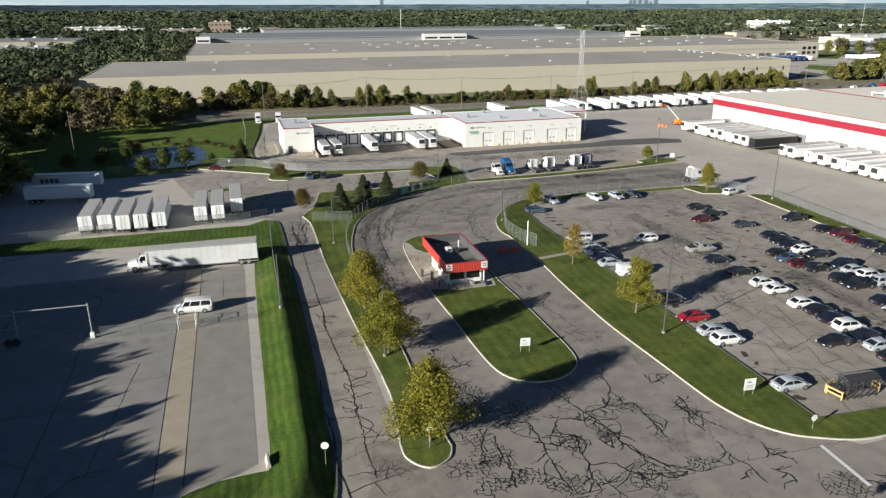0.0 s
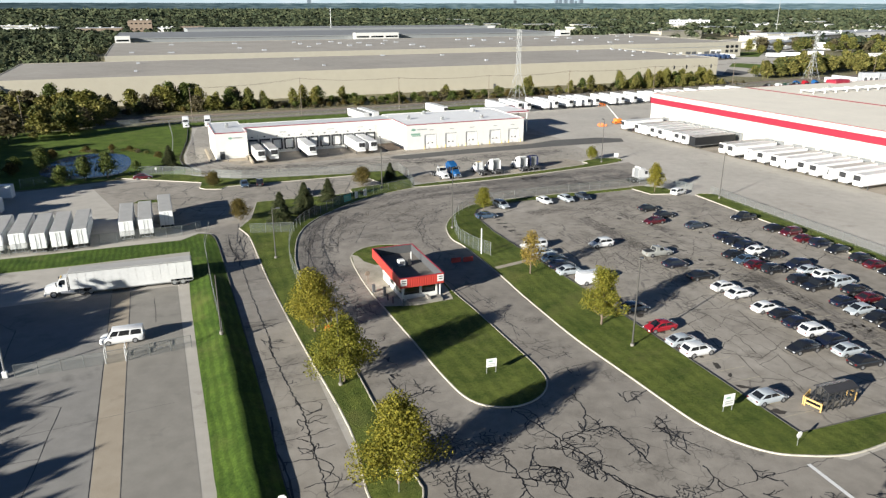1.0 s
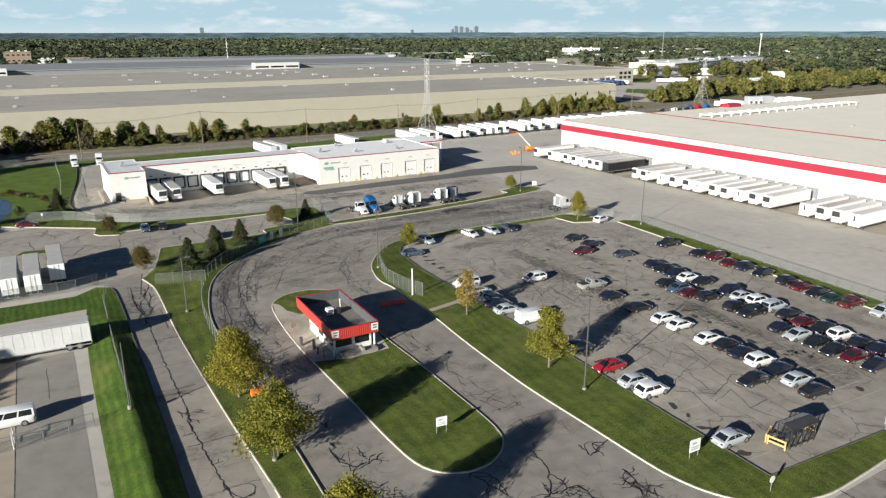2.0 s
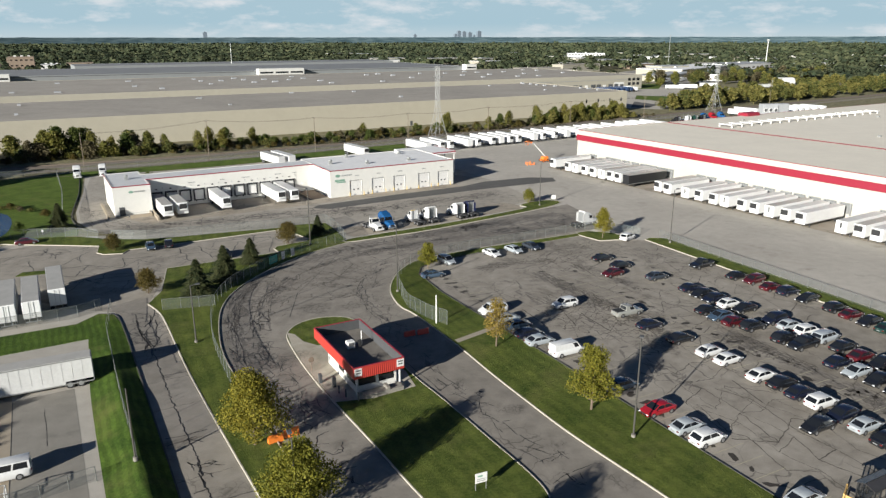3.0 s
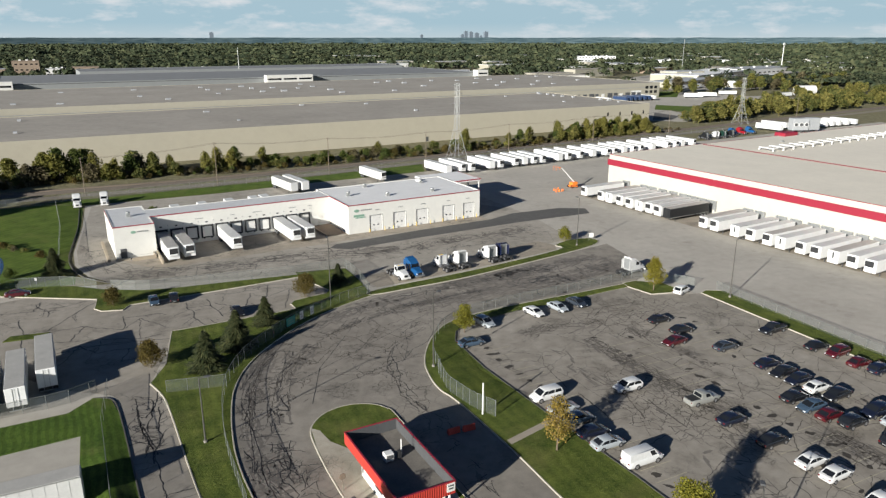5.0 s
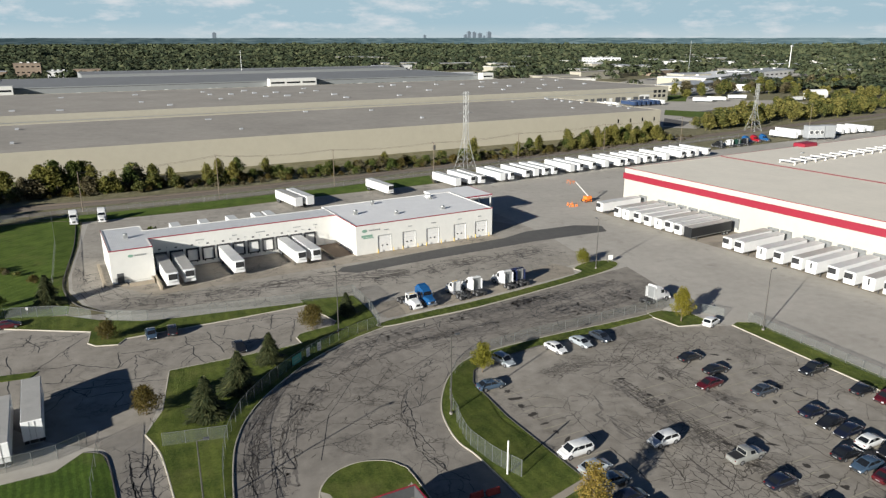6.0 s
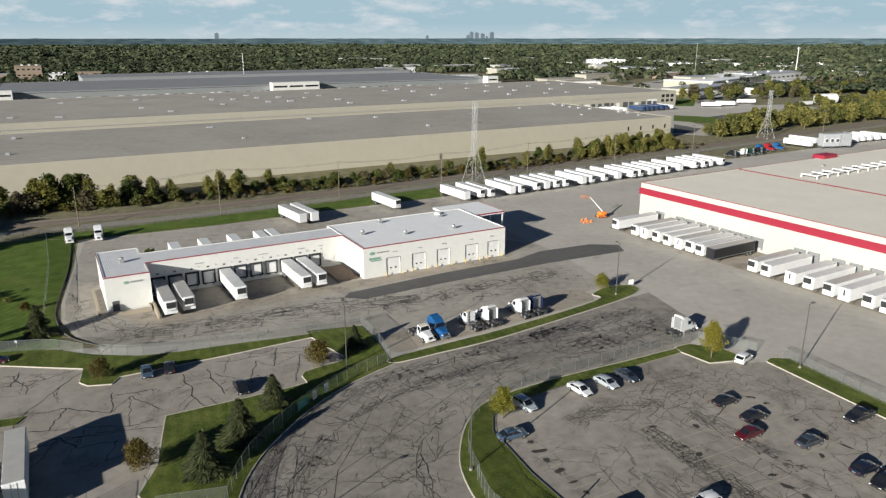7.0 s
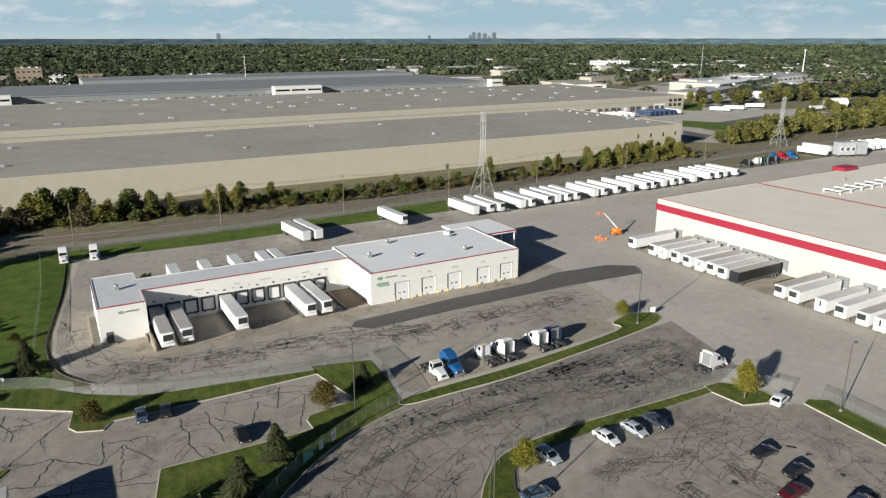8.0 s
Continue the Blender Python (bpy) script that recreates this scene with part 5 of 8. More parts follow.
part("wall", boxes((0.4, -0.4, 0, 230, 0, HW)), "cream", wh)
part("wall", boxes((229.6, -190, 0, 230, -0.4, HW), (0.4, -190, 0, 229.6, -189.6, HW)), "cream", wh)
part("roof", boxes((0.4, -189.6, HW - 0.5, 48, -0.4, HW - 0.25)), "roof_wh", wh)
part("roof", boxes((48.3, -189.6, HW - 0.5, 229.6, -0.4, HW - 0.1)), "roof_wh", wh)
part("parapet", boxes((48, -189.6, HW - 0.5, 48.14, -0.4, HW + 0.06)), "roofline", wh, "thin red roof edge")
part("red_band", boxes((-0.35, -190.0, 8.3, 0.0, 0.35, 10.3), (0.0, 0.0, 8.3, 6.0, 0.35, 10.3)), "red", wh, "broad red painted band")
part("coping", boxes((-0.06, -190, HW - 0.08, 0.12, 0.06, HW + 0.06), (0.12, -0.12, HW - 0.08, 230, 0.06, HW + 0.06)), "red", wh, "thin red coping")
part("entrance_block", boxes((95, -3, HW - 0.5, 104, 2, HW + 1.3), bevel=0.3), "red", wh, "red block above the far wall")
part("wall_sign", boxes((-0.1, -8.8, 8.9, 0.0, -7.6, 9.6)), "grey", wh)
WH_DOCKS = [-9.2, -17.4, -21.2, -25.5, -29.8, -34.0, -37.6, -41.2, -44.8, -57.3, -61.2, -67.8, -72.2, -77.2, -81.0, -86.0, -90.0, -94.4, -98.6, -102.8, -113.0, -117.0, -121.0, -125.2]
for y in WH_DOCKS:
    door = part("dock_door", boxes((-0.05, y - 1.3, 1.2, 0.0, y + 1.3, 4.0)), "grey", wh, "grey dock door")
    part("dock_housing", boxes((-0.6, y - 1.6, 0.9, -0.05, y - 1.32, 4.0), (-0.6, y + 1.32, 0.9, -0.05, y + 1.6, 4.0), (-0.6, y - 1.32, 3.8, -0.05, y + 1.32, 4.0)), "grey", door)
tagged(part("concrete_apron", boxes((-17.5, -190, -0.05, -0.06, -4, 0.0055)), "apron", None, m=WM), "pale concrete apron under the trailers at the warehouse", "paving", kind="structure")
tagged(part("lawn", boxes((-9, -54.5, 0.0, -0.4, -48.5, 0.12)), "turf", None, m=WM), "small patch of grass at the warehouse wall", "grass", kind="structure")
rowp = part("roof_pipe", boxes((54, -25, HW + 0.7, 160, -24.5, HW + 1.0), (54, -21.6, HW + 0.7, 160, -21.1, HW + 1.0)), "white", wh, "white pipe rack on the roof")
for i in range(18):
    part("pipe_stand", boxes((54.1 + 6 * i, -26.2, HW + 0.75, 54.6 + 6 * i, -20.2, HW + 1.15), (54.1 + 6 * i, -26.2, HW - 0.1, 54.6 + 6 * i, -25.8, HW + 0.6), (54.1 + 6 * i, -20.6, HW - 0.1, 54.6 + 6 * i, -20.2, HW + 0.6)), "white", rowp)
for i, (x, y) in enumerate(((80, -12), (95, -20), (120, -60), (75, -70), (140, -35))):
    part("roof_vent", boxes((x - 0.5, y - 0.5, HW - 0.3, x + 0.5, y + 0.5, HW + 0.5)), "steel", wh)

# ---- three very long tan halls beyond the railway, with truck courts between ----
HM = at(217.7, 455.5, 0, 17.0)


def hall(label, u0, u1, v0, v1, h, wall, roof="roof_tan"):
    t = thing("long_warehouse", label, "building", HM)
    part("wall", boxes((u0, v0, 0, u1, v0 + 0.4, h)), wall, t)
    part("wall", boxes((u1 - 0.4, v0 + 0.4, 0, u1, v1, h)), wall, t)
    part("wall", boxes((u0, v0 + 0.4, 0, u0 + 0.4, v1, h)), wall, t)
    part("wall", boxes((u0 + 0.4, v1 - 0.4, 0, u1 - 0.4, v1, h)), wall, t)
    part("roof", boxes((u0 + 0.4, v0 + 0.4, h - 0.5, u1 - 0.4, v1 - 0.4, h - 0.2)), roof, t)
    return t


rv = random.Random(8)
front_hall = hall("very long tan flat-roofed warehouse beside the railway", -405, -9, -6.5, 96, 12.8, "tanwall")
for i in range(4):
    part("window", boxes((-43 + 9.5 * i, -6.56, 6.6, -42 + 9.5 * i, -6.5, 8.8)), "glass", front_hall)
part("wall_door", boxes((-165, -6.56, 0.2, -163.6, -6.5, 2.6)), "darkgrey", front_hall)
for u, v in ((-345, 74), (-346, 22), (-252, 24), (-257, 74), (-199, 87), (-162, 76), (-155, 24), (-56, 81), (-48, 28), (-19, 93), (-22, 87), (-20, 81), (-23, 70), (-22, 62), (-20, 53), (-17, 29), (-16, 22), (-19, 10)):
    s = rv.uniform(0.6, 1.6)
    part("roof_vent", boxes((u - s, v - 0.8, 12.5, u + s, v + 0.8, 12.7 + rv.uniform(0.4, 0.9))), "farroof", front_hall, "pale roof vent")
mid_hall = hall("very long pale tan warehouse behind a truck court", -365, 158.5, 147, 322, 12.7, "tanwall2")
part("wall_band", boxes((-365, 146.9, 8.6, 158.5, 147.0, 8.95)), "grey", mid_hall)
for i in range(70):
    u = -345 + 6.9 * i
    if u < 132:
        part("dock_door", boxes((u, 146.85, 1.0, u + rv.uniform(3.0, 5.6), 147.0, rv.uniform(4.4, 5.3))), "darkgrey" if rv.random() < 0.8 else "white", mid_hall)
for i in range(3):
    for j in range(2):
        part("window", boxes((141 + 5.4 * i, 146.9, 3.6 + 3.9 * j, 144.4 + 5.4 * i, 147.0, 6.0 + 3.9 * j)), "glass", mid_hall)
part("wall_panel", boxes((124, 146.9, 0.5, 136, 147.0, 6.4)), "white", mid_hall)
for u, v in ((-349, 178), (-320, 273), (-270, 275), (-274, 206), (-261, 172), (-324, 169), (-219, 280), (-220, 248), (-221, 207), (-205, 244), (-187, 276), (-186, 248), (-169, 248), (-188, 209), (-172, 208), (-153, 232), (-135, 280), (-135, 249), (-136, 205), (-139, 173),
             (-67, 270), (-50, 281), (-49, 251), (-97, 171), (-52, 208), (-11, 270), (13, 263), (47, 282), (8, 222), (50, 263), (5, 183), (35, 218), (80, 260), (124, 287), (126, 266), (73, 216), (40, 180), (62, 179), (116, 211)):
    s = rv.uniform(1.2, 2.2)
    part("roof_vent", boxes((u - s, v - 1.2, 12.5, u + s, v + 1.2, 12.7 + rv.uniform(0.5, 1.0))), "farroof", mid_hall, "pale roof vent")
# the grey of both rear halls holds cloud shade as well as paint
back_hall = hall("very long grey warehouse behind a second truck court, some cloud shade in its grey", -365, 108, 385, 540, 14.2, "greywall_shade", "greyroof_shade")
part("fascia_band", boxes((-365, 384.9, 12.9, 108, 385.0, 13.4)), "darkgrey", back_hall)
for i in range(66):
    u = -345 + 6.6 * i
    part("dock_door", boxes((u, 384.85, 1.0, u + rv.uniform(3.0, 4.6), 385.0, rv.uniform(8.3, 9.2))), rv.choice(("darkgrey", "white", "darkgrey")), back_hall)
for u0, u1 in ((-137, -90), (-365, -352), (107, 121)):
    bay = part("stair_bay", boxes((u0, 375, 0, u1, 384.8, 16.2)), "wall", back_hall, "pale projecting bay with a dark window strip")
    n = max(1, int((u1 - u0) / 13))
    for i in range(n):
        w = (u1 - u0) / n
        part("window", boxes((u0 + w * i + 1.2, 374.9, 11.6, u0 + w * (i + 1) - 1.2, 375, 13.2)), "glass", bay)
rear_hall = hall("long grey-roofed hall half hidden behind the others, some cloud shade in its grey", -290, 110, 575, 660, 15.5, "greywall_shade", "greyroof_shade")

# ---- gatehouse ----
gate = thing("gatehouse", "small white gatehouse under a red-orange flat canopy roof", "building", at(0.6, 108.5, 0.15, 16.2))
M["roofing"] = plain("tar_roofing", (0.16, 0.145, 0.125), 0.9, 0, 0.35, 0.5)
part("fascia", boxes((0, 0, 2.55, 7.2, 0.12, 4.15)), "redorange", gate, "ribbed red-orange fascia")
part("fascia", boxes((0, 15.1, 2.55, 7.2, 15.22, 4.15)), "redorange", gate)
part("fascia", boxes((0, 0.12, 2.55, 0.12, 15.1, 4.15)), "redorange", gate)
part("fascia", boxes((7.08, 0.12, 2.55, 7.2, 15.1, 4.15)), "redorange", gate)
part("fascia_cap", boxes((-0.04, -0.04, 4.15, 7.24, 0.14, 4.2), (-0.04, 15.08, 4.15, 7.24, 15.26, 4.2), (-0.04, 0.14, 4.15, 0.14, 15.08, 4.2), (7.06, 0.14, 4.15, 7.24, 15.08, 4.2)), "red", gate)
part("parapet_lining", boxes((0.12, 0.12, 2.55, 0.2, 15.1, 4.12), (7.0, 0.12, 2.55, 7.08, 15.1, 4.12), (0.2, 0.12, 2.55, 7.0, 0.2, 4.12), (0.2, 15.02, 2.55, 7.0, 15.1, 4.12)), "darkgrey", gate, "dark grey lining inside the parapet")
part("roof", boxes((0.2, 0.2, 2.55, 7.0, 15.02, 2.7)), "roofing", gate, "dark tar roof inside the parapet")
ac = part("air_conditioner", boxes((2.6, 8.5, 2.85, 3.7, 9.5, 3.85), bevel=0.06), "white", gate, "white rooftop air conditioner")
part("grille", boxes((2.75, 8.47, 3.2, 3.55, 8.5, 3.7)), "darkgrey", ac)
part("stand", boxes((2.7, 8.6, 2.7, 2.85, 9.4, 2.85), (3.45, 8.6, 2.7, 3.6, 9.4, 2.85)), "steel", ac)
part("roof_stack", bars(((5.0, 9.3, 2.7), (5.0, 9.3, 4.9), 0.09)), "white", gate)
part("roof_vent", boxes((4.3, 8.7, 2.7, 4.75, 9.1, 3.7)), "black", gate)
for X in (0.1, 6.1):
    part("sign_board", boxes((X, -0.06, 2.95, X + 1.0, 0.0, 4.0)), "white", gate, "small white sign on the fascia")
    part("text_bar", boxes((X + 0.15, -0.075, 3.62, X + 0.85, -0.06, 3.8), (X + 0.2, -0.075, 3.25, X + 0.8, -0.06, 3.45)), "darkgrey", gate)
part("wall", boxes((0.7, 1.1, 0, 6.5, 1.3, 0.9), (0.7, 1.1, 2.2, 6.5, 1.3, 2.55), (0.7, 1.1, 0.9, 1.0, 1.3, 2.2), (3.5, 1.1, 0.9, 3.9, 1.3, 2.2), (6.2, 1.1, 0.9, 6.5, 1.3, 2.2)), "wall", gate)
part("wall", boxes((0.7, 1.3, 0, 0.9, 11.5, 0.9), (0.7, 1.3, 2.2, 0.9, 11.5, 2.55), (0.7, 4.4, 0.9, 0.9, 5.4, 2.2), (0.7, 7.5, 0.9, 0.9, 11.5, 2.2)), "wall", gate)
part("wall", boxes((6.3, 1.3, 0, 6.5, 11.5, 0.9), (6.3, 1.3, 2.2, 6.5, 11.5, 2.55), (6.3, 4.4, 0.9, 6.5, 5.4, 2.2), (6.3, 7.5, 0.9, 6.5, 11.5, 2.2)), "wall", gate)
part("wall", boxes((0.9, 11.3, 0, 6.3, 11.5, 2.55)), "wall", gate)
for r in ((1.0, 1.16, 0.9, 3.5, 1.24, 2.2), (3.9, 1.16, 0.9, 6.2, 1.24, 2.2), (0.76, 1.3, 0.9, 0.84, 4.4, 2.2), (0.76, 5.4, 0.9, 0.84, 7.5, 2.2), (6.36, 1.3, 0.9, 6.44, 4.4, 2.2), (6.36, 5.4, 0.9, 6.44, 7.5, 2.2)):
    part("window", boxes(r), "glass", gate)
for X, Y in ((0.5, 0.5), (6.7, 0.5)):
    part("canopy_post", boxes((X - 0.09, Y - 0.09, 0, X + 0.09, Y + 0.09, 2.55)), "white", gate)
part("planter", boxes((1.2, -1.0, 0, 6.6, 0.4, 0.5), (4.2, -1.0, 0.5, 4.6, 0.2, 0.95)), "slab", gate, "low concrete planter wall")
for X, Y in ((-0.9, 0.8), (-1.3, 2.2), (0.2, -0.8)):
    part("bollard", bars(((X, Y, 0), (X, Y, 1.1), 0.11)), "darkgrey", gate)
part("ticket_box", boxes((-2.6, 6.0, 0, -2.2, 6.5, 1.3)), "darkgrey", gate)
part("ticket_box", boxes((-1.4, 4.0, 0, -1.0, 4.4, 1.5)), "darkgrey", gate)
part("round_mirror", bars(((-2.4, 9.8, 0), (-2.4, 9.8, 1.6), 0.05), ((-2.4, 9.7, 1.9), (-2.4, 9.8, 1.9), 0.42), seg=12), "wood", gate)


# ---- fences ----
post_mesh = mesh_of(bars(((0, 0, -0.05), (0, 0, 1.0), 0.032), seg=6), "fence_post")
post_mesh.materials.append(M["fence_steel"])


def fence(pts, h=2.1, label="grey chain-link fence on steel posts", wire="wire", gap=3.0, z=0.0):
    f = thing("fence", label, "fence", at(0, 0, z))
    line_, acc = [], 0.0
    for a, b in zip(pts, pts[1:]):
        d = math.dist(a, b)
        while acc <= d:
            line_.append((a[0] + (b[0] - a[0]) * acc / d, a[1] + (b[1] - a[1]) * acc / d))
            acc += gap
        acc -= d
    line_.append(pts[-1])
    for x, y in line_:
        p = part("post", post_mesh, None, f)
        p.matrix_basis = Matrix.LocRotScale((x, y, 0.0), None, (1, 1, h))
    part("wire_mesh", ribbon(line_, [(0, 0.05), (0, h - 0.02)]), wire, f)
    part("top_rail", ribbon(line_, [(-0.02, h - 0.02), (-0.02, h + 0.02), (0.02, h + 0.02), (0.02, h - 0.02)]), "fence_steel", f)
    return f


CURVE = smooth([(-15.2, 116), (-18.3, 129), (-19.6, 140), (-19.5, 147), (-18.2, 153.6), (-15.6, 159.7), (-11.4, 166.5), (-7.6, 171.4), (-2.7, 176.4), (2.2, 180.2), (6.6, 182.9)], 5)
fence(CURVE, 2.3, "tall chain-link fence following the curved road", "wire", 2.4)
screen = smooth([(-12.6, 164.6), (-11.4, 166.5), (-7.6, 171.4), (-2.7, 176.4)], 4)
tagged(part("fence_screen", ribbon(screen, [(-0.06, 0.3), (-0.06, 2.2)]), "wire_g"), "dark green privacy screen on the curved fence", "screen")
for x, y, a, w, mat, lab in ((-9.75, 168.55, 53, 1.3, "banner", "teal-green notice banner hung on the fence"), (-7.75, 171.05, 50, 0.5, "white", "small white notice hung on the fence"), (-5.75, 173.15, 47, 0.5, "white", "small white notice hung on the fence")):
    b = thing("banner", lab, "banner", at(x + 0.14, y - 0.14, 0, a))
    part("cloth", boxes((-w, -0.02, 0.55, w, 0.0, 2.15)), mat, b)
    part("print_bar", boxes((-0.7 * w, -0.03, 0.95, 0.7 * w, -0.02, 1.15), (-0.7 * w, -0.03, 1.45, 0.4 * w, -0.02, 1.65)), "grey" if mat == "white" else "green", b)
fence([(6.6, 182.9), (5.6, 192), (3.0, 202)], 2.3)
fence([(-28.2, 147.0), (-19.6, 147.3)], 2.1)
fence([(3.0, 202), (-7.6, 199.0), (-23, 197.1), (-39.5, 195.5), (-46.5, 197.6)], 2.2)
fence([(-49.5, 198.6), (-56, 202.2), (-75, 203.5), (-92, 190)], 2.2)
fence([(-61.6, 216), (-66.8, 236), (-72, 256), (-82.6, 290)], 2.1)
fence([(-100, 286), (-82.6, 290.2), (-34.2, 305.5), (7, 319), (47.9, 337), (120, 364), (240, 410)], 2.3, gap=4.0)
fence([(12.9, 144.4), (13.1, 138.6), (15.4, 133), (17.9, 129.6)], 2.6, "tall chain-link gate panel beside the road", "wire", 1.6)
fence(smooth([(13.3, 145), (13.4, 151.5), (16.4, 160), (20.5, 164.6)], 3), 2.2)
fence([(21.5, 166.6), (33, 171), (50.5, 176), (60.5, 179), (66, 180.5), (72, 176), (75, 172.5)], 1.9)
fence([(78.5, 169.6), (82.2, 153.5), (96.2, 95)], 1.9)
fence([(-92, 128), (-57, 142), (-42, 146.4), (-38.5, 149.5)], 2.2)
for a, b in (((-37.0, 150), (-35.2, 138)), ((-35.2, 138), (-32.6, 128.6)), ((-32.6, 128.6), (-30.1, 119.4)), ((-30.1, 119.4), (-27.2, 109.2)), ((-27.2, 109.2), (-24.0, 98.6))):
    fence([a, b], 2.0, "chain-link fence along the ridge of the grass bank", "wire", 3.2, ridge((a[1] + b[1]) / 2) - 0.13)
fence([(-47.5, 90.4), (-36.6, 93.2), (-27.8, 97.0)], 1.8, "low chain-link fence across the western lot", "wire", 2.6)
fence([(-75, 92), (-60.5, 91.8)], 1.9)
g = thing("barrier_gate", "grey overhead beam of a cantilever sliding gate across the lot", "gate", at(-48.7, 90.6, 0, 195.8))
part("post", bars(((0, 0, 0), (0, 0, 5.3), 0.11), seg=10), "steel", g)
part("beam", bars(((0, 0, 5.0), (9.2, 0, 5.0), 0.1), seg=8), "steel", g)
part("base", boxes((-0.3, -0.25, 0, 0.3, 0.25, 0.9), bevel=0.05), "white", g)
fr = part("sliding_frame", bars(((9.2, 0, 1.2), (9.2, 0, 5.3), 0.07), ((9.2, 0, 4.6), (17, 0, 4.6), 0.06), ((9.2, 0, 2.6), (17, 0, 2.6), 0.06), ((13, 0, 0.6), (13, 0, 4.6), 0.06), ((17, 0, 0), (17, 0, 4.6), 0.07), ((9.2, 0, 0.9), (17, 0, 0.9), 0.05)), "steel", g)
for X in (9.6, 10.5):
    part("roller", bars(((X, -0.12, 0.55), (X, 0.12, 0.55), 0.55), seg=14), "black", fr)
gp = thing("gate_posts", "white metal gate frames on the tan strip", "gate", at(-36.5, 93.5, 0, 15))
for X in (-1.2, 1.2):
    part("frame", bars(((X, 0, 0), (X, 0, 1.9), 0.06), ((X, 1.6, 0), (X, 1.6, 1.9), 0.06), ((X, 0, 1.9), (X, 1.6, 1.9), 0.05), ((X, 0, 1), (X, 1.6, 1), 0.04)), "white", gp)
part("cross_bar", bars(((-1.2, 1.6, 1.9), (1.2, 1.6, 1.9), 0.05), ((-1.2, 1.6, 1.0), (1.2, 1.6, 1.0), 0.04)), "steel", gp)
gp2 = thing("gate_post", "tall round white gate post at the fence end", "post", at(16.3, 130.6, 0))
part("shaft", bars(((0, 0, 0), (0, 0, 5.0), 0.12, 0.11), seg=12), "white", gp2)


# ---- trees ----
def leaf_cloud(blobs, n, size, rng, squash=0.9):
    """Small leaf clumps scattered through overlapping soft lumps, thicker towards their outside."""
    verts, faces = [], []
    tot = sum(r ** 2 for *_, r in blobs)
    for x, y, z, r in blobs:
        for _ in range(max(4, int(n * r * r / tot))):
            d = Vector((rng.gauss(0, 1), rng.gauss(0, 1), rng.gauss(0, 1))).normalized()
            p = Vector((x, y, z)) + Vector((d.x, d.y, d.z * squash)) * r * rng.uniform(0.35, 1.08) ** 0.6
            nrm = (d + 0.9 * Vector((rng.gauss(0, 1), rng.gauss(0, 1), rng.gauss(0, 1)))).normalized()
            a = nrm.orthogonal().normalized()
            a.rotate(Matrix.Rotation(rng.uniform(0, 6.28), 3, nrm))
            b = nrm.cross(a)
            s = size * rng.uniform(0.55, 1.3)
            k = len(verts)
            verts.extend((p + a * s, p + b * s * 0.7, p - a * s, p - b * s * 0.6))
            faces.append((k, k + 1, k + 2, k + 3))
    me = bpy.data.meshes.new("crown")
    me.from_pydata([tuple(v) for v in verts], [], faces)
    return me


def broadleaf(h, w, leaf, n, size, seed, name="tree", low=0.10, lab=None):
    """A street tree: tapered trunk, limbs, and a crown of leaf clumps with gaps."""
    rng = random.Random(seed)
    t = thing(name, lab or "broadleaf street tree with yellowing autumn leaves", "tree")
    bm = bmesh.new()
    tr = max(0.1, h * 0.017)
    tube(bm, (0, 0, -0.1), (0.05, 0.03, h * 0.45), tr, tr * 0.6)
    tube(bm, (0.05, 0.03, h * 0.45), (0, 0.1, h * 0.85), tr * 0.6, tr * 0.15)
    blobs = [(rng.uniform(-0.3, 0.3), rng.uniform(-0.3, 0.3), h * 0.86, w * 0.13), (0.2, -0.2, h * 0.72, w * 0.22), (0, 0, h * 0.5, w * 0.33), (0, 0, h * 0.32, w * 0.30)]
    for i in range(4):
        a = rng.uniform(0, 6.28)
        blobs.append((math.cos(a) * w * 0.16, math.sin(a) * w * 0.16, h * rng.uniform(0.74, 0.9), w * rng.uniform(0.06, 0.10)))
    k = 23
    for i in range(k):
        a = i * 2.4 + rng.uniform(-0.4, 0.4)
        f = i / (k - 1)
        z0 = h * (low + 0.06 + 0.62 * f)
        reach = w * 0.5 * (1.0 - 0.78 * f ** 1.7) * rng.uniform(0.5, 0.98)
        end = Vector((math.cos(a) * reach, math.sin(a) * reach, z0 + h * 0.10 + reach * 0.25))
        tube(bm, (0, 0, z0), tuple(end), tr * 0.35, tr * 0.08, 5)
        blobs.append((*end, w * rng.uniform(0.09, 0.19)))
        q = end * 0.62 + Vector((0, 0, z0 * 0.38))
        blobs.append((q.x + rng.uniform(-.3, .3), q.y + rng.uniform(-.3, .3), q.z + rng.uniform(0, .6), w * rng.uniform(0.12, 0.18)))
    part("trunk", bm, "bark", t)
    part("crown", leaf_cloud(blobs, n, size, rng), leaf, t)
    return t


def conifer(h, w, n, seed):
    rng = random.Random(seed)
    t = thing("spruce_tree", "dark green young spruce with a ragged outline", "tree")
    part("trunk", bars(((0, 0, 0), (0, 0, h * 0.97), 0.12, 0.02), seg=6), "bark", t)
    verts, faces = [], []
    for i in range(n):
        f = rng.random() ** 1.35
        z = h * (0.06 + 0.92 * f)
        a = rng.uniform(0, 6.283)
        layer = 0.78 + 0.22 * math.sin(z * 5.5)
        R = w * 0.5 * (1 - f) ** 0.9 * layer * rng.uniform(0.25, 1.0) * (0.72 + 0.5 * noise.noise((a * 1.3, z * 1.1, seed))) * 1.3 + 0.05
        p = Vector((math.cos(a) * R, math.sin(a) * R, z - R * 0.25))
        d = Vector((math.cos(a), math.sin(a), rng.uniform(-0.55, 0.1))).normalized() * rng.uniform(0.25, 0.5)
        s = Vector((-math.sin(a), math.cos(a), rng.uniform(-0.4, 0.4))) * rng.uniform(0.07, 0.15)
        k = len(verts)
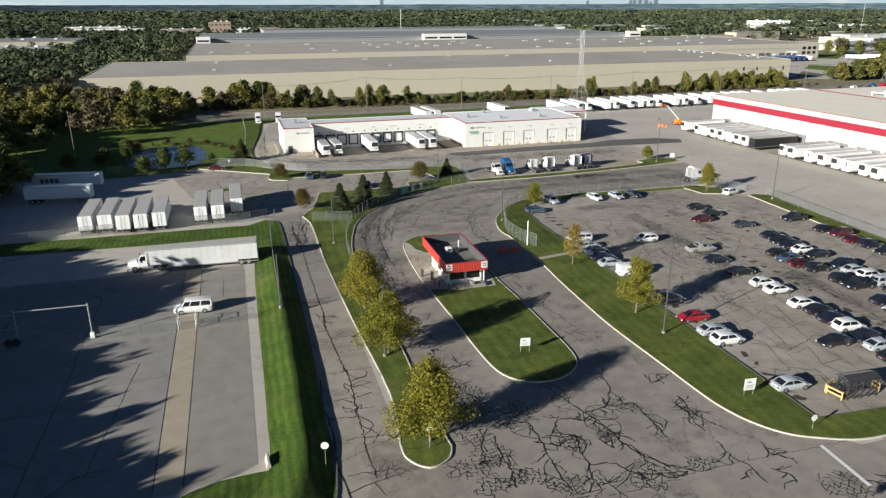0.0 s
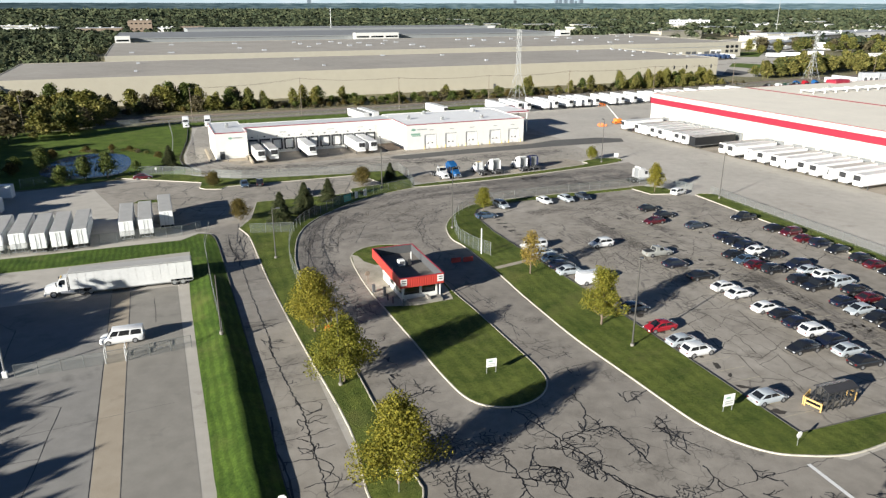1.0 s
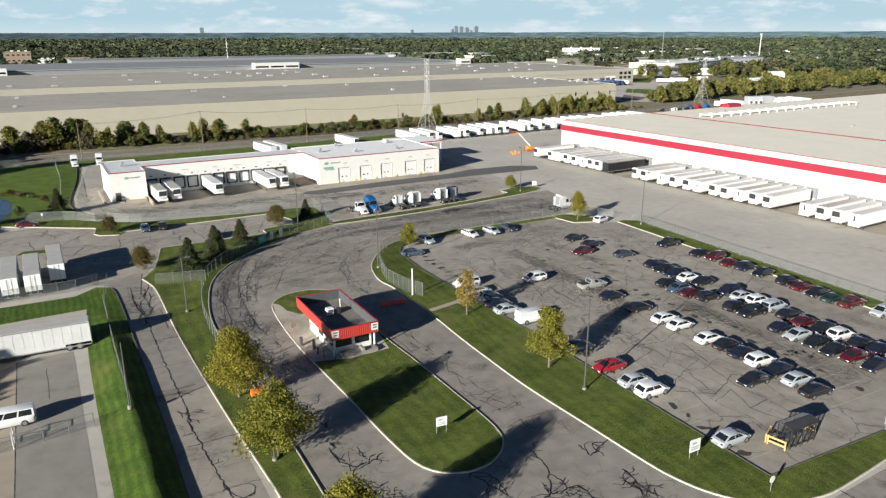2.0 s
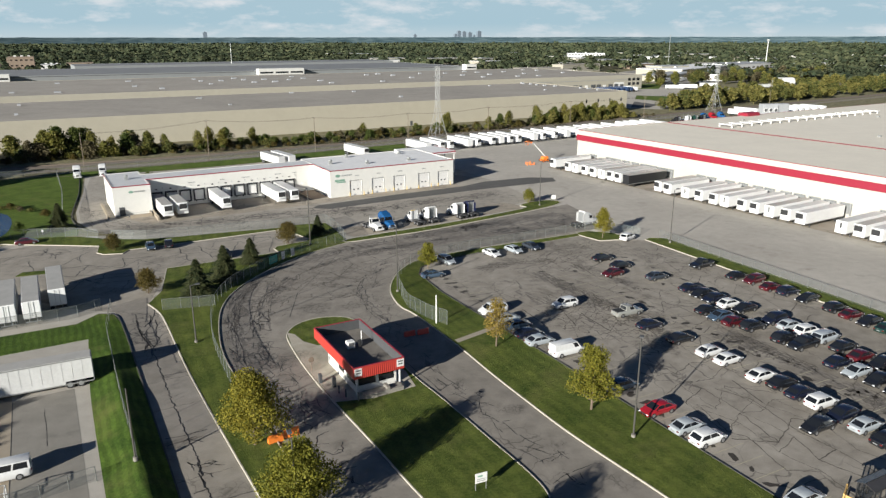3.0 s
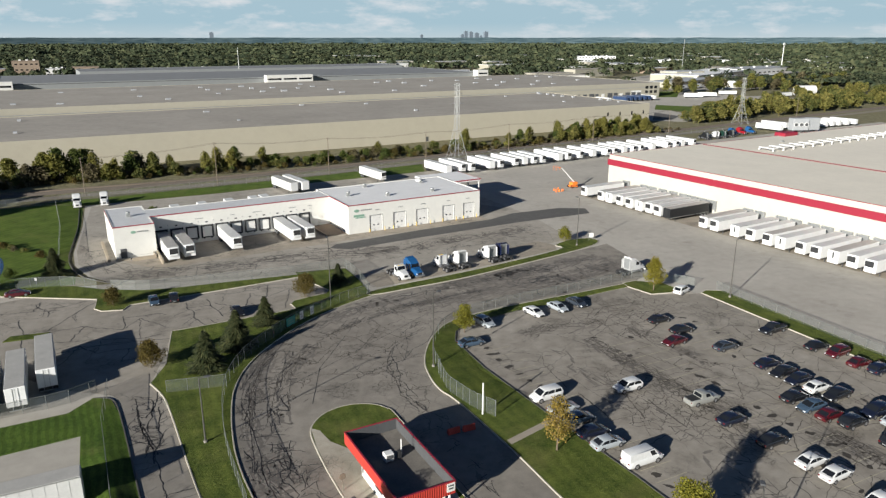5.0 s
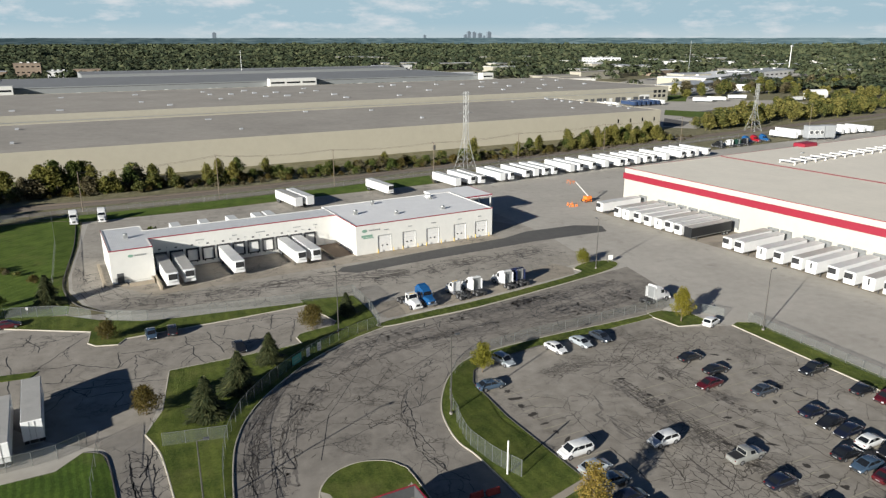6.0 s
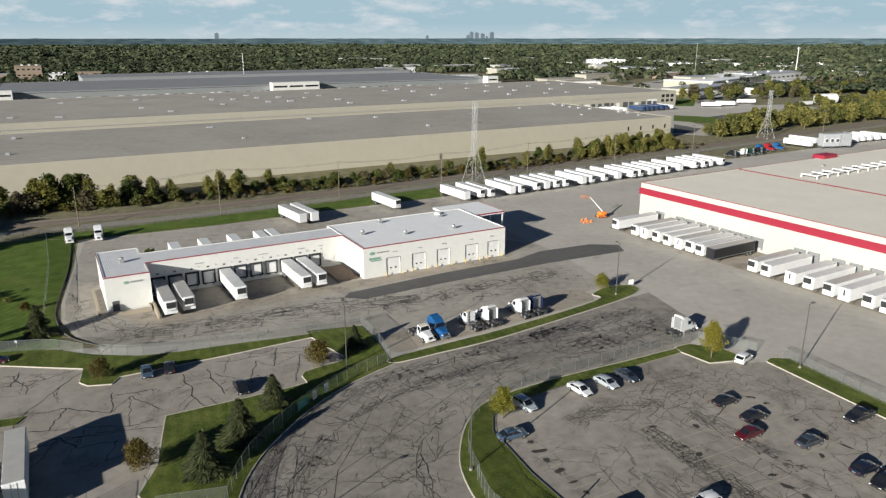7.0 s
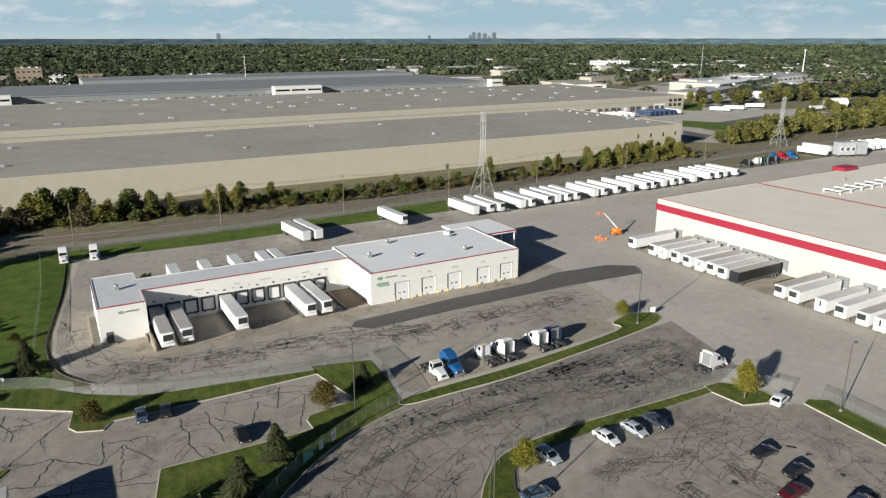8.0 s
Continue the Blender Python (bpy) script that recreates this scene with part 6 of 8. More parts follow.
        verts.extend((p - d + s, p - d - s, p + d - s * 0.2, p + d + s * 0.2))
        faces.append((k, k + 1, k + 2, k + 3))
    me = bpy.data.meshes.new("crown")
    me.from_pydata([tuple(v) for v in verts], [], faces)
    part("crown", me, "needle", t)
    return t


def put(t, x, y, z=0.0, rz=0.0, s=1.0):
    t.matrix_basis = pose(x, y, z, 0, 0, rz) @ Matrix.Scale(s, 4)
    return t


def again(t, x, y, z=0.0, rz=0.0, s=1.0):
    c = copy_thing(t, Matrix.Identity(4))
    return put(c, x, y, z, rz, s)


put(broadleaf(10.0, 8.8, "leaf_olive", 16500, 0.125, 1, low=0.0), -11.7, 100.2, 0.13)
put(broadleaf(9.4, 8.8, "leaf_olive", 16500, 0.125, 2, low=0.0), -7.0, 85.8, 0.13, 40)
put(broadleaf(10.8, 9.0, "leaf_olive", 18500, 0.122, 3, low=-0.03), -1.0, 65.8, 0.13, 90)
put(broadleaf(9.6, 5.9, "leaf_olive", 10500, 0.12, 4, low=0.03, lab="yellow-green young tree on the parking verge"), 29.2, 98.9, 0.13)
put(broadleaf(7.8, 5.0, "leaf_gold", 3800, 0.115, 5, lab="thin young tree with golden leaves on the parking verge"), 23.2, 119.8, 0.13)
put(broadleaf(5.6, 4.2, "leaf_olive", 5600, 0.11, 6, lab="small olive-green tree at the lot corner", low=0.03), 20.9, 159.4, 0.13)
put(broadleaf(7.2, 5.0, "leaf_olive", 6000, 0.12, 7, lab="olive young tree on the grass corner"), 65.3, 172.2, 0.13)
put(broadleaf(4.6, 5.2, "leaf_rust", 5500, 0.12, 8, lab="bushy small tree turning brown on the grass", low=0.05), -32.0, 156.6, 0.13)
put(broadleaf(5.2, 6.2, "leaf_rust", 5200, 0.13, 9, lab="small broad tree on the car park island", low=0.05), -6.4, 183.9, 0.13)
put(broadleaf(3.8, 4.6, "leaf_rust", 4600, 0.12, 10, lab="dense small tree on the kerbed island", low=0.05), -44.0, 187.2, 0.13)
put(broadleaf(3.6, 4.8, "leaf_olive", 3600, 0.12, 11, lab="low spreading tree at the island's end", low=0.1), 61.0, 211.0, 0.13)
sp = conifer(6.6, 8.0, 10500, 1)
put(sp, -23.0, 153.8, 0.13)
again(sp, -18.7, 161.4, 0.13, 70, 1.02)
again(sp, -14.2, 171.4, 0.13, 160, 0.8)
again(sp, 0.7, 190.4, 0.13, 220, 0.7)
again(sp, -60.5, 209.5, 0, 300, 1.0)


# ---- vehicles ----
def car_paint(name, c, rough=0.25):
    k = Nodes(name, rough, 0.0, 0.6)
    k.color(k.ramp(k.noise(3.0, 3), [(0.3, tuple(v * 0.9 for v in c)), (0.7, c)]))
    k.b.inputs["Coat Weight"].default_value = 0.6
    k.b.inputs["Coat Roughness"].default_value = 0.08
    return k.m


PAINT = {n: car_paint("paint_" + n, c) for n, c in dict(
    white=(0.66, 0.66, 0.65), silver=(0.36, 0.39, 0.41), grey=(0.26, 0.26, 0.24), black=(0.012, 0.013, 0.016), navy=(0.010, 0.013, 0.026), blue=(0.05, 0.08, 0.12),
    red=(0.30, 0.012, 0.02), maroon=(0.075, 0.008, 0.012), green=(0.012, 0.04, 0.03), slate=(0.035, 0.043, 0.056), truckblue=(0.015, 0.088, 0.235), darkblue=(0.012, 0.018, 0.06)).items()}
M["headlamp"] = Nodes("headlamp", 0.1, 0, 0.8).color((0.7, 0.72, 0.74)).m
M["taillamp"] = Nodes("taillamp", 0.15, 0, 0.7).color((0.11, 0.006, 0.007)).m
M["alloy"] = Nodes("alloy", 0.35, 0.8).color((0.45, 0.45, 0.46)).m


def loft(rings):
    """Skins a row of closed rings of equal count, with end caps."""
    bm = bmesh.new()
    vs = [[bm.verts.new(p) for p in r] for r in rings]
    n = len(rings[0])
    for a, b in zip(vs, vs[1:]):
        for i in range(n):
            bm.faces.new((a[i], a[(i + 1) % n], b[(i + 1) % n], b[i]))
    bm.faces.new(vs[0][::-1])
    bm.faces.new(vs[-1])
    bmesh.ops.recalc_face_normals(bm, faces=bm.faces)
    return bm


def soft(ob, deg=38):
    """Rounds the shading of a shell, with creases kept at sharp edges."""
    ob.data.polygons.foreach_set("use_smooth", [True] * len(ob.data.polygons))
    ob.data.set_sharp_from_angle(angle=radians(deg))
    return ob


def quad(pts, off=0.012):
    """A thin pane a little proud of the face that its four corners span."""
    p = [Vector(v) for v in pts]
    n = (p[1] - p[0]).cross(p[3] - p[0]).normalized() * off
    bm = bmesh.new()
    hi, lo = [bm.verts.new(v + n) for v in p], [bm.verts.new(v - n * 0.3) for v in p]
    bm.faces.new(hi)
    for i in range(4):
        bm.faces.new((lo[i], lo[(i + 1) % 4], hi[(i + 1) % 4], hi[i]))
    return bm


def inset(a, b, c, d, m=0.1, n=0.12):
    """The quad a b c d, shrunk towards its middle (a-b below, d-c above)."""
    a, b, c, d = map(Vector, (a, b, c, d))
    f = lambda u, v: (a.lerp(b, u)).lerp(d.lerp(c, u), v)
    return f(m, n), f(1 - m, n), f(1 - m, 1 - n), f(m, 1 - n)


def wheel(parent, x, y, r, w, mat_rim="alloy", name="wheel"):
    g = 1 if y > 0 else -1
    bm = bmesh.new()
    tube(bm, (0, -w / 2, 0), (0, w / 2, 0), r, r, 16)
    ob = part(name, bm, "black", parent, m=pose(x, y, r))
    part("rim", bars(((0, g * w * 0.4, 0), (0, g * (w / 2 + 0.015), 0), r * 0.62), seg=12), mat_rim, ob)
    return ob


CAR = dict(  # length, width, height, hood end, belt height, cabin foot front and back, roof front and back, tail height
    s=(4.80, 1.86, 1.50, 0.93, (1.40, -2.05), (0.34, -1.05), 1.00),
    u=(4.70, 1.92, 1.70, 1.02, (1.32, -2.28), (0.42, -1.62), 1.05),
    m=(5.10, 1.98, 1.76, 1.05, (1.65, -2.45), (0.75, -2.05), 1.06),
    p=(5.70, 1.98, 1.85, 1.12, (1.15, -0.95), (0.45, -0.75), 1.12),
    v=(5.70, 2.00, 2.12, 1.15, (1.85, -2.75), (1.15, -2.65), 1.16),
)
CAR_WORD = dict(s="sedan", u="SUV", m="minivan", p="pickup truck", v="cargo van")
templates = {}


def car(kind, colour, label=None, side_glass=True):
    L, W, Hh, belt, foot, roof, tail = CAR[kind]
    t = thing("car" if kind in "su" else CAR_WORD[kind].replace(" ", "_"), label or f"{colour} {CAR_WORD[kind]} parked in a bay of the lot", CAR_WORD[kind] if kind in "pmv" else "car")
    if kind in "sum":
        t["group"] = "parked cars"
    paint, h = PAINT[colour], L / 2
    rings = []
    for x, w, zb, zs in ((-h, 0.78, 0.42, tail - 0.26), (-h + 0.10, 0.90, 0.30, tail - 0.08), (-h + 0.30, 0.96, 0.26, tail - 0.01), (-h + 0.8, 1.0, 0.24, tail), (foot[0] - 0.4, 1.0, 0.22, belt), (foot[0] + 0.05, 1.0, 0.22, belt - 0.02),
                         (h - 0.75, 0.98, 0.24, belt - 0.10), (h - 0.35, 0.93, 0.26, belt - 0.19), (h - 0.12, 0.84, 0.28, belt - 0.30), (h, 0.66, 0.36, belt - 0.44)):
        w *= W / 2
        rings.append([(x, -w * 0.9, zb), (x, -w, zb + 0.16), (x, -w, zs - 0.16), (x, -w * 0.9, zs), (x, w * 0.9, zs), (x, w, zs - 0.16), (x, w, zb + 0.16), (x, w * 0.9, zb)])
    soft(part("body", loft(rings), paint, t))
    b, r = W / 2 * 0.90, W / 2 * (0.75 if kind == "s" else 0.79)
    zb, zt = belt - 0.03, Hh
    A, B, C, D = (foot[0], b), (foot[1], b), (roof[1], r), (roof[0], r)
    ring0 = [(foot[0], -b, zb), (foot[1], -b, zb), (foot[1], b, zb), (foot[0], b, zb)]
    ring1 = [(roof[0] + 0.04, -r - 0.02, zt - 0.07), (roof[1] - 0.05, -r - 0.02, zt - 0.07), (roof[1] - 0.05, r + 0.02, zt - 0.07), (roof[0] + 0.04, r + 0.02, zt - 0.07)]
    ring2 = [(roof[0] - 0.12, -r + 0.12, zt), (roof[1] + 0.12, -r + 0.12, zt), (roof[1] + 0.12, r - 0.12, zt), (roof[0] - 0.12, r - 0.12, zt)]
    soft(part("cabin", loft([ring0, ring1, ring2]), paint, t))
    part("windscreen", quad(inset(ring0[0], ring0[3], ring1[3], ring1[0], 0.06, 0.08)), "glass", t)
    if kind != "v":
        part("rear_window", quad(inset(ring0[2], ring0[1], ring1[1], ring1[2], 0.09, 0.15)), "glass", t)
    for s in (-1, 1):
        f0, f1 = Vector((foot[0], s * b, zb)), Vector((foot[1], s * b, zb))
        g0, g1 = Vector((roof[0] + 0.04, s * (r + 0.02), zt - 0.07)), Vector((roof[1] - 0.05, s * (r + 0.02), zt - 0.07))
        cuts = [(0.08, 0.48), (0.52, 0.93)] if kind in "su" else [(0.10, 0.55)] if kind == "p" else [(0.06, 0.26), (0.29, 0.6), (0.64, 0.95)] if kind == "m" or side_glass else [(0.05, 0.22)]
        for u0, u1 in cuts:
            q = (f0.lerp(f1, u0).lerp(g0.lerp(g1, u0), 0.14), f0.lerp(f1, u1).lerp(g0.lerp(g1, u1), 0.14), f0.lerp(f1, u1).lerp(g0.lerp(g1, u1), 0.88), f0.lerp(f1, u0).lerp(g0.lerp(g1, u0), 0.88))
            part("side_window", quad(q if s > 0 else q[::-1]), "glass", t)
        part("headlight", boxes((h - 0.24, s * W * 0.33 - 0.17, belt - 0.50, h - 0.03, s * W * 0.33 + 0.17, belt - 0.34), bevel=0.03), "headlamp", t)
        part("taillight", boxes((-h - 0.01, s * W * 0.36 - 0.14, tail - 0.34, -h + 0.16, s * W * 0.36 + 0.14, tail - 0.16), bevel=0.02), "taillamp", t)
        part("mirror", boxes((foot[0] - 0.3, s * (W / 2 + 0.06) - 0.08, belt - 0.02, foot[0] - 0.14, s * (W / 2 + 0.06) + 0.08, belt + 0.12), bevel=0.02), paint, t)
        rw = 0.34 if kind == "s" else 0.38
        wheel(t, h * 0.60, s * (W / 2 - 0.09), rw, 0.22)
        wheel(t, -h * 0.58, s * (W / 2 - 0.09), rw, 0.22)
    part("grille", boxes((h - 0.06, -0.45, 0.42, h + 0.012, 0.45, 0.60)), "black", t)
    part("plate", boxes((-h - 0.02, -0.26, 0.55, -h + 0.02, 0.26, 0.68)), "grey", t)
    if kind == "p":
        part("truck_bed", boxes((-h + 0.2, -0.78, belt - 0.05, foot[1] - 0.1, 0.78, belt + 0.012)), "black", t)
        part("tailgate", boxes((-h - 0.015, -0.75, 0.6, -h + 0.05, 0.75, belt - 0.02)), paint, t)
    return t


def park(kind, colour, x, y, deg, label=None, side_glass=True, z=0.012):
    key = (kind, colour, label, side_glass)
    if key in templates:
        return copy_thing(templates[key], at(x, y, z, deg))
    templates[key] = car(kind, colour, label, side_glass)
    templates[key].matrix_basis = at(x, y, z, deg)
    return templates[key]


# bays of the parking lot, in metres along its own axes
ROWS_E = "p black 52.0 68.5; s black 52.6 60.0; u maroon 53.4 56.6; s maroon 53.0 52.4; u navy 53.6 49.2; s black 53.6 45.2; u black 53.6 39.8; s maroon 53.3 36.6; s black 53.0 33.3; s green 52.8 30.2; p maroon 53.6 27.2; u silver 54.2 22.3; u maroon 54.2 18.8"
ROWS_D = ("s navy 39.4 59.0; s black 39.0 55.8; s navy 39.0 53.0; s white 39.3 49.9; s black 39.8 47.0; u navy 40.2 41.2; s silver 40.2 38.3; u white 40.6 35.4; m silver 40.8 32.4; s black 40.0 28.9; s maroon 39.4 25.6; s black 39.7 22.6; u white 39.8 19.7; s black 39.5 16.4; s navy 40.1 13.7; s silver 40.6 11.1; "
          "s black 33.6 49.4; s blue 33.4 46.4; s maroon 33.6 43.6; u black 34.6 40.8; u black 35.0 35.2; p black 35.6 32.3; s navy 34.4 25.8; s silver 34.0 22.7; s black 34.3 19.7; s black 34.0 16.7; s maroon 34.6 14.0; s navy 34.5 10.8")
ROWS_C = "s navy 20.4 49.0; s black 20.8 42.6; s white 21.2 37.1; s white 21.4 33.9; s white 21.4 28.1; s black 22.0 25.2; s navy 21.8 22.2; u white 21.9 19.3; s navy 21.4 16.1; s silver 21.5 13.1; s black 20.8 9.9; s black 16.4 15.7; p grey 21.0 55.2; u white 13.9 63.2; s black 37.0 81.6; s black 37.2 76.0; s maroon 32.4 72.7; s slate 38.6 67.1"
ROWS_A = "s red 2.3 27.7; s silver 2.5 22.9; u white 2.6 19.8; s blue 2.6 34.8; s silver 2.0 52.1; s navy 2.0 55.2; s blue 2.4 59.0; s silver 2.2 62.3; m white 2.2 66.6; s silver 2.6 7.1; s blue -0.2 86.0"
rc = random.Random(21)
for rows in (ROWS_E, ROWS_D, ROWS_C, ROWS_A):
    for row in rows.split(";"):
        k, col, s, t = row.split()
        flip = 180 if rc.random() < 0.35 else 0
        s, t = float(s), float(t)
        x, y = lot_xy(s - (1.6 if s < 3 and 50 < t < 80 else 0.0 if t > 80 and s < 3 else 0.75), t - (0.0 if t > 80 and s < 3 else 0.6 + 0.021 * t))
        park(k, col, x, y, 14.2 + flip + rc.uniform(-2, 2))
x, y = lot_xy(1.9, 45.6)
park("v", "white", x, y, 14.5, "white windowless cargo van parked nose out in a bay", False)
for k, col, s, t, d in (("u", "silver", 6.3, 92.8, -66), ("s", "white", 17.4, 93.0, -68), ("s", "silver", 23.0, 93.0, -69), ("s", "slate", 27.8, 93.4, -70)):
    x, y = lot_xy(s, t)
    park(k, col, x, y, d)
x, y = lot_xy(51.8, 89.2)
park("u", "white", x, y, 32)
park("s", "blue", -36.3, 187.2, -75, "pale blue car in the small car park")
park("u", "black", -32.6, 188.0, 100, "black SUV in the small car park")
park("s", "black", -19.7, 177.6, -72, "black car at the edge of the small car park")
park("s", "maroon", -64.4, 197.6, 15, "dark red car beside the meadow fence")
park("v", "white", -37.6, 99.6, 193, "white passenger van with dark side windows on the lot", True)


# semi-trailers
def trailer(L=16.1, nose="reefer", roof="trailer_roof", side="trailer", low=False, detail=True, ribs=False, label="white semi-trailer standing in the yard"):
    """A box trailer, nose at the origin and rear towards -x."""
    t = thing("semi_trailer", label, "trailer")
    top = "trailer_top" if roof == "trailer" else roof
    z0, z1, w = (0.55 if low else 1.12), 4.05, 1.3
    if low:
        part("box", boxes((-L + 3.4, -w, z0, -3.0, w, z1 - 0.02), (-3.0, -w, 1.25, 0, w, z1 - 0.02), (-L, -w, 1.05, -L + 3.4, w, z1 - 0.02)), side, t)
    else:
        part("box", boxes((-L, -w, z0, 0, w, z1 - 0.02), bevel=0.04), side, t)
    part("roof_sheet", boxes((-L + 0.06, -w + 0.07, z1 - 0.02, -0.06, w - 0.07, z1 + 0.012)), top, t)
    for s in (-1, 1):
        part("side_rail", boxes((-L + 0.04, s * (w + 0.012) - 0.02, z0, -0.04, s * (w + 0.012) + 0.02, z0 + 0.16)), "steel", t)
        if detail:
            part("top_rail", boxes((-L + 0.04, s * (w + 0.012) - 0.02, z1 - 0.16, -0.04, s * (w + 0.012) + 0.02, z1 - 0.02)), "steel", t)
            part("rear_door", boxes((-L - 0.04, s * 0.64 - 0.60, z0 + 0.1, -L, s * 0.64 + 0.60, z1 - 0.14)), side, t)
            part("lock_rod", bars(((-L - 0.07, s * 0.35, z0 + 0.05), (-L - 0.07, s * 0.35, z1 - 0.12), 0.025), seg=5), "steel", t)
        part("landing_leg", boxes((-2.9, s * 0.9 - 0.07, 0.08, -2.75, s * 0.9 + 0.07, z0), (-3.0, s * 0.9 - 0.14, 0.0, -2.65, s * 0.9 + 0.14, 0.08)), "darkgrey", t)
        for x in (-L + 1.6, -L + 2.9):
            if detail:
                wheel(t, x, s * 1.02, 0.51, 0.5, "grey")
            else:
                part("wheel", bars(((x, s * 0.77, 0.51), (x, s * 1.27, 0.51), 0.51), seg=12), "black", t)
        if detail:
            part("mudflap", boxes((-L + 0.7, s * 0.95 - 0.3, 0.25, -L + 0.73, s * 0.95 + 0.3, z0)), "black", t)
    if ribs:
        for s in (-1, 1):
            for i in range(1, 15):
                x = -L * i / 15
                part("side_rib", boxes((x - 0.03, s * (w + 0.008) - 0.012, 1.3, x + 0.03, s * (w + 0.008) + 0.012, z1 - 0.17)), "trailer_side", t)
    part("chassis", boxes((-L + 0.5, -0.5, 0.85 if not low else 0.5, -1.2, 0.5, z0)), "darkgrey", t)
    part("bumper", boxes((-L - 0.05, -1.1, 0.5, -L + 0.05, 1.1, 0.62), (-L, -0.6, 0.6, -L + 0.06, -0.5, z0), (-L, 0.5, 0.6, -L + 0.06, 0.6, z0)), "grey", t)
    if nose == "reefer":
        unit = part("reefer_unit", boxes((0, -1.05, 2.0, 0.5, 1.05, 3.95), bevel=0.1), "trailer", t, "white refrigeration unit")
        part("grille", boxes((0.46, -0.95, 2.5, 0.515, 0.95, 3.82)), "black", unit)
    elif nose == "slot":
        part("nose_vent", boxes((0, -0.2, 2.3, 0.05, 0.2, 3.7)), "black", t)
    return t


def haul(x, y, deg, z=0.0, slope=0.0, **kw):
    key = ("trailer", *sorted(kw.items()))
    m = pose(x, y, z, 0, slope, deg)
    if key in templates:
        return copy_thing(templates[key], m)
    templates[key] = trailer(**kw)
    templates[key].matrix_basis = m
    return templates[key]


# at the docks, nose out, sloping down to the wall
for (u, v), roof in (((dock_x[0] - 47.9, -4.8), "trailer_roof"), ((dock_x[1] - 47.9, -4.0), "trailer_roof"), ((dock_x[4] - 47.9, -3.2), "trailer"), ((dock_x[8] - 47.9, -3.1), "trailer"), ((dock_x[9] - 47.9, -2.9), "trailer")):
    haul(*dk(u, v + 1.3), -72.8, 0.0, -0.9, L=16.1, roof=roof, label="white refrigerated trailer backed up to a dock")
# behind the wing
for i, (u, v) in enumerate(((-37.6, 43.5), (-29.8, 43.5), (-21.8, 44.0), (-14.3, 44.0), (-10.8, 44.6))):
    haul(*dk(u, v), -72.8 + 180, L=16.1, roof="trailer", nose="plain", detail=False, label="white trailer behind the dock wing")
# loose in the north yard
haul(-6.6, 286.2, -66, roof="trailer_roof", nose="plain", label="white semi-trailer parked in the north yard")
haul(-2.8, 287.6, -66, roof="trailer", nose="plain", label="white semi-trailer parked in the north yard")
haul(25.6, 299.6, -68, roof="trailer", label="white refrigerated trailer parked in the north yard")
# row along the railway
rowx = [52.3, 58.5, 62.5, 71.5, 75.6, 83.0, 87.5, 92.0, 96.2, 105.2, 109.6, 116.3, 123.7, 131.0, 135.0, 141.2, 146.5, 150.8, 158.7, 168.4, 173.5, 178.2, 185.2]
for i, x in enumerate(rowx):
    haul(x, 289.4 + 0.345 * x + rc.uniform(-0.6, 0.6), -70 + rc.uniform(-1, 1), roof=("trailer", "trailer", "trailer_roof")[i % 3] if i % 4 else "trailer", nose="reefer" if i % 3 else "plain", detail=False, label="white refrigerated trailer in the long row by the railway")
# at the warehouse docks
def wx(u, v):
    return turn2((u, v), 18.4, (102.3, 273.2))

for i, v in enumerate(WH_DOCKS):
    dark = v == -44.8
    haul(*wx(-19.4 - (i % 3) * 0.25, v), 198.4, L=16.8, roof=("trailer", "trailer_roof", "trailer", "trailer")[i % 4] if not dark else "trailer_roof", nose=("reefer", "reefer", "slot")[i % 3],
         side="trailer_dark" if dark else "trailer", detail=i < 12, label="dark-sided trailer backed up to the warehouse" if dark else "white trailer backed up to the warehouse")
# south-west trailer yard
for i, (x, y) in enumerate(((-72.0, 136.9), (-68.5, 137.9), (-64.7, 137.6), (-61.5, 138.6), (-58.2, 139.9), (-51.1, 144.1), (-47.8, 145.3), (-45.4, 150.8))):
    haul(*turn2((14.6, 0), 107, (x, y)), 107, L=14.6, roof="trailer_roof", nose="plain", label="grey-roofed white trailer behind the yard fence")
# white trailers under the trees, blue shade put into their paint
haul(-83.6, 164.0, 9, L=14.6, roof="trailer_blue", side="trailer_blue", nose="plain", label="bluish-white trailer in the shade of the trees")
xt = haul(-87.2, 176.8, 9, L=16.1, roof="trailer_blue", nose="plain", side="trailer_blue", label="bluish-white trailer with four dark marks on its side")
for k in range(4):
    part("side_mark", boxes((-14.2 + k * 1.15, -1.37, 2.0, -13.3 + k * 1.15, -1.335, 3.05)), "darkgrey", xt, "dark painted mark")


# tractors
def tractor(colour, sleeper=True, label="white sleeper-cab tractor parked at the island", fairing=True):
    """A road tractor, front axle near the origin, facing +x."""
    t = thing("tractor", label, "truck")
    paint = PAINT[colour]
    part("frame", boxes((-5.6, -0.42, 0.75, 1.0, 0.42, 1.0)), "darkgrey", t)
    hood = [(1.35, 0.55, 0.70, 1.35), (1.25, 0.80, 0.55, 1.65), (0.2, 1.0, 0.6, 1.92), (-0.5, 1.1, 0.6, 2.05)]
    part("hood", loft([[(x, -w, a), (x, -w, b - 0.2), (x, -w * 0.75, b), (x, w * 0.75, b), (x, w, b - 0.2), (x, w, a)] for x, w, a, b in hood]), paint, t)
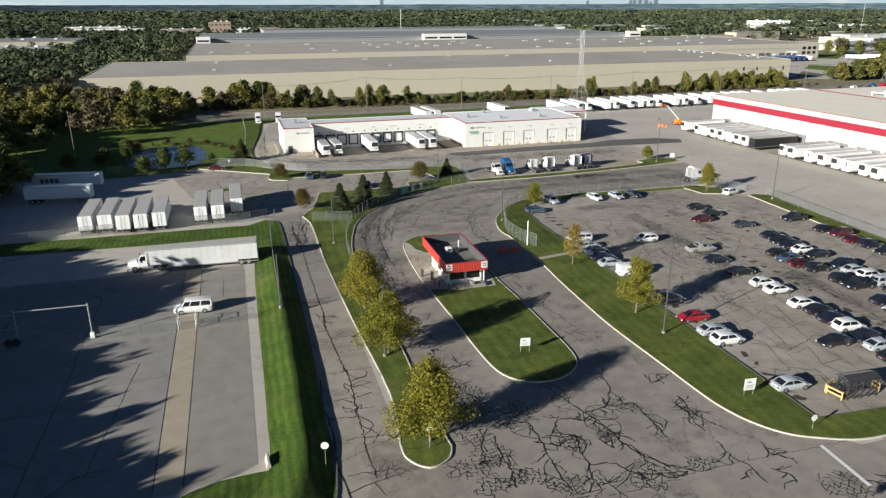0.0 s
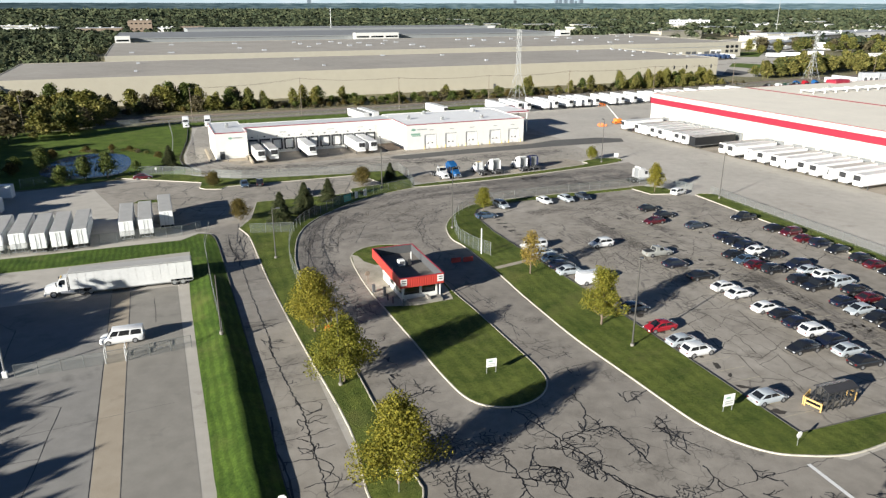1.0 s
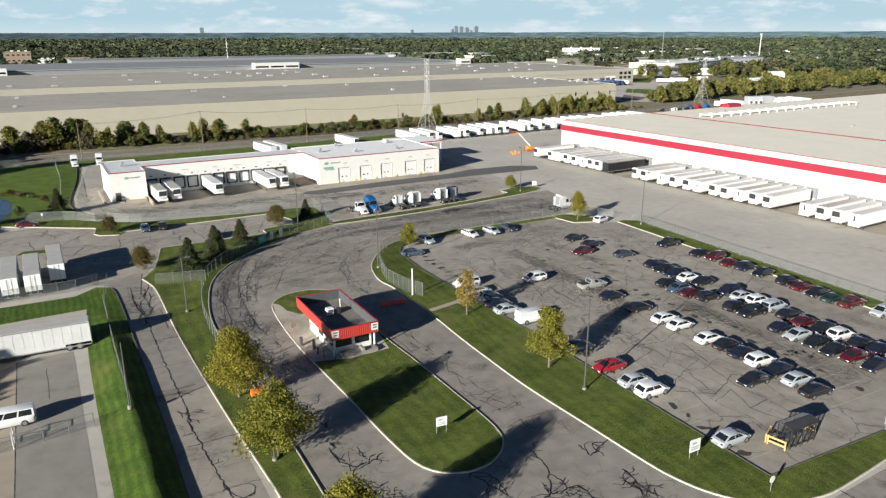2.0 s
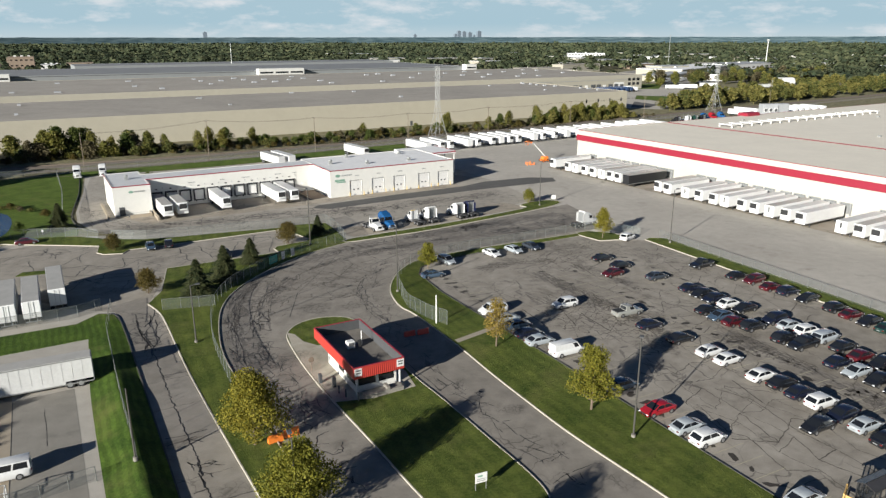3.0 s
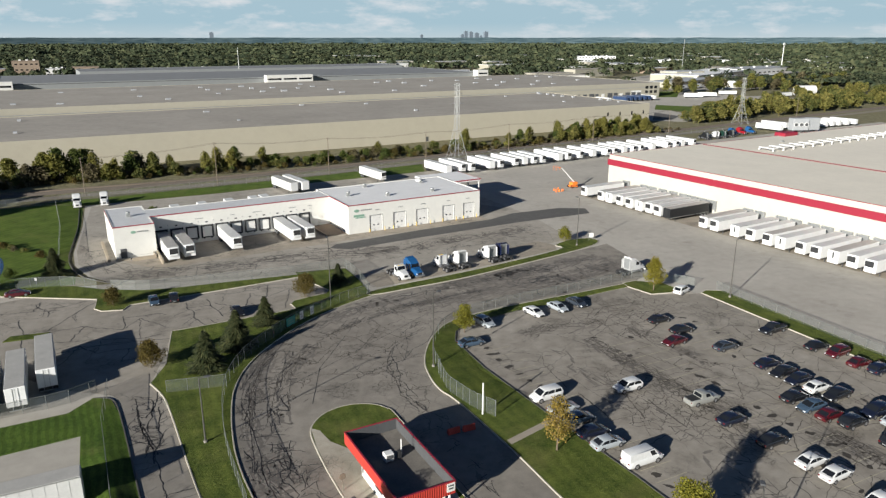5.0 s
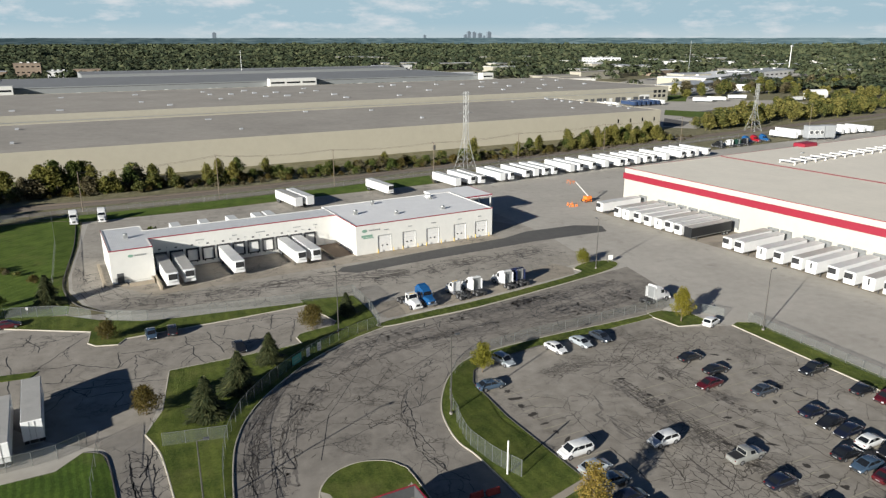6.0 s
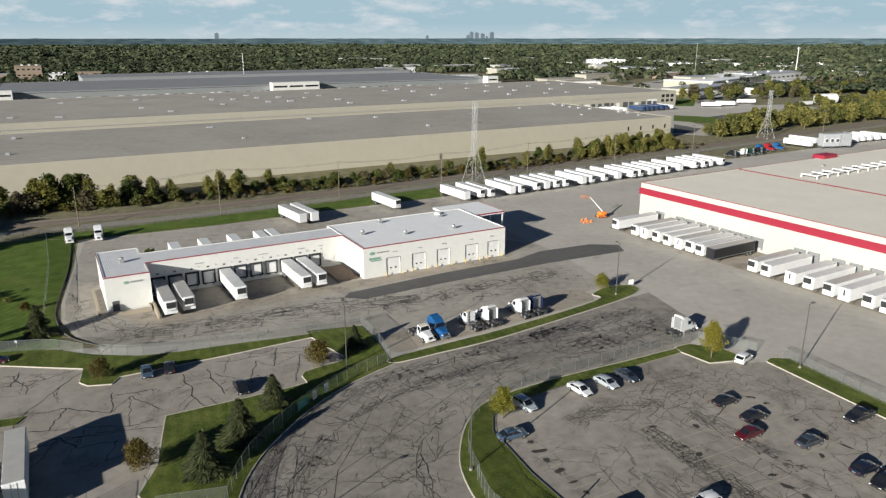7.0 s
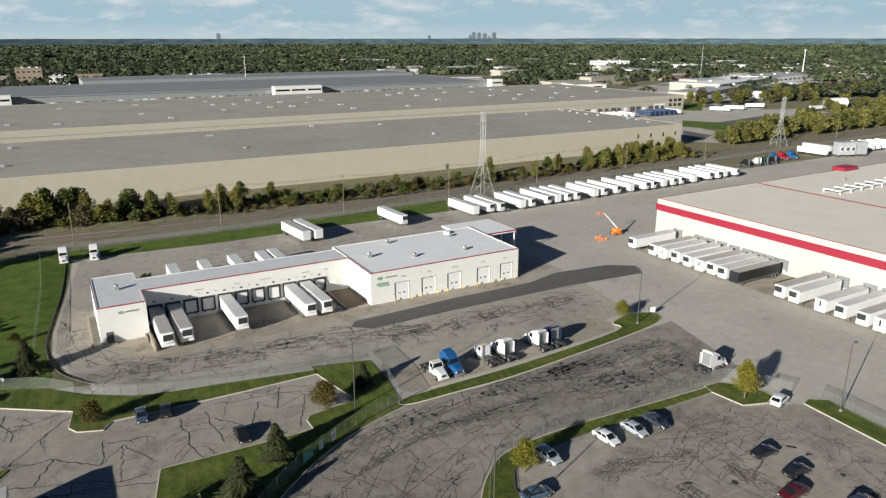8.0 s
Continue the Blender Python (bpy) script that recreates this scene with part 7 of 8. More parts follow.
    ring = [[(-0.45, -1.12, 0.9), (-0.45, 1.12, 0.9), (-2.0, 1.15, 0.9), (-2.0, -1.15, 0.9)], [(-0.5, -1.12, 2.0), (-0.5, 1.12, 2.0), (-2.0, 1.15, 2.0), (-2.0, -1.15, 2.0)], [(-0.95, -1.0, 2.95), (-0.95, 1.0, 2.95), (-2.0, 1.05, 3.05), (-2.0, -1.05, 3.05)]]
    part("cab", loft(ring), paint, t)
    part("windscreen", quad(inset((-0.5, -1.12, 2.0), (-0.5, 1.12, 2.0), (-0.95, 1.0, 2.95), (-0.95, -1.0, 2.95), 0.06, 0.12)), "glass", t)
    for s in (-1, 1):
        q = ((-0.75, s * 1.13, 2.05), (-1.75, s * 1.15, 2.05), (-1.75, s * 1.08, 2.85), (-1.0, s * 1.06, 2.8))
        part("side_window", quad(q if s > 0 else q[::-1]), "glass", t)
        part("mirror", boxes((-0.6, s * 1.4 - 0.1, 1.9, -0.45, s * 1.4 + 0.1, 2.6), bevel=0.03), "black", t)
        part("fuel_tank", bars(((-1.0, s * 0.95, 0.75), (-2.9, s * 0.95, 0.75), 0.32), seg=12), "alloy", t)
        part("headlight", boxes((1.15, s * 0.72 - 0.16, 0.95, 1.32, s * 0.72 + 0.16, 1.2), bevel=0.03), "headlamp", t)
        wheel(t, 0.1, s * 0.98, 0.52, 0.32, "alloy")
        for x in (-4.0, -5.25):
            wheel(t, x, s * 0.92, 0.52, 0.58, "alloy")
        part("fender", boxes((-0.55, s * 1.0 - 0.2, 1.06, 0.75, s * 1.0 + 0.2, 1.14), bevel=0.03), paint, t)
        if sleeper:
            part("cab_extender", boxes((-4.0, s * 1.16 - 0.03, 1.1, -3.4, s * 1.16 + 0.03, 3.4)), paint, t)
    if sleeper:
        part("sleeper", loft([[(x, -1.16, 0.95), (x, -1.16, z - 0.25), (x, -0.9, z), (x, 0.9, z), (x, 1.16, z - 0.25), (x, 1.16, 0.95)] for x, z in ((-2.0, 3.3), (-2.5, 3.75), (-3.4, 3.95))]), paint, t)
        if fairing:
            part("roof_fairing", loft([[(x, -w, 2.9), (x, -w, z - 0.1), (x, w, z - 0.1), (x, w, 2.9)] for x, w, z in ((-0.95, 0.9, 3.05), (-1.5, 1.0, 3.45), (-2.2, 1.05, 3.75))]), paint, t)
        part("sleeper_back", boxes((-3.43, -0.95, 1.1, -3.4, 0.95, 3.6)), "grey", t)
    else:
        part("roof_light_bar", boxes((-1.15, -0.6, 2.98, -1.05, 0.6, 3.06)), "yellow", t)
    part("bumper", boxes((1.2, -1.15, 0.4, 1.45, 1.15, 0.8), bevel=0.05), "white" if colour == "white" else "alloy", t)
    part("grille", boxes((1.33, -0.42, 0.85, 1.38, 0.42, 1.35)), "black", t)
    part("fifth_wheel", boxes((-5.1, -0.45, 1.0, -4.1, 0.45, 1.15), bevel=0.04), "black", t)
    for s in (-1, 1):
        part("exhaust_pipe", bars(((-3.55 if sleeper else -2.15, s * 0.85, 1.0), (-3.55 if sleeper else -2.15, s * 0.85, 3.6), 0.07)), "alloy", t)
    return t


def drive_in(x, y, deg, *a, **kw):
    key = ("tractor", a, tuple(sorted(kw.items())))
    if key in templates:
        return copy_thing(templates[key], at(x, y, 0.012, deg))
    templates[key] = tractor(*a, **kw)
    templates[key].matrix_basis = at(x, y, 0.012, deg)
    return templates[key]


drive_in(14.9, 190.6, -70, "white", False, label="white day-cab tractor parked beside a blue one")
drive_in(18.2, 191.7, -70, "truckblue", True, label="bright blue sleeper-cab tractor parked facing the road")
drive_in(24.6, 198.4, 110, "white", False, label="white day-cab tractor parked tail to the road")
drive_in(28.6, 199.9, 110, "white", True, label="white sleeper-cab tractor parked tail to the road")
drive_in(36.6, 202.6, 110, "white", True, label="white sleeper-cab tractor parked tail to the road")
drive_in(39.9, 203.9, 110, "darkblue", True, label="dark blue sleeper-cab tractor parked tail to the road")
drive_in(68.0, 184.6, 20, "white", True, label="white sleeper-cab tractor under way in the yard")
drive_in(-73.6, 280.6, -75, "white", True, label="white sleeper-cab tractor in the corner of the yard")
drive_in(-66.0, 282.0, -78, "white", True, label="white sleeper-cab tractor in the corner of the yard")
for i, (col, x) in enumerate((("black", 206.0), ("white", 213.5), ("green", 219.0), ("black", 225.0), ("truckblue", 231.5), ("red", 238), ("truckblue", 245))):
    drive_in(x, 317.5 + 0.305 * x, -72 + 180 * (i < 4), col, True, label=f"{'bright blue' if col == 'truckblue' else col} sleeper-cab tractor in the far row")
drive_in(-53.6, 117.2, 194, "white", False, label="white day-cab tractor coupled to a moving trailer")
haul(-51.2, 117.6, 194, L=18.2, low=True, nose="plain", roof="trailer_roof", side="trailer_side", ribs=True, label="long white drop-frame moving trailer on the lot")

# boom lift and the cones round it
lift = thing("boom_lift", "orange boom lift with its white arm raised", "lift", at(90.3, 276.3, 0.01, 195))
part("chassis", boxes((-1.4, -1.0, 0.35, 1.4, 1.0, 0.85), bevel=0.08), "orange", lift)
part("turret", boxes((-1.6, -0.9, 0.9, 0.9, 0.9, 2.0), bevel=0.15), "orange", lift)
for x in (-1.1, 1.1):
    for y in (-1.0, 1.0):
        wheel(lift, x, y, 0.48, 0.35, "orange")
part("boom", bars(((-0.6, 0, 1.9), (5.4, 0, 7.7), 0.26, 0.2)), "white", lift)
part("jib", bars(((5.4, 0, 7.7), (6.6, 0, 7.5), 0.14)), "orange", lift)
part("basket", m=at(-1.6, 0, -0.6), bm=bars(*[((8.2 + 1.6 * a, -0.8 + 1.6 * b, 7.5), (8.2 + 1.6 * a, -0.8 + 1.6 * b, 8.7), 0.05) for a in (0, 1) for b in (0, 1)], ((8.2, -0.8, 8.7), (9.8, -0.8, 8.7), 0.05), ((8.2, 0.8, 8.7), (9.8, 0.8, 8.7), 0.05), ((8.2, -0.8, 7.5), (9.8, 0.8, 7.5), 0.1), ((9.8, -0.8, 8.7), (9.8, 0.8, 8.7), 0.05)), material="orange", parent=lift)
cone = None
for i in range(9):
    x, y = 81.6 + 0.75 * (i % 5) + 0.2 * (i % 2), 270.0 + 1.4 * (i // 5) + 0.25 * i
    if cone is None:
        cone = thing("traffic_cone", "orange traffic cone near the boom lift", "cone", at(x, y, 0.01), "cones by the lift")
        part("base", boxes((-0.25, -0.25, 0, 0.25, 0.25, 0.05)), "orange", cone)
        part("body", bars(((0, 0, 0.05), (0, 0, 1.0), 0.2, 0.04), seg=10), "orange", cone)
    else:
        copy_thing(cone, at(x, y, 0.01))
# orange water barriers on the exit lane and a barrel beside the trees
for x, y, d in ((11.2, 126.9, 15), (13.4, 127.2, 12)):
    b = thing("barrier", "low red-orange plastic road barrier", "barrier", at(x, y, 0.01, d))
    part("body", loft([[(xx, -0.3, 0), (xx, -0.08, 0.8), (xx, 0.08, 0.8), (xx, 0.3, 0)] for xx in (-0.9, 0.9)]), "redorange", b)
for x, y, d in ((-7.6, 101.4, 20), (-9.4, 100.4, 24)):
    b = thing("barrier", "bright orange plastic road barrier beside the tree strip", "barrier", at(x, y, 0.01, d))
    part("body", loft([[(xx, -0.3, 0), (xx, -0.08, 1.0), (xx, 0.08, 1.0), (xx, 0.3, 0)] for xx in (-0.9, 0.9)]), "orange", b)


# ---- poles, signs, shelter ----
def lamp_pole(x, y, h, deg, label="tall dark parking-lot light pole with one head", head=True):
    p = thing("street_lamp", label, "lamp", at(x, y, 0.0, deg))
    part("footing", bars(((0, 0, 0), (0, 0, 0.45), 0.26), seg=12), "slab", p)
    part("pole", bars(((0, 0, 0.45), (0, 0, h), 0.12, 0.07), seg=8), "pole", p)
    if not head:
        return p
    a = part("arm", bars(((0, 0, h - 0.1), (0.9, 0, h + 0.05), 0.05)), "pole", p)
    part("lamp_head", boxes((0.7, -0.22, h - 0.02, 1.4, 0.22, h + 0.16), bevel=0.03), "darkgrey", a)
    return p


for x, y, h, d in ((31.3, 91.9, 12.3, 60), (78.4, 164.8, 12.4, 20), (62.7, 207.0, 12.5, 100), (-21.2, 131.6, 9.4, 10), (12.6, 146.9, 12.8, 20), (-1.5, 182.2, 12.7, 100), (-7.4, 85.0, 9.5, 100), (92.0, 106.0, 12.3, 100)):
    lamp_pole(x, y, h, d)
lamp_pole(-24.0, 98.0, 8.6, 190, "plain slender pole standing on the grass bank", False).location.z = 1.28


def utility_pole(x, y, h, deg, arms=1, mat="wood", label="weathered wooden utility pole with a cross-arm"):
    p = thing("utility_pole", label, "pole", at(x, y, 0, deg))
    part("shaft", bars(((0, 0, 0), (0, 0, h), 0.16, 0.1), seg=8), mat, p)
    for i in range(arms):
        z = h - 0.5 - 1.4 * i
        arm = part("cross_arm", boxes((-1.3, -0.06, z - 0.07, 1.3, 0.06, z + 0.07)), mat, p)
        for k in (-1.1, -0.5, 0.5, 1.1):
            part("insulator", bars(((k, 0, z + 0.07), (k, 0, z + 0.25), 0.04), seg=6), "grey", arm)
    return p


UP = [(-126, 268.8, 14, 2), (-109.9, 208.4, 15, 1), (-108.8, 178.5, 10, 1), (-75.8, 299.4, 13, 1), (-33.6, 308.3, 15.5, 1), (7.4, 323.2, 14, 1), (49.9, 341.1, 13, 1), (93.4, 361.2, 13, 1), (146.2, 384.2, 13, 1), (200.5, 404.1, 13, 1),
      (262, 430, 14, 1), (320, 452, 14, 1)]
for x, y, h, a in UP:
    utility_pole(x, y, h, 108, a)
wires = []
for (x0, y0, h0, _), (x1, y1, h1, _) in zip(UP[3:], UP[4:]):
    for o in (-1.1, 1.1):
        n = 10
        pts = [Vector((x0 + (x1 - x0) * i / n + 0.3 * o, y0 + (y1 - y0) * i / n - 0.9 * o, h0 - 0.3 + (h1 - h0) * i / n - 4 * 0.9 * (i / n) * (1 - i / n))) for i in range(n + 1)]
        wires += [(tuple(a), tuple(b), 0.025) for a, b in zip(pts, pts[1:])]
tagged(part("overhead_wire", bars(*wires, seg=4), "black"), "thin sagging overhead wires along the railway", "wire", kind="stuff")


def pylon(x, y, h, deg):
    """A lattice transmission tower: four legs that lean together, braced, with three arms."""
    p = thing("transmission_tower", "grey steel lattice transmission tower beside the railway", "tower", at(x, y, 0, deg))
    half = lambda z: 0.7 + 2.9 * max(0.0, 1 - z / (0.48 * h)) ** 1.2
    lv = [h * f for f in (0, 0.16, 0.3, 0.43, 0.55, 0.66, 0.76, 0.85, 0.93, 1.0)]
    for sx, sy in ((-1, -1), (1, -1), (1, 1), (-1, 1)):
        for a, b in zip(lv, lv[1:]):
            part("leg", bars(((sx * half(a), sy * half(a), a), (sx * half(b), sy * half(b), b), 0.1), seg=4), "pylon", p)
    for a, b in zip(lv, lv[1:]):
        rows = []
        for (ax, ay), (bx, by) in (((-1, -1), (1, -1)), ((1, -1), (1, 1)), ((1, 1), (-1, 1)), ((-1, 1), (-1, -1))):
            rows += [((ax * half(a), ay * half(a), a), (bx * half(b), by * half(b), b), 0.035), ((bx * half(a), by * half(a), a), (ax * half(b), ay * half(b), b), 0.035), ((ax * half(b), ay * half(b), b), (bx * half(b), by * half(b), b), 0.03)]
        for r in rows:
            part("brace", bars(r, seg=3), "pylon", p)
    for f, w in ((0.74, 3.6), (0.86, 3.0), (0.97, 2.4)):
        part("arm", bars(((-w, 0, h * f), (w, 0, h * f), 0.08), ((-w, 0, h * f), (0, 0, h * f + 1.0), 0.05), ((w, 0, h * f), (0, 0, h * f + 1.0), 0.05), seg=4), "pylon", p)


pylon(63.5, 341.0, 33, 20)
pylon(266, 434, 28, 20)


def board(x, y, z, deg, w, h, legs, label, bars_=2, name="sign"):
    s = thing(name, label, "sign", at(x, y, 0.1, deg))
    part("panel", boxes((-w / 2, -0.03, z, w / 2, 0.03, z + h), bevel=0.01), "white", s)
    for X in legs:
        part("post", bars(((X, 0.05, 0), (X, 0.05, z + h * 0.6), 0.045), seg=6), "steel", s)
    if bars_:
        part("mark", boxes((-w * 0.3, -0.045, z + h * 0.62, w * 0.1, -0.03, z + h * 0.78)), "green", s)
        for i in range(bars_):
            part("text_bar", boxes((-w * 0.38, -0.045, z + h * (0.18 + 0.18 * i), w * 0.35, -0.03, z + h * (0.25 + 0.18 * i))), "grey", s)
    return s


board(11.2, 86.2, 0.9, 10, 1.35, 1.15, (-0.6, 0.6), "white notice board on two posts on the grass island")
board(36.5, 75.2, 0.7, 14, 1.5, 1.5, (-0.6, 0.6), "white notice board on the parking verge")
board(68.4, 211.2, 0.6, 0, 1.5, 1.2, (-0.5, 0.5), "small white board on the tractor island", 0)
board(64.6, 180.8, 1.2, 30, 0.5, 0.9, (0,), "narrow white sign beside the fence", 0).location.z = 0.0
board(-63, 204.5, 0.8, 0, 0.5, 0.6, (0,), "small white sign on the meadow fence", 0)
for x, y, z, d, lab in ((40.6, 68.1, 1.0, 20, "round-cornered white road sign at the verge corner"), (-11.3, 61.2, 2.2, 10, "back of a road sign beside the side drive"), (-1.0, 64.4, 2.0, 5, "diamond road sign at the tip of the tree strip")):
    s = thing("road_sign", lab, "sign", at(x, y, 0.1, d))
    bm = bmesh.new()
    bmesh.ops.create_cone(bm, cap_ends=True, segments=8 if z != 2.0 else 4, radius1=0.42, radius2=0.42, depth=0.03, matrix=Matrix.Translation((0, 0, z + 0.4)) @ Matrix.Rotation(radians(90), 4, "X") @ Matrix.Rotation(radians(22.5 if z != 2.0 else 0), 4, "Z"))
    part("plate", bm, "white", s)
    part("post", bars(((0, 0.05, 0), (0, 0.05, z + 0.6), 0.04), seg=6), "steel", s)

shelter = thing("bus_shelter", "black-framed glass bus shelter with a glossy dark gabled roof", "shelter", at(47.6, 74.2, 0.012, 14.5))
M["shelter_roof"] = plain("smoked_roof", (0.045, 0.043, 0.042), 0.22, 0, 0.15, 1.0, 0.8)
M["tan_rail"] = plain("tan_yellow_rail", (0.56, 0.36, 0.13), 0.6, 0, 0.15)
part("roof", loft([[(x, -0.2, 2.38), (x, -0.2, 2.45), (x, 0.85, 2.78), (x, 1.9, 2.45), (x, 1.9, 2.38), (x, 0.85, 2.70)] for x in (-0.25, 4.25)]), "shelter_roof", shelter)
part("ridge_bar", boxes((-0.27, 0.80, 2.77, 4.27, 0.90, 2.83)), "black", shelter)
for y in (-0.22, 1.86):
    part("eaves_bar", boxes((-0.27, y, 2.34, 4.27, y + 0.08, 2.47)), "black", shelter)
M["clear"] = lattice("tinted_pane", (0.05, 0.055, 0.06), 0.86)
for x in (0, 1.0, 2.0, 3.0, 4.0):
    for y in (0.0, 1.7):
        part("post", boxes((x - 0.05, y - 0.05, 0, x + 0.05, y + 0.05, 2.40)), "black", shelter)
for y in (0.0, 1.7):
    for z in (0.22, 1.15):
        part("rail", boxes((0.05, y - 0.03, z, 3.95, y + 0.03, z + 0.06)), "black", shelter)
for x in (0, 1.0, 2.0, 3.0):
    part("pane", boxes((x + 0.05, 1.69, 0.28, x + 0.95, 1.71, 2.3)), "clear", shelter)
    if x not in (1.0,):
        part("pane", boxes((x + 0.05, -0.01, 0.28, x + 0.95, 0.01, 2.3)), "clear", shelter)
for x in (0, 4.0):
    part("pane", boxes((x - 0.01, 0.1, 0.25, x + 0.01, 1.6, 2.3)), "clear", shelter)
part("bench", boxes((0.5, 1.2, 0.42, 3.5, 1.6, 0.48), (0.7, 1.3, 0, 0.8, 1.5, 0.42), (3.2, 1.3, 0, 3.3, 1.5, 0.42)), "darkgrey", shelter)
for x, y, d, w in ((46.9, 74.1, 118, 1.9), (46.0, 76.1, 40, 1.9), (52.5, 76.2, 104, 1.2)):
    r = thing("guard_rail", "tan-yellow guard rail beside the bus shelter", "rail", at(x, y, 0.012, d))
    for a in (0, w):
        part("post", bars(((a, 0, 0), (a, 0, 1.1), 0.09)), "tan_rail", r)
    for z in (0.45, 1.0):
        part("rail", boxes((-0.1, -0.06, z - 0.14, w + 0.1, 0.06, z + 0.08), bevel=0.02), "tan_rail", r)
jb = thing("concrete_barrier", "short white concrete barrier at the verge", "barrier", at(-17.3, 62.0, 0.01, 109))
part("body", loft([[(x, -0.28, 0), (x, -0.1, 0.7), (x, 0.1, 0.7), (x, 0.28, 0)] for x in (-1.0, 1.0)]), "kerb", jb)
cab = thing("meter_cabinet", "low white utility box on the kerb end", "cabinet", at(61.9, 74.0, 0.02, 20))
part("body", boxes((-0.32, -0.26, 0, 0.32, 0.26, 0.75), bevel=0.05), "white", cab)
part("lid", boxes((-0.35, -0.29, 0.75, 0.35, 0.29, 0.81)), "grey", cab)
cab = thing("post_cabinet", "slim grey post-mounted cabinet on the kerb end", "cabinet", at(61.2, 75.2, 0.02, 20))
part("body", boxes((-0.25, -0.18, 0.7, 0.25, 0.18, 1.7), bevel=0.04), "grey", cab)
part("post", bars(((0, 0, 0), (0, 0, 0.72), 0.06), seg=6), "steel", cab)


# ---- trees along the railway, by the pond, in the woods ----
kinds = [broadleaf(9.0, 7.0, "leaf_green", 2300, 0.27, 31, lab="green roadside tree in the belt by the railway", low=0.08),
         broadleaf(10.0, 6.5, "leaf_yellow", 2100, 0.27, 32, lab="yellowing tree in the belt by the railway", low=0.1),
         broadleaf(5.0, 6.5, "leaf_green", 1900, 0.24, 33, name="shrub", lab="dense green shrub beside the railway", low=0.0),
         broadleaf(4.2, 5.5, "leaf_rust", 1600, 0.24, 34, name="shrub", lab="brownish shrub beside the railway", low=0.0),
         broadleaf(13.0, 9.0, "leaf_green", 2600, 0.36, 35, lab="tall green tree at the edge of the wood", low=0.1),
         broadleaf(12.0, 8.0, "leaf_yellow", 2400, 0.36, 36, lab="tall yellow-green tree at the edge of the wood", low=0.1)]
used = set()
rq_ = random.Random(57)


def plant(i, x, y, s=1.0):
    rz = rt.uniform(0, 360)
    if i not in used:
        used.add(i)
        return put(kinds[i], x, y, 0, rz, s)
    return again(kinds[i], x, y, 0, rz, s)


rt = random.Random(77)


def wood(label, rows, share=4, leaf="leaf_green"):
    """Many trees too far off to tell apart: trunks and thinned crowns joined into one mesh."""
    rng = np.random.default_rng(len(rows))
    V, F, base = [], [], 0
    for k, x, y, s in rows:
        fat = rng.uniform(0.85, 1.5)
        src = [c for c in kinds[k].children if c.name.startswith("crown")][0].data
        co = np.empty(len(src.vertices) * 3, dtype=np.float32)
        src.vertices.foreach_get("co", co)
        co = co.reshape(-1, 4, 3)
        co = co[rng.random(len(co)) < 1.0 / share]
        mid = co.mean(1, keepdims=True)
        co = (mid + (co - mid) * math.sqrt(share) * 0.95).reshape(-1, 3) * np.array([s * fat, s * fat, s * rng.uniform(0.7, 1.1)])
        a = rng.uniform(0, 6.28)
        c, d = math.cos(a), math.sin(a)
        h = float(co[:, 2].max()) * 0.5
        r = 0.22 * s
        trunk = [(r, 0, -0.1), (-r * 0.5, r * 0.87, -0.1), (0, 0, h), (0, 0, h + 0.1), (-r * 0.5, r * 0.87, -0.1), (-r * 0.5, -r * 0.87, -0.1), (0, 0, h), (0, 0, h + 0.1), (-r * 0.5, -r * 0.87, -0.1), (r, 0, -0.1), (0, 0, h), (0, 0, h + 0.1)]
        co = np.concatenate([co, np.array(trunk, dtype=np.float32)])
        V.append(np.stack([c * co[:, 0] - d * co[:, 1] + x, d * co[:, 0] + c * co[:, 1] + y, co[:, 2]], 1))
        F.append(base + np.arange(len(co)).reshape(-1, 4))
        base += len(co)
    V, F = np.concatenate(V), np.concatenate(F)
    me = bpy.data.meshes.new("woodland")
    me.vertices.add(len(V))
    me.vertices.foreach_set("co", V.astype(np.float32).ravel())
    me.loops.add(F.size)
    me.loops.foreach_set("vertex_index", F.astype(np.int32).ravel())
    me.polygons.add(len(F))
    me.polygons.foreach_set("loop_start", np.arange(0, F.size, 4, dtype=np.int32))
    me.update(calc_edges=True)
    me.materials.append(M[leaf])
    return tagged(new("woodland", me), label, "trees", kind="stuff")


M["leaf_wood"] = leaves("leaf_wood", [(0.0, (0.034, 0.048, 0.015)), (0.5, (0.088, 0.105, 0.030)), (0.8, (0.145, 0.150, 0.042)), (1.0, (0.215, 0.195, 0.060))])


def belt(x):
    """Where the belt of shrubs runs between the rails and the long warehouse."""
    return 348.5 + 0.262 * x + 0.00035 * x * x


for i in range(120):
    x = -168 + 2.5 * i + rt.uniform(-1.2, 1.2)
    if x > 130:
        break
    left = x < -35
    if rt.random() > (0.62 if left else 0.75 if x < 40 else 0.35):
        continue
    k = rt.choice((0, 1, 1, 2, 3, 3, 4, 5, 1)) if left else rt.choice((2, 2, 3, 2, 3, 1))
    plant(k, x, belt(x) + rt.uniform(-5, 6), rt.uniform(0.7, 1.05) if left else rt.uniform(0.6, 1.0))
for i in range(60):
    x = -190 + 5.2 * i + rt.uniform(-2, 2)
    plant(rt.choice((2, 3, 3)), x, belt(x) - 6.5 + rt.uniform(-2, 3), rt.uniform(0.28, 0.6))
for i in range(18):
    x = 128 + 3.6 * i
    plant(rt.choice((0, 1, 1, 2)), x + rt.uniform(-2, 2), 392 + 0.30 * (x - 128) + rt.uniform(-4, 4), rt.uniform(0.75, 1.1))
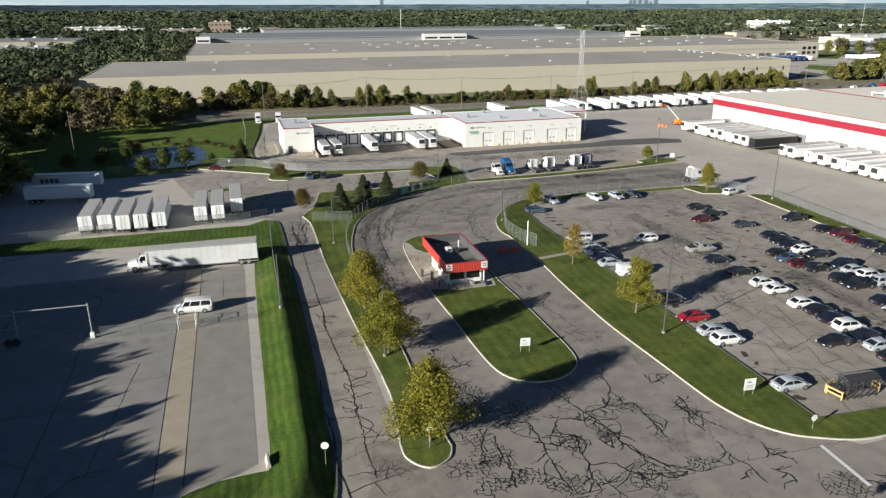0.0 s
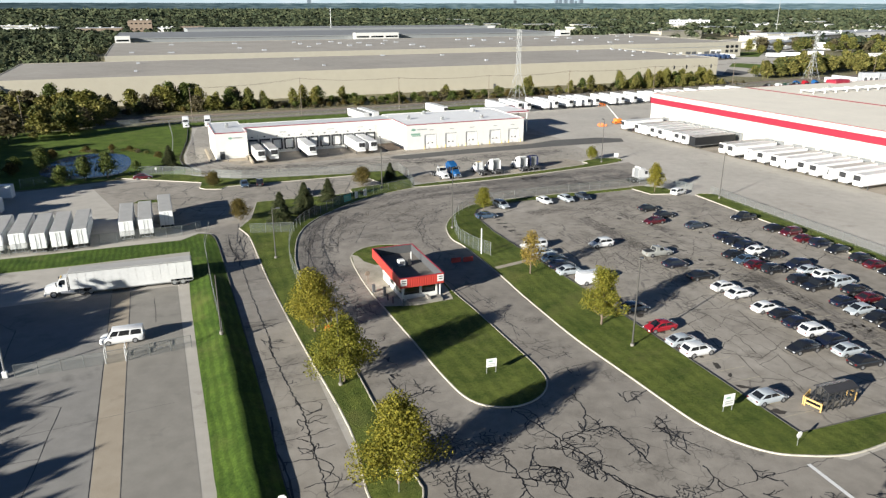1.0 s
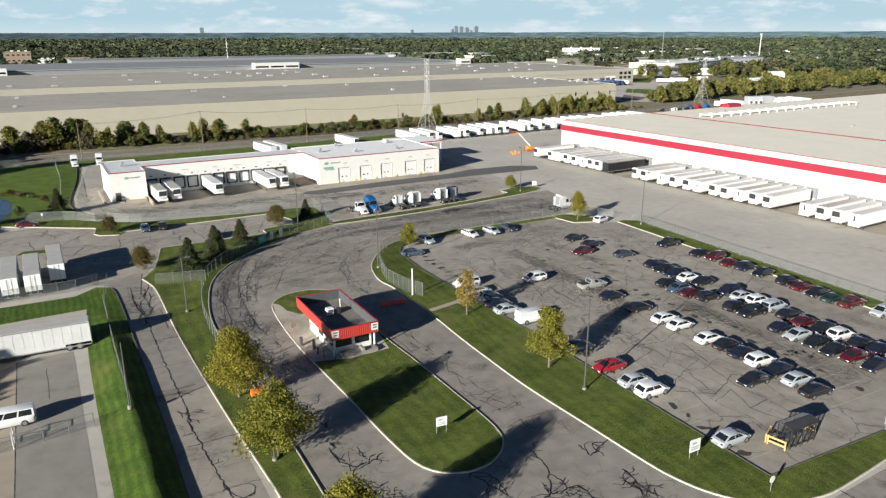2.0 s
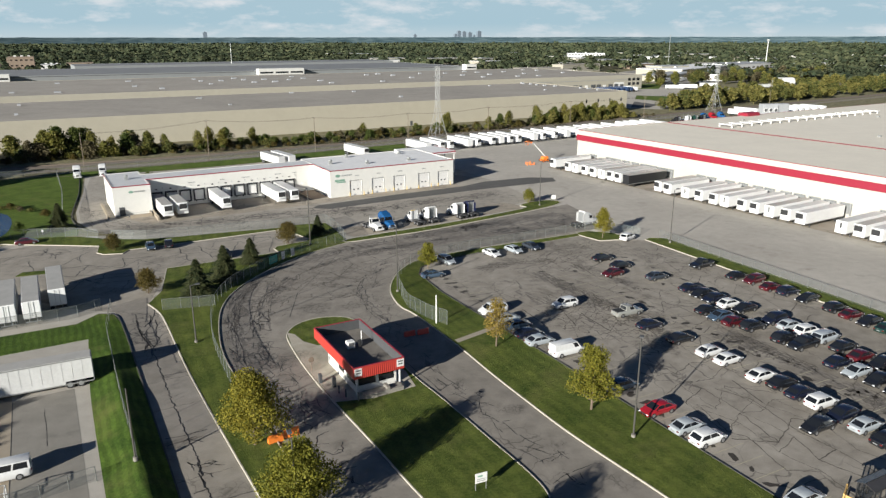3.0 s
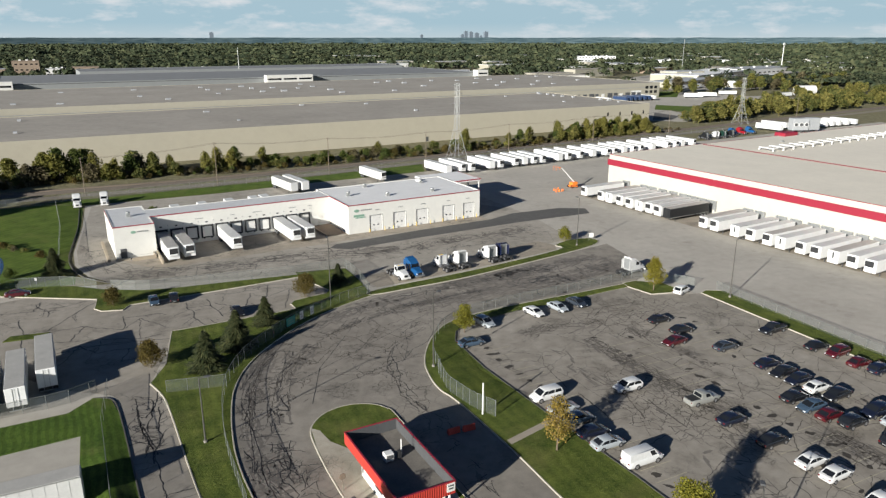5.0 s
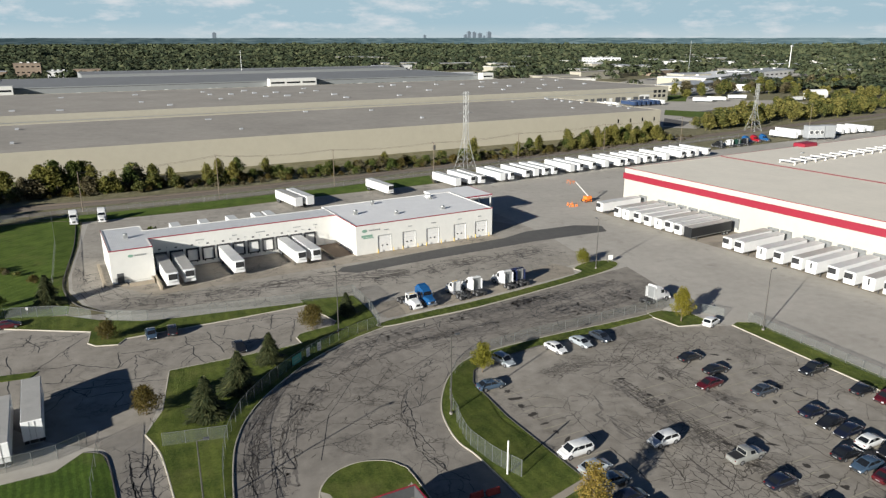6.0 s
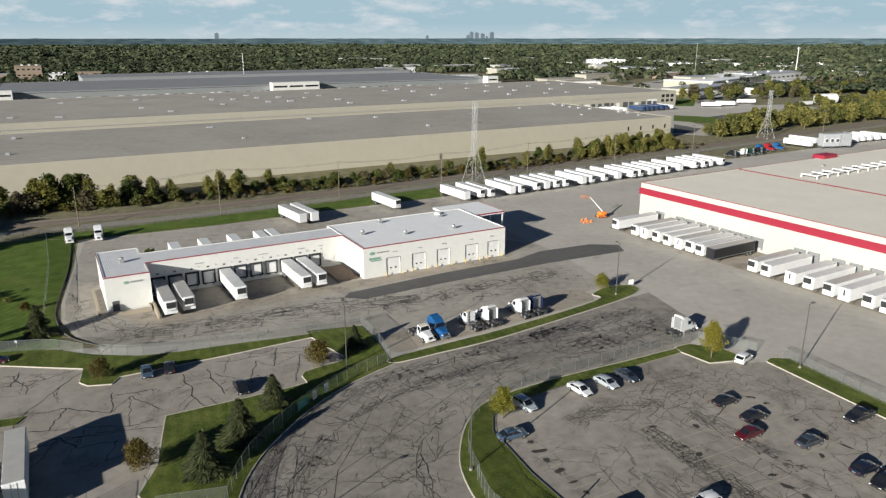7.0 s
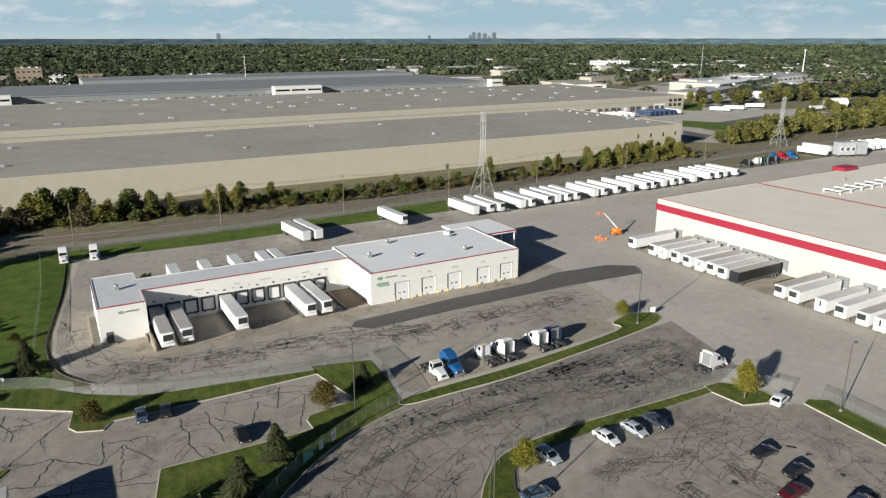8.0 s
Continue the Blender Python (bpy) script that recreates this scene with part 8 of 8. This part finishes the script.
for x, y, k, s in ((78, 382, 1, 0.9), (62, 377, 2, 0.7), (108, 388, 0, 0.8), (-30, 352, 0, 0.9), (-92, 330, 4, 1.0), (-86, 331, 4, 0.95), (-60, 338, 0, 0.95)):
    plant(k, x, y, s)
scrub = [(3, -97 + 1.9 * i + rt.uniform(-1, 1), 234 + 2.5 * math.sin(i * 0.9), rt.uniform(0.22, 0.4)) for i in range(13)]
for i in range(210):
    x = rt.uniform(-185, 132)
    s_ = rt.uniform(0.6, 1.05) if x < -60 else rt.uniform(0.35, 0.8)
    scrub.append((rt.choice((2, 3, 3, 0, 2, 4 if x < -60 else 2)), x, belt(x) + rt.uniform(-6, 8), s_))
for i in range(26):
    x = rt.uniform(148, 196)
    plant(rt.choice((0, 1, 1, 2)), x, 408 + 0.27 * (x - 148) + rt.uniform(-3, 6), rt.uniform(0.6, 1.0))
for i in range(60):
    x = rt.uniform(330, 640)
    scrub.append((rt.choice((4, 5, 5, 1)), x, 665 + 0.36 * (x - 340) + rt.gauss(0, 14), rt.uniform(0.8, 1.4)))
# pale bushy thicket on the far side of the meadow
thicket = []
for i in range(150):
    y = 262 + 55 * rq_.random()
    x = -205 + 95 * rq_.random() + 0.10 * (y - 262)
    thicket.append((rq_.choice((1, 2, 2, 3, 0, 5)), x, y, rq_.uniform(0.5, 0.95)))
for i in range(90):
    x = 128 + 70 * rq_.random()
    thicket.append((rq_.choice((2, 2, 0, 1)), x, 391 + 0.30 * (x - 128) + rq_.uniform(-6, 7), rq_.uniform(0.45, 0.85)))
# scrub wood west of the meadow, and north-west
for i in range(290):
    x, y = rt.uniform(-230, -103), rt.uniform(178, 330)
    if x > -108 and 185 < y < 285:
        continue
    if y > 300 and x > -115:
        continue
    if x > -152 and 183 < y < 266 and rt.random() < 0.9:
        continue
    scrub.append((rt.choice((0, 1, 2, 3, 4, 4, 5)), x, y, rt.uniform(0.7, 1.1)))
for x, y, k, s in ((-83.6, 194.2, 2, 0.95), (-78.6, 196.6, 0, 0.78), (-73.8, 199.0, 0, 0.85), (-99.0, 219, 2, 1.0), (-96, 212, 2, 0.8), (-101, 205, 3, 0.8), (-104, 214, 2, 0.7), (-108, 200, 3, 1.0), (-70, 210, 2, 0.5), (-68, 225, 3, 0.5), (-99, 226, 3, 0.7), (-60.5, 141.9, 2, 0.28), (-93, 236, 3, 0.5), (-86, 238, 3, 0.5), (-80, 236, 3, 0.45),
                   (-57.0, 257, 3, 0.6), (*dk(-45.6, 26.0), 0, 0.92)):
    plant(k, x, y, s)
# tall trees west and south of the lot, whose long shadows fall across it
REACH_AT = (44, 62, 70, 76, 80, 84, 88, 93, 97, 102, 107, 112, 118, 121, 127, 140, 150, 163, 175, 190)
REACH = (17, 20, 20, 23, 23, 19, 17, 20, 25, 30, 35, 41, 41, 35, 33, 27, 27, 40, 48, 54)
for i in range(190):
    across = 44 + 0.77 * i + rt.uniform(-1.5, 1.5)      # across the sun's direction
    reach = float(np.interp(across, REACH_AT, REACH))
    size = rt.uniform(1.0, 1.45)
    along = reach - 3.37 * 12.4 * size - rt.choice((0, 2, 5, 14))
    c40, s40 = math.cos(radians(40)), math.sin(radians(40))
    scrub.append((rt.choice((4, 4, 5)), along * c40 - across * s40, along * s40 + across * c40, size))
for x, y, k, s in ((25.5, 38.1, 5, 1.2), (45, 40, 4, 0.9), (19.7, 32.6, 4, 1.1), (39, 38, 4, 0.9)):
    plant(k, x, y, s)
# tall trees west of the meadow, whose shadows fall across it
for i in range(34):
    y = 160 + 2.2 * i
    scrub.append((rq_.choice((4, 4, 5)), -124 - 0.77 * (y - 198) - rq_.uniform(4, 20), y, rq_.uniform(1.0, 1.4)))
# tall trees that shade the parked trailers
rq = random.Random(31)
shade_rows = []
for i in range(26):
    across, size = 190 + 0.95 * i + rq.uniform(-1, 1), rq.uniform(1.0, 1.4)
    along = (66 if across < 203 else 60) - 3.37 * 12.4 * size - rq.choice((0, 2, 5, 12))
    shade_rows.append((rq.choice((4, 4, 5)), along * c40 - across * s40, along * s40 + across * c40, size))
# woods east, beyond the railway
east_wood = []
for i in range(190):
    x = rt.uniform(238, 560)
    y = 441 + 0.36 * (x - 238) + abs(rt.gauss(0, 1)) * (7 if x < 290 else 20 if x < 420 else 60)
    east_wood.append((rt.choice((0, 1, 4, 5, 5, 1)), x, y, rt.uniform(0.75, 1.2)))
brush = []
for i in range(330):
    x = rt.uniform(-190, 215)
    brush.append((rt.choice((2, 3)), x, belt(x) + rt.uniform(-9.5, 7), rt.uniform(0.16, 0.42)))
M["leaf_drab"] = leaves("leaf_drab", [(0.0, (0.055, 0.045, 0.025)), (0.5, (0.115, 0.098, 0.052)), (1.0, (0.19, 0.165, 0.095))])
wood("mixed green scrub and woodland along the railway and yard", scrub[0::2], 3, "leaf_wood")
wood("tall green trees beside the trailer yard", shade_rows, 3, "leaf_wood")
wood("yellowing trees scattered through the scrub", scrub[1::4], 3, "leaf_yellow")
M["leaf_pale"] = leaves("leaf_pale", [(0.0, (0.07, 0.075, 0.022)), (0.4, (0.15, 0.15, 0.04)), (0.8, (0.23, 0.21, 0.06)), (1.0, (0.32, 0.27, 0.09))])
wood("pale yellow-green bushes in a dense thicket", thicket, 3, "leaf_pale")
wood("sunlit yellow-green woodland east of the railway", east_wood[0::2], 3, "leaf_pale")
wood("green woodland east of the railway", east_wood[1::2], 3, "leaf_wood")
wood("dry brown brush and tall grass beside the rails", brush, 7, "leaf_drab")
wood("drab brown half-bare shrubs in the scrub", scrub[3::4], 3, "leaf_drab")


# ---- far woods: rings of crowns out to the horizon ----
def far_woods():
    rng = np.random.default_rng(4)
    V, F, base = [], [], 0

    def clear(x, y):
        hx, hy = x - 217.7, y - 455.5
        c, s = math.cos(radians(17)), math.sin(radians(17))
        u, v = c * hx + s * hy, -s * hx + c * hy
        if -440 < u < -372 and 100 < v < 545:
            return rng.random() > 0.5
        if -440 < u < 170 and -30 < v < 545:
            return True
        if -300 < u < 115 and 545 <= v < 670:
            return True
        if -430 < u < -240 and 545 <= v < 830:
            return rng.random() > 0.22
        if 170 <= u < 330 and -30 < v < 230:
            return True
        if 170 <= u < 640 and 230 <= v < 470:
            return rng.random() > 0.03
        if -440 < u < 560 and 420 <= v < 760:
            return rng.random() > 0.45
        if 150 < x < 1500 and 800 < y < 2000:
            return rng.random() > 0.36
        if (-530 < x < -350 and 625 < y < 880) or (-590 < x < -455 and 1050 < y < 1165):
            return rng.random() > 0.06
        return y < 335 + 0.3 * x or (x > 150 and y < 520 + 0.36 * (x - 225))

    r = 420.0
    while r < 4780:
        s = max(9.5, r / 98)
        step = s * 0.85
        for k in range(int(r * radians(106) / s)):
            th = radians(-50) + (k + rng.random()) * s / r
            rr = r + rng.uniform(-0.5, 0.5) * step
            x, y = rr * math.sin(th), rr * math.cos(th) + 40
            patch = noise.noise((x / 330, y / 330, 3.1))
            if clear(x, y) or (650 < r < 1800 and patch < -0.33):
                continue
            n = 62 if r < 720 else 40 if r < 1000 else 24 if r < 2000 else 14
            h = rng.uniform(8, 14) * (1 + 0.3 * patch) * (1.35 if rng.random() < 0.12 else 1.0)
            w = s * rng.choice((0.42, 0.55, 0.65, 0.9)) * rng.uniform(0.85, 1.15)
            d = rng.normal(size=(n, 3))
            d /= np.linalg.norm(d, axis=1)[:, None]
            d[:, 2] = np.abs(d[:, 2]) * 1.0 - 0.15
            p = np.array([x, y, h * 0.55]) + d * np.array([w, w, h * 0.45]) * rng.uniform(0.75, 1.05, (n, 1))
            nr = d + (0.42 if r < 800 else 0.16) * rng.normal(size=(n, 3)) + np.array([0, 0, 0.35])
            nr /= np.linalg.norm(nr, axis=1)[:, None]
            a = np.cross(nr, rng.normal(size=(n, 3)))
            a /= np.linalg.norm(a, axis=1)[:, None]
            b = np.cross(nr, a)
            q = (w * rng.uniform(0.55, 1.0, (n, 1)) * (0.23 if r < 720 else 0.30 if r < 1000 else 0.42 if r < 2000 else 0.6))
            quad_ = np.stack([p + a * q, p + b * q * 0.8, p - a * q, p - b * q * 0.8], 1).reshape(-1, 3)
            V.append(quad_)
            F.append(base + np.arange(4 * n).reshape(-1, 4))
            base += 4 * n
        r += step
    V, F = np.concatenate(V), np.concatenate(F)
    me = bpy.data.meshes.new("far_woods")
    me.vertices.add(len(V))
    me.vertices.foreach_set("co", V.astype(np.float32).ravel())
    me.loops.add(F.size)
    me.loops.foreach_set("vertex_index", F.astype(np.int32).ravel())
    me.polygons.add(len(F))
    me.polygons.foreach_set("loop_start", np.arange(0, F.size, 4, dtype=np.int32))
    me.update(calc_edges=True)
    me.materials.append(M["leaf_far"])
    tagged(new("far_woods", me), "wide autumn woodland stretching to the horizon", "woods", kind="stuff")


far_woods()

# stands in for the last land on the horizon; blue haze is in its colour
k = Nodes("distant_land_haze", 1.0, 0, 0.0)
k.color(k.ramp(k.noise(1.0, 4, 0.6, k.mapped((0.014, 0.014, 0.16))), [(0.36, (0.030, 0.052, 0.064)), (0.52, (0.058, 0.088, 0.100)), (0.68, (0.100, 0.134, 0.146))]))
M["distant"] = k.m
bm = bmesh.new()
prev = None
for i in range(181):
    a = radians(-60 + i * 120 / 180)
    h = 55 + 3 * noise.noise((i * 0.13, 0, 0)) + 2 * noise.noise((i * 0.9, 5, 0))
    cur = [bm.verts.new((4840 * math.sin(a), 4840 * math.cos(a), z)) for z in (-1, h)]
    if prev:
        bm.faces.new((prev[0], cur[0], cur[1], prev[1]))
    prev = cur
tagged(part("backdrop", bm, "distant"), "low wooded land on the far horizon, blue haze in its colour", "backdrop", kind="structure")
for x, y, w, h in ((1140, 4630, 13, 74), (1160, 4626, 12, 94), (1192, 4618, 13, 90), (1228, 4611, 14, 84), (1284, 4593, 14, 92), (1254, 4600, 8, 68), (-416, 4760, 12, 86), (886, 4700, 9, 72)):
    x, y = x * 1.021, y * 1.021
    t = thing("tower_block", "grey tower block on the far skyline", "building", at(x, y, 0, 15))
    part("body", boxes((-w, -w * 0.7, 0, w, w * 0.7, h)), "skyline", t)
    part("roof_house", boxes((-w * 0.4, -w * 0.3, h, w * 0.4, w * 0.3, h + 4)), "skyline", t)


# ---- far buildings among the trees ----
def shed(x, y, deg, w, d, h, wall="tanwall2", roof="farroof", label="pale flat-roofed industrial building among trees", rows=1, n=6):
    t = thing("far_building", label, "building", at(x, y, 0, deg))
    part("wall", boxes((-w / 2, -d / 2, 0, w / 2, d / 2, h)), wall, t)
    part("roof", boxes((-w / 2 - 0.3, -d / 2 - 0.3, h, w / 2 + 0.3, d / 2 + 0.3, h + 0.5)), roof, t)
    for r in range(rows):
        for i in range(n):
            a = -w / 2 + w * (i + 0.25) / n
            z = h * (r + 0.35) / rows
            part("window", boxes((a, -d / 2 - 0.08, z, a + w * 0.5 / n, -d / 2, z + min(1.6, h * 0.3 / rows))), "glass", t)
    for i in range(3 if n > 4 else 0):
        part("roof_unit", boxes((-w * 0.3 + i * w * 0.28, -1.5, h + 0.5, -w * 0.3 + i * w * 0.28 + 3, 1.5, h + 2)), "white", t)
    return t


shed(-470, 815, 17, 120, 80, 9, "tanwall2", "greyroof_shade", "large grey-roofed industrial hall among dark trees", 1, 14)
shed(-520, 1141, 12, 100, 24, 12, "white", "farroof", "cream two-storey building among trees", 2, 14)
shed(-343, 1122, 15, 30, 22, 22, "brick", "brick", "tan brick office block beyond the long warehouse", 3, 5)
shed(-398, 1112, 15, 60, 26, 12, "brick", "farroof")
shed(-306, 1115, 15, 24, 18, 12, "white", "farroof")
shed(-275, 1140, 12, 34, 18, 13, "brick", "brick", "brown-roofed house beyond the long warehouse", 1, 4)
shed(-150, 1200, 15, 90, 20, 8, "white", "white")
shed(60, 1160, 15, 60, 20, 7, "white", "farroof")
shed(620, 1430, -17, 74, 30, 16, "white", "farroof", "pale several-storey building with an orange base among trees", 3, 12)
shed(560, 925, 38, 260, 60, 8, "tanwall2", "roof_main", "long grey-roofed industrial hall beyond the railway", 1, 20)
shed(470, 815, 38, 200, 34, 5.5, "tanwall2", "farroof", "low grey-roofed hall beyond the truck court", 1, 14)
shed(680, 1000, 30, 150, 50, 9, "white", "farroof", "wide pale hall beyond the truck court", 1, 10)
shed(540, 800, 40, 190, 30, 6, "white", "white", "white-roofed industrial hall beyond the railway", 1, 14)
shed(800, 1370, -17, 150, 40, 9, "white", "white", "large white industrial hall among trees", 1, 20)
shed(1000, 1325, -17, 90, 40, 9, "white", "tanwall2")
shed(-560, 1195, 8, 105, 24, 13, "tanwall2", "white", "long cream building among dark trees", 2, 12)
shed(-390, 1260, 15, 30, 24, 18, "brick", "brick", "tan brick tower among trees", 3, 4)
shed(-500, 893, 10, 110, 60, 8, "tanwall2", "farroof")
shed(-420, 700, 17, 90, 50, 7, "darkgrey", "farroof", "dark low building half hidden by trees")
rb = random.Random(3)
for i in range(88):
    x, y = rb.uniform(150, 1300), rb.uniform(860, 1900)
    shed(x, y, rb.choice((10, 17, 25)), rb.uniform(22, 80), rb.uniform(14, 34), rb.uniform(6, 11), rb.choice(("white", "tanwall2", "brick", "tanwall2")), rb.choice(("farroof", "white", "roof_tan", "farroof")), "low pale commercial building among trees", 1, 2)
for i in range(14):
    x, y = rb.uniform(-520, 100), rb.uniform(850, 1250)
    shed(x, y, rb.choice((10, 17, 25)), rb.uniform(12, 24), rb.uniform(9, 14), rb.uniform(5, 7), rb.choice(("white", "brick", "tanwall2")), rb.choice(("farroof", "roof_tan")), "small pale house among dark trees", 1, 2)
# paved court and trailers beyond the long warehouse
tagged(part("pavement", sheet([[(222, 466), (240, 452), (272, 484), (268, 512), (272, 540), (362, 566), (432, 592), (436, 628), (310, 626), (262, 566), (236, 530)]], -0.025), "yard"), "pale concrete court beside the long warehouse", "pavement", kind="structure")
tagged(part("pavement_patch", sheet([[(285.5, 541), (366.7, 583.8), (356.3, 558.5), (306.5, 525)]], -0.01), "dark"), "dark asphalt drive beside the long warehouse", "paving", kind="structure")
tagged(part("pavement_patch", sheet([[(251, 512), (226, 469), (236, 463.5), (255, 485)]], -0.01), "dark"), "dark paved patch at the end of the long warehouse", "paving", kind="structure")
tagged(part("lawn", sheet([[(281.5, 566), (261.4, 531), (280.4, 505.5), (305.4, 544.5)]], 0.0), "field"), "bright lawn at the end of the long warehouse", "grass", kind="structure")
tagged(part("lawn", sheet([[(318, 636), (338, 631), (381, 700), (355, 699)]], 0.0), "field"), "strip of lawn beside the long warehouse", "grass", kind="structure")
for x, y, d in ((355, 617, -28), (373, 624, -30), (404, 640, -14), (442, 614, 18), (312, 513, -30)):
    if y > 500:
        haul(x, y, d, roof="trailer", nose="plain", detail=False, label="white trailer in the court beyond the railway")
for x, y in ((265, 394), (276, 404), (303, 404), (309, 406), (315, 407.5), (322, 409), (329, 410.5)):
    haul(x, y, -72, roof="trailer", nose="plain", detail=False, label="white trailer parked beyond the warehouse corner")
for X, n in ((270, 3), (280.5, 0)):
    ch = thing("cooling_plant", "large pale-grey cooling plant with round fans beyond the warehouse", "machine", at(X, 391.5, 0, -6))
    part("body", boxes((0, 0, 1.2, 9.6 if n else 6.5, 5, 7.8), bevel=0.15), "farroof", ch)
    part("stand", boxes((0.4, 0.3, 0, 1.0, 4.7, 1.2), (5.4, 0.3, 0, 6.0, 4.7, 1.2)), "darkgrey", ch)
    for i in range(n):
        part("fan_ring", bars(((1.7 + 3.1 * i, -0.25, 4.4), (1.7 + 3.1 * i, 0.02, 4.4), 1.25, 1.25), seg=18), "white", ch)
        part("fan", bars(((1.7 + 3.1 * i, -0.3, 4.4), (1.7 + 3.1 * i, -0.2, 4.4), 1.0, 1.0), seg=18), "darkgrey", ch)
    for i in range(0 if n else 5):
        part("side_rib", boxes((0.5 + 1.3 * i, -0.08, 1.4, 0.8 + 1.3 * i, 0, 7.6)), "grey", ch)
tank = thing("storage_tank", "white cylindrical storage tank beyond the railway", "tank", at(466, 626, 0, 5))
part("shell", bars(((-10, 0, 4.5), (10, 0, 4.5), 4.5), seg=20), "white", tank)
part("saddle", boxes((-7, -3, 0, -5, 3, 1.5), (5, -3, 0, 7, 3, 1.5)), "kerb", tank)
mono = thing("mast", "pale slender communications mast among trees", "mast", at(740, 1020, 0))
part("shaft", bars(((0, 0, 0), (0, 0, 44), 0.9, 0.5)), "white", mono)
part("antenna_ring", bars(((0, 0, 41), (0, 0, 43.5), 2.4), seg=10), "steel", mono)
for x, y, h in ((560, 1000, 50), (-60, 980, 40)):
    mm = thing("mast", "thin grey communications mast among trees", "mast", at(x, y, 0))
    part("shaft", bars(((0, 0, 0), (0, 0, h), 0.5, 0.3)), "steel", mm)

# rows of white trailers and the tractors in the far courts
for i in range(20):
    haul(395 + 8.6 * i, 716 + 4.6 * i + (i % 3) * 5, 35, roof="trailer", nose="plain", detail=False, label="white trailer in the far truck court")
M["trailer_navy"] = plain("trailer_navy", (0.03, 0.055, 0.12), 0.4, 0, 0.15, 0.5)
for i, u in enumerate((92, 97, 102, 107, 113, 118)):
    haul(*hall_c(u, 134), 107, roof="trailer_navy" if i % 3 else "trailer_roof", side="trailer_navy", nose="plain", detail=False, label="dark blue trailer backed up to the long hall")
for i, u in enumerate((30, 36, 42, 48, 54, 60, 66, 73, 124)):
    haul(*hall_c(u, 134), 107, roof="trailer", nose="plain", detail=False, label="white trailer backed up to the long hall")
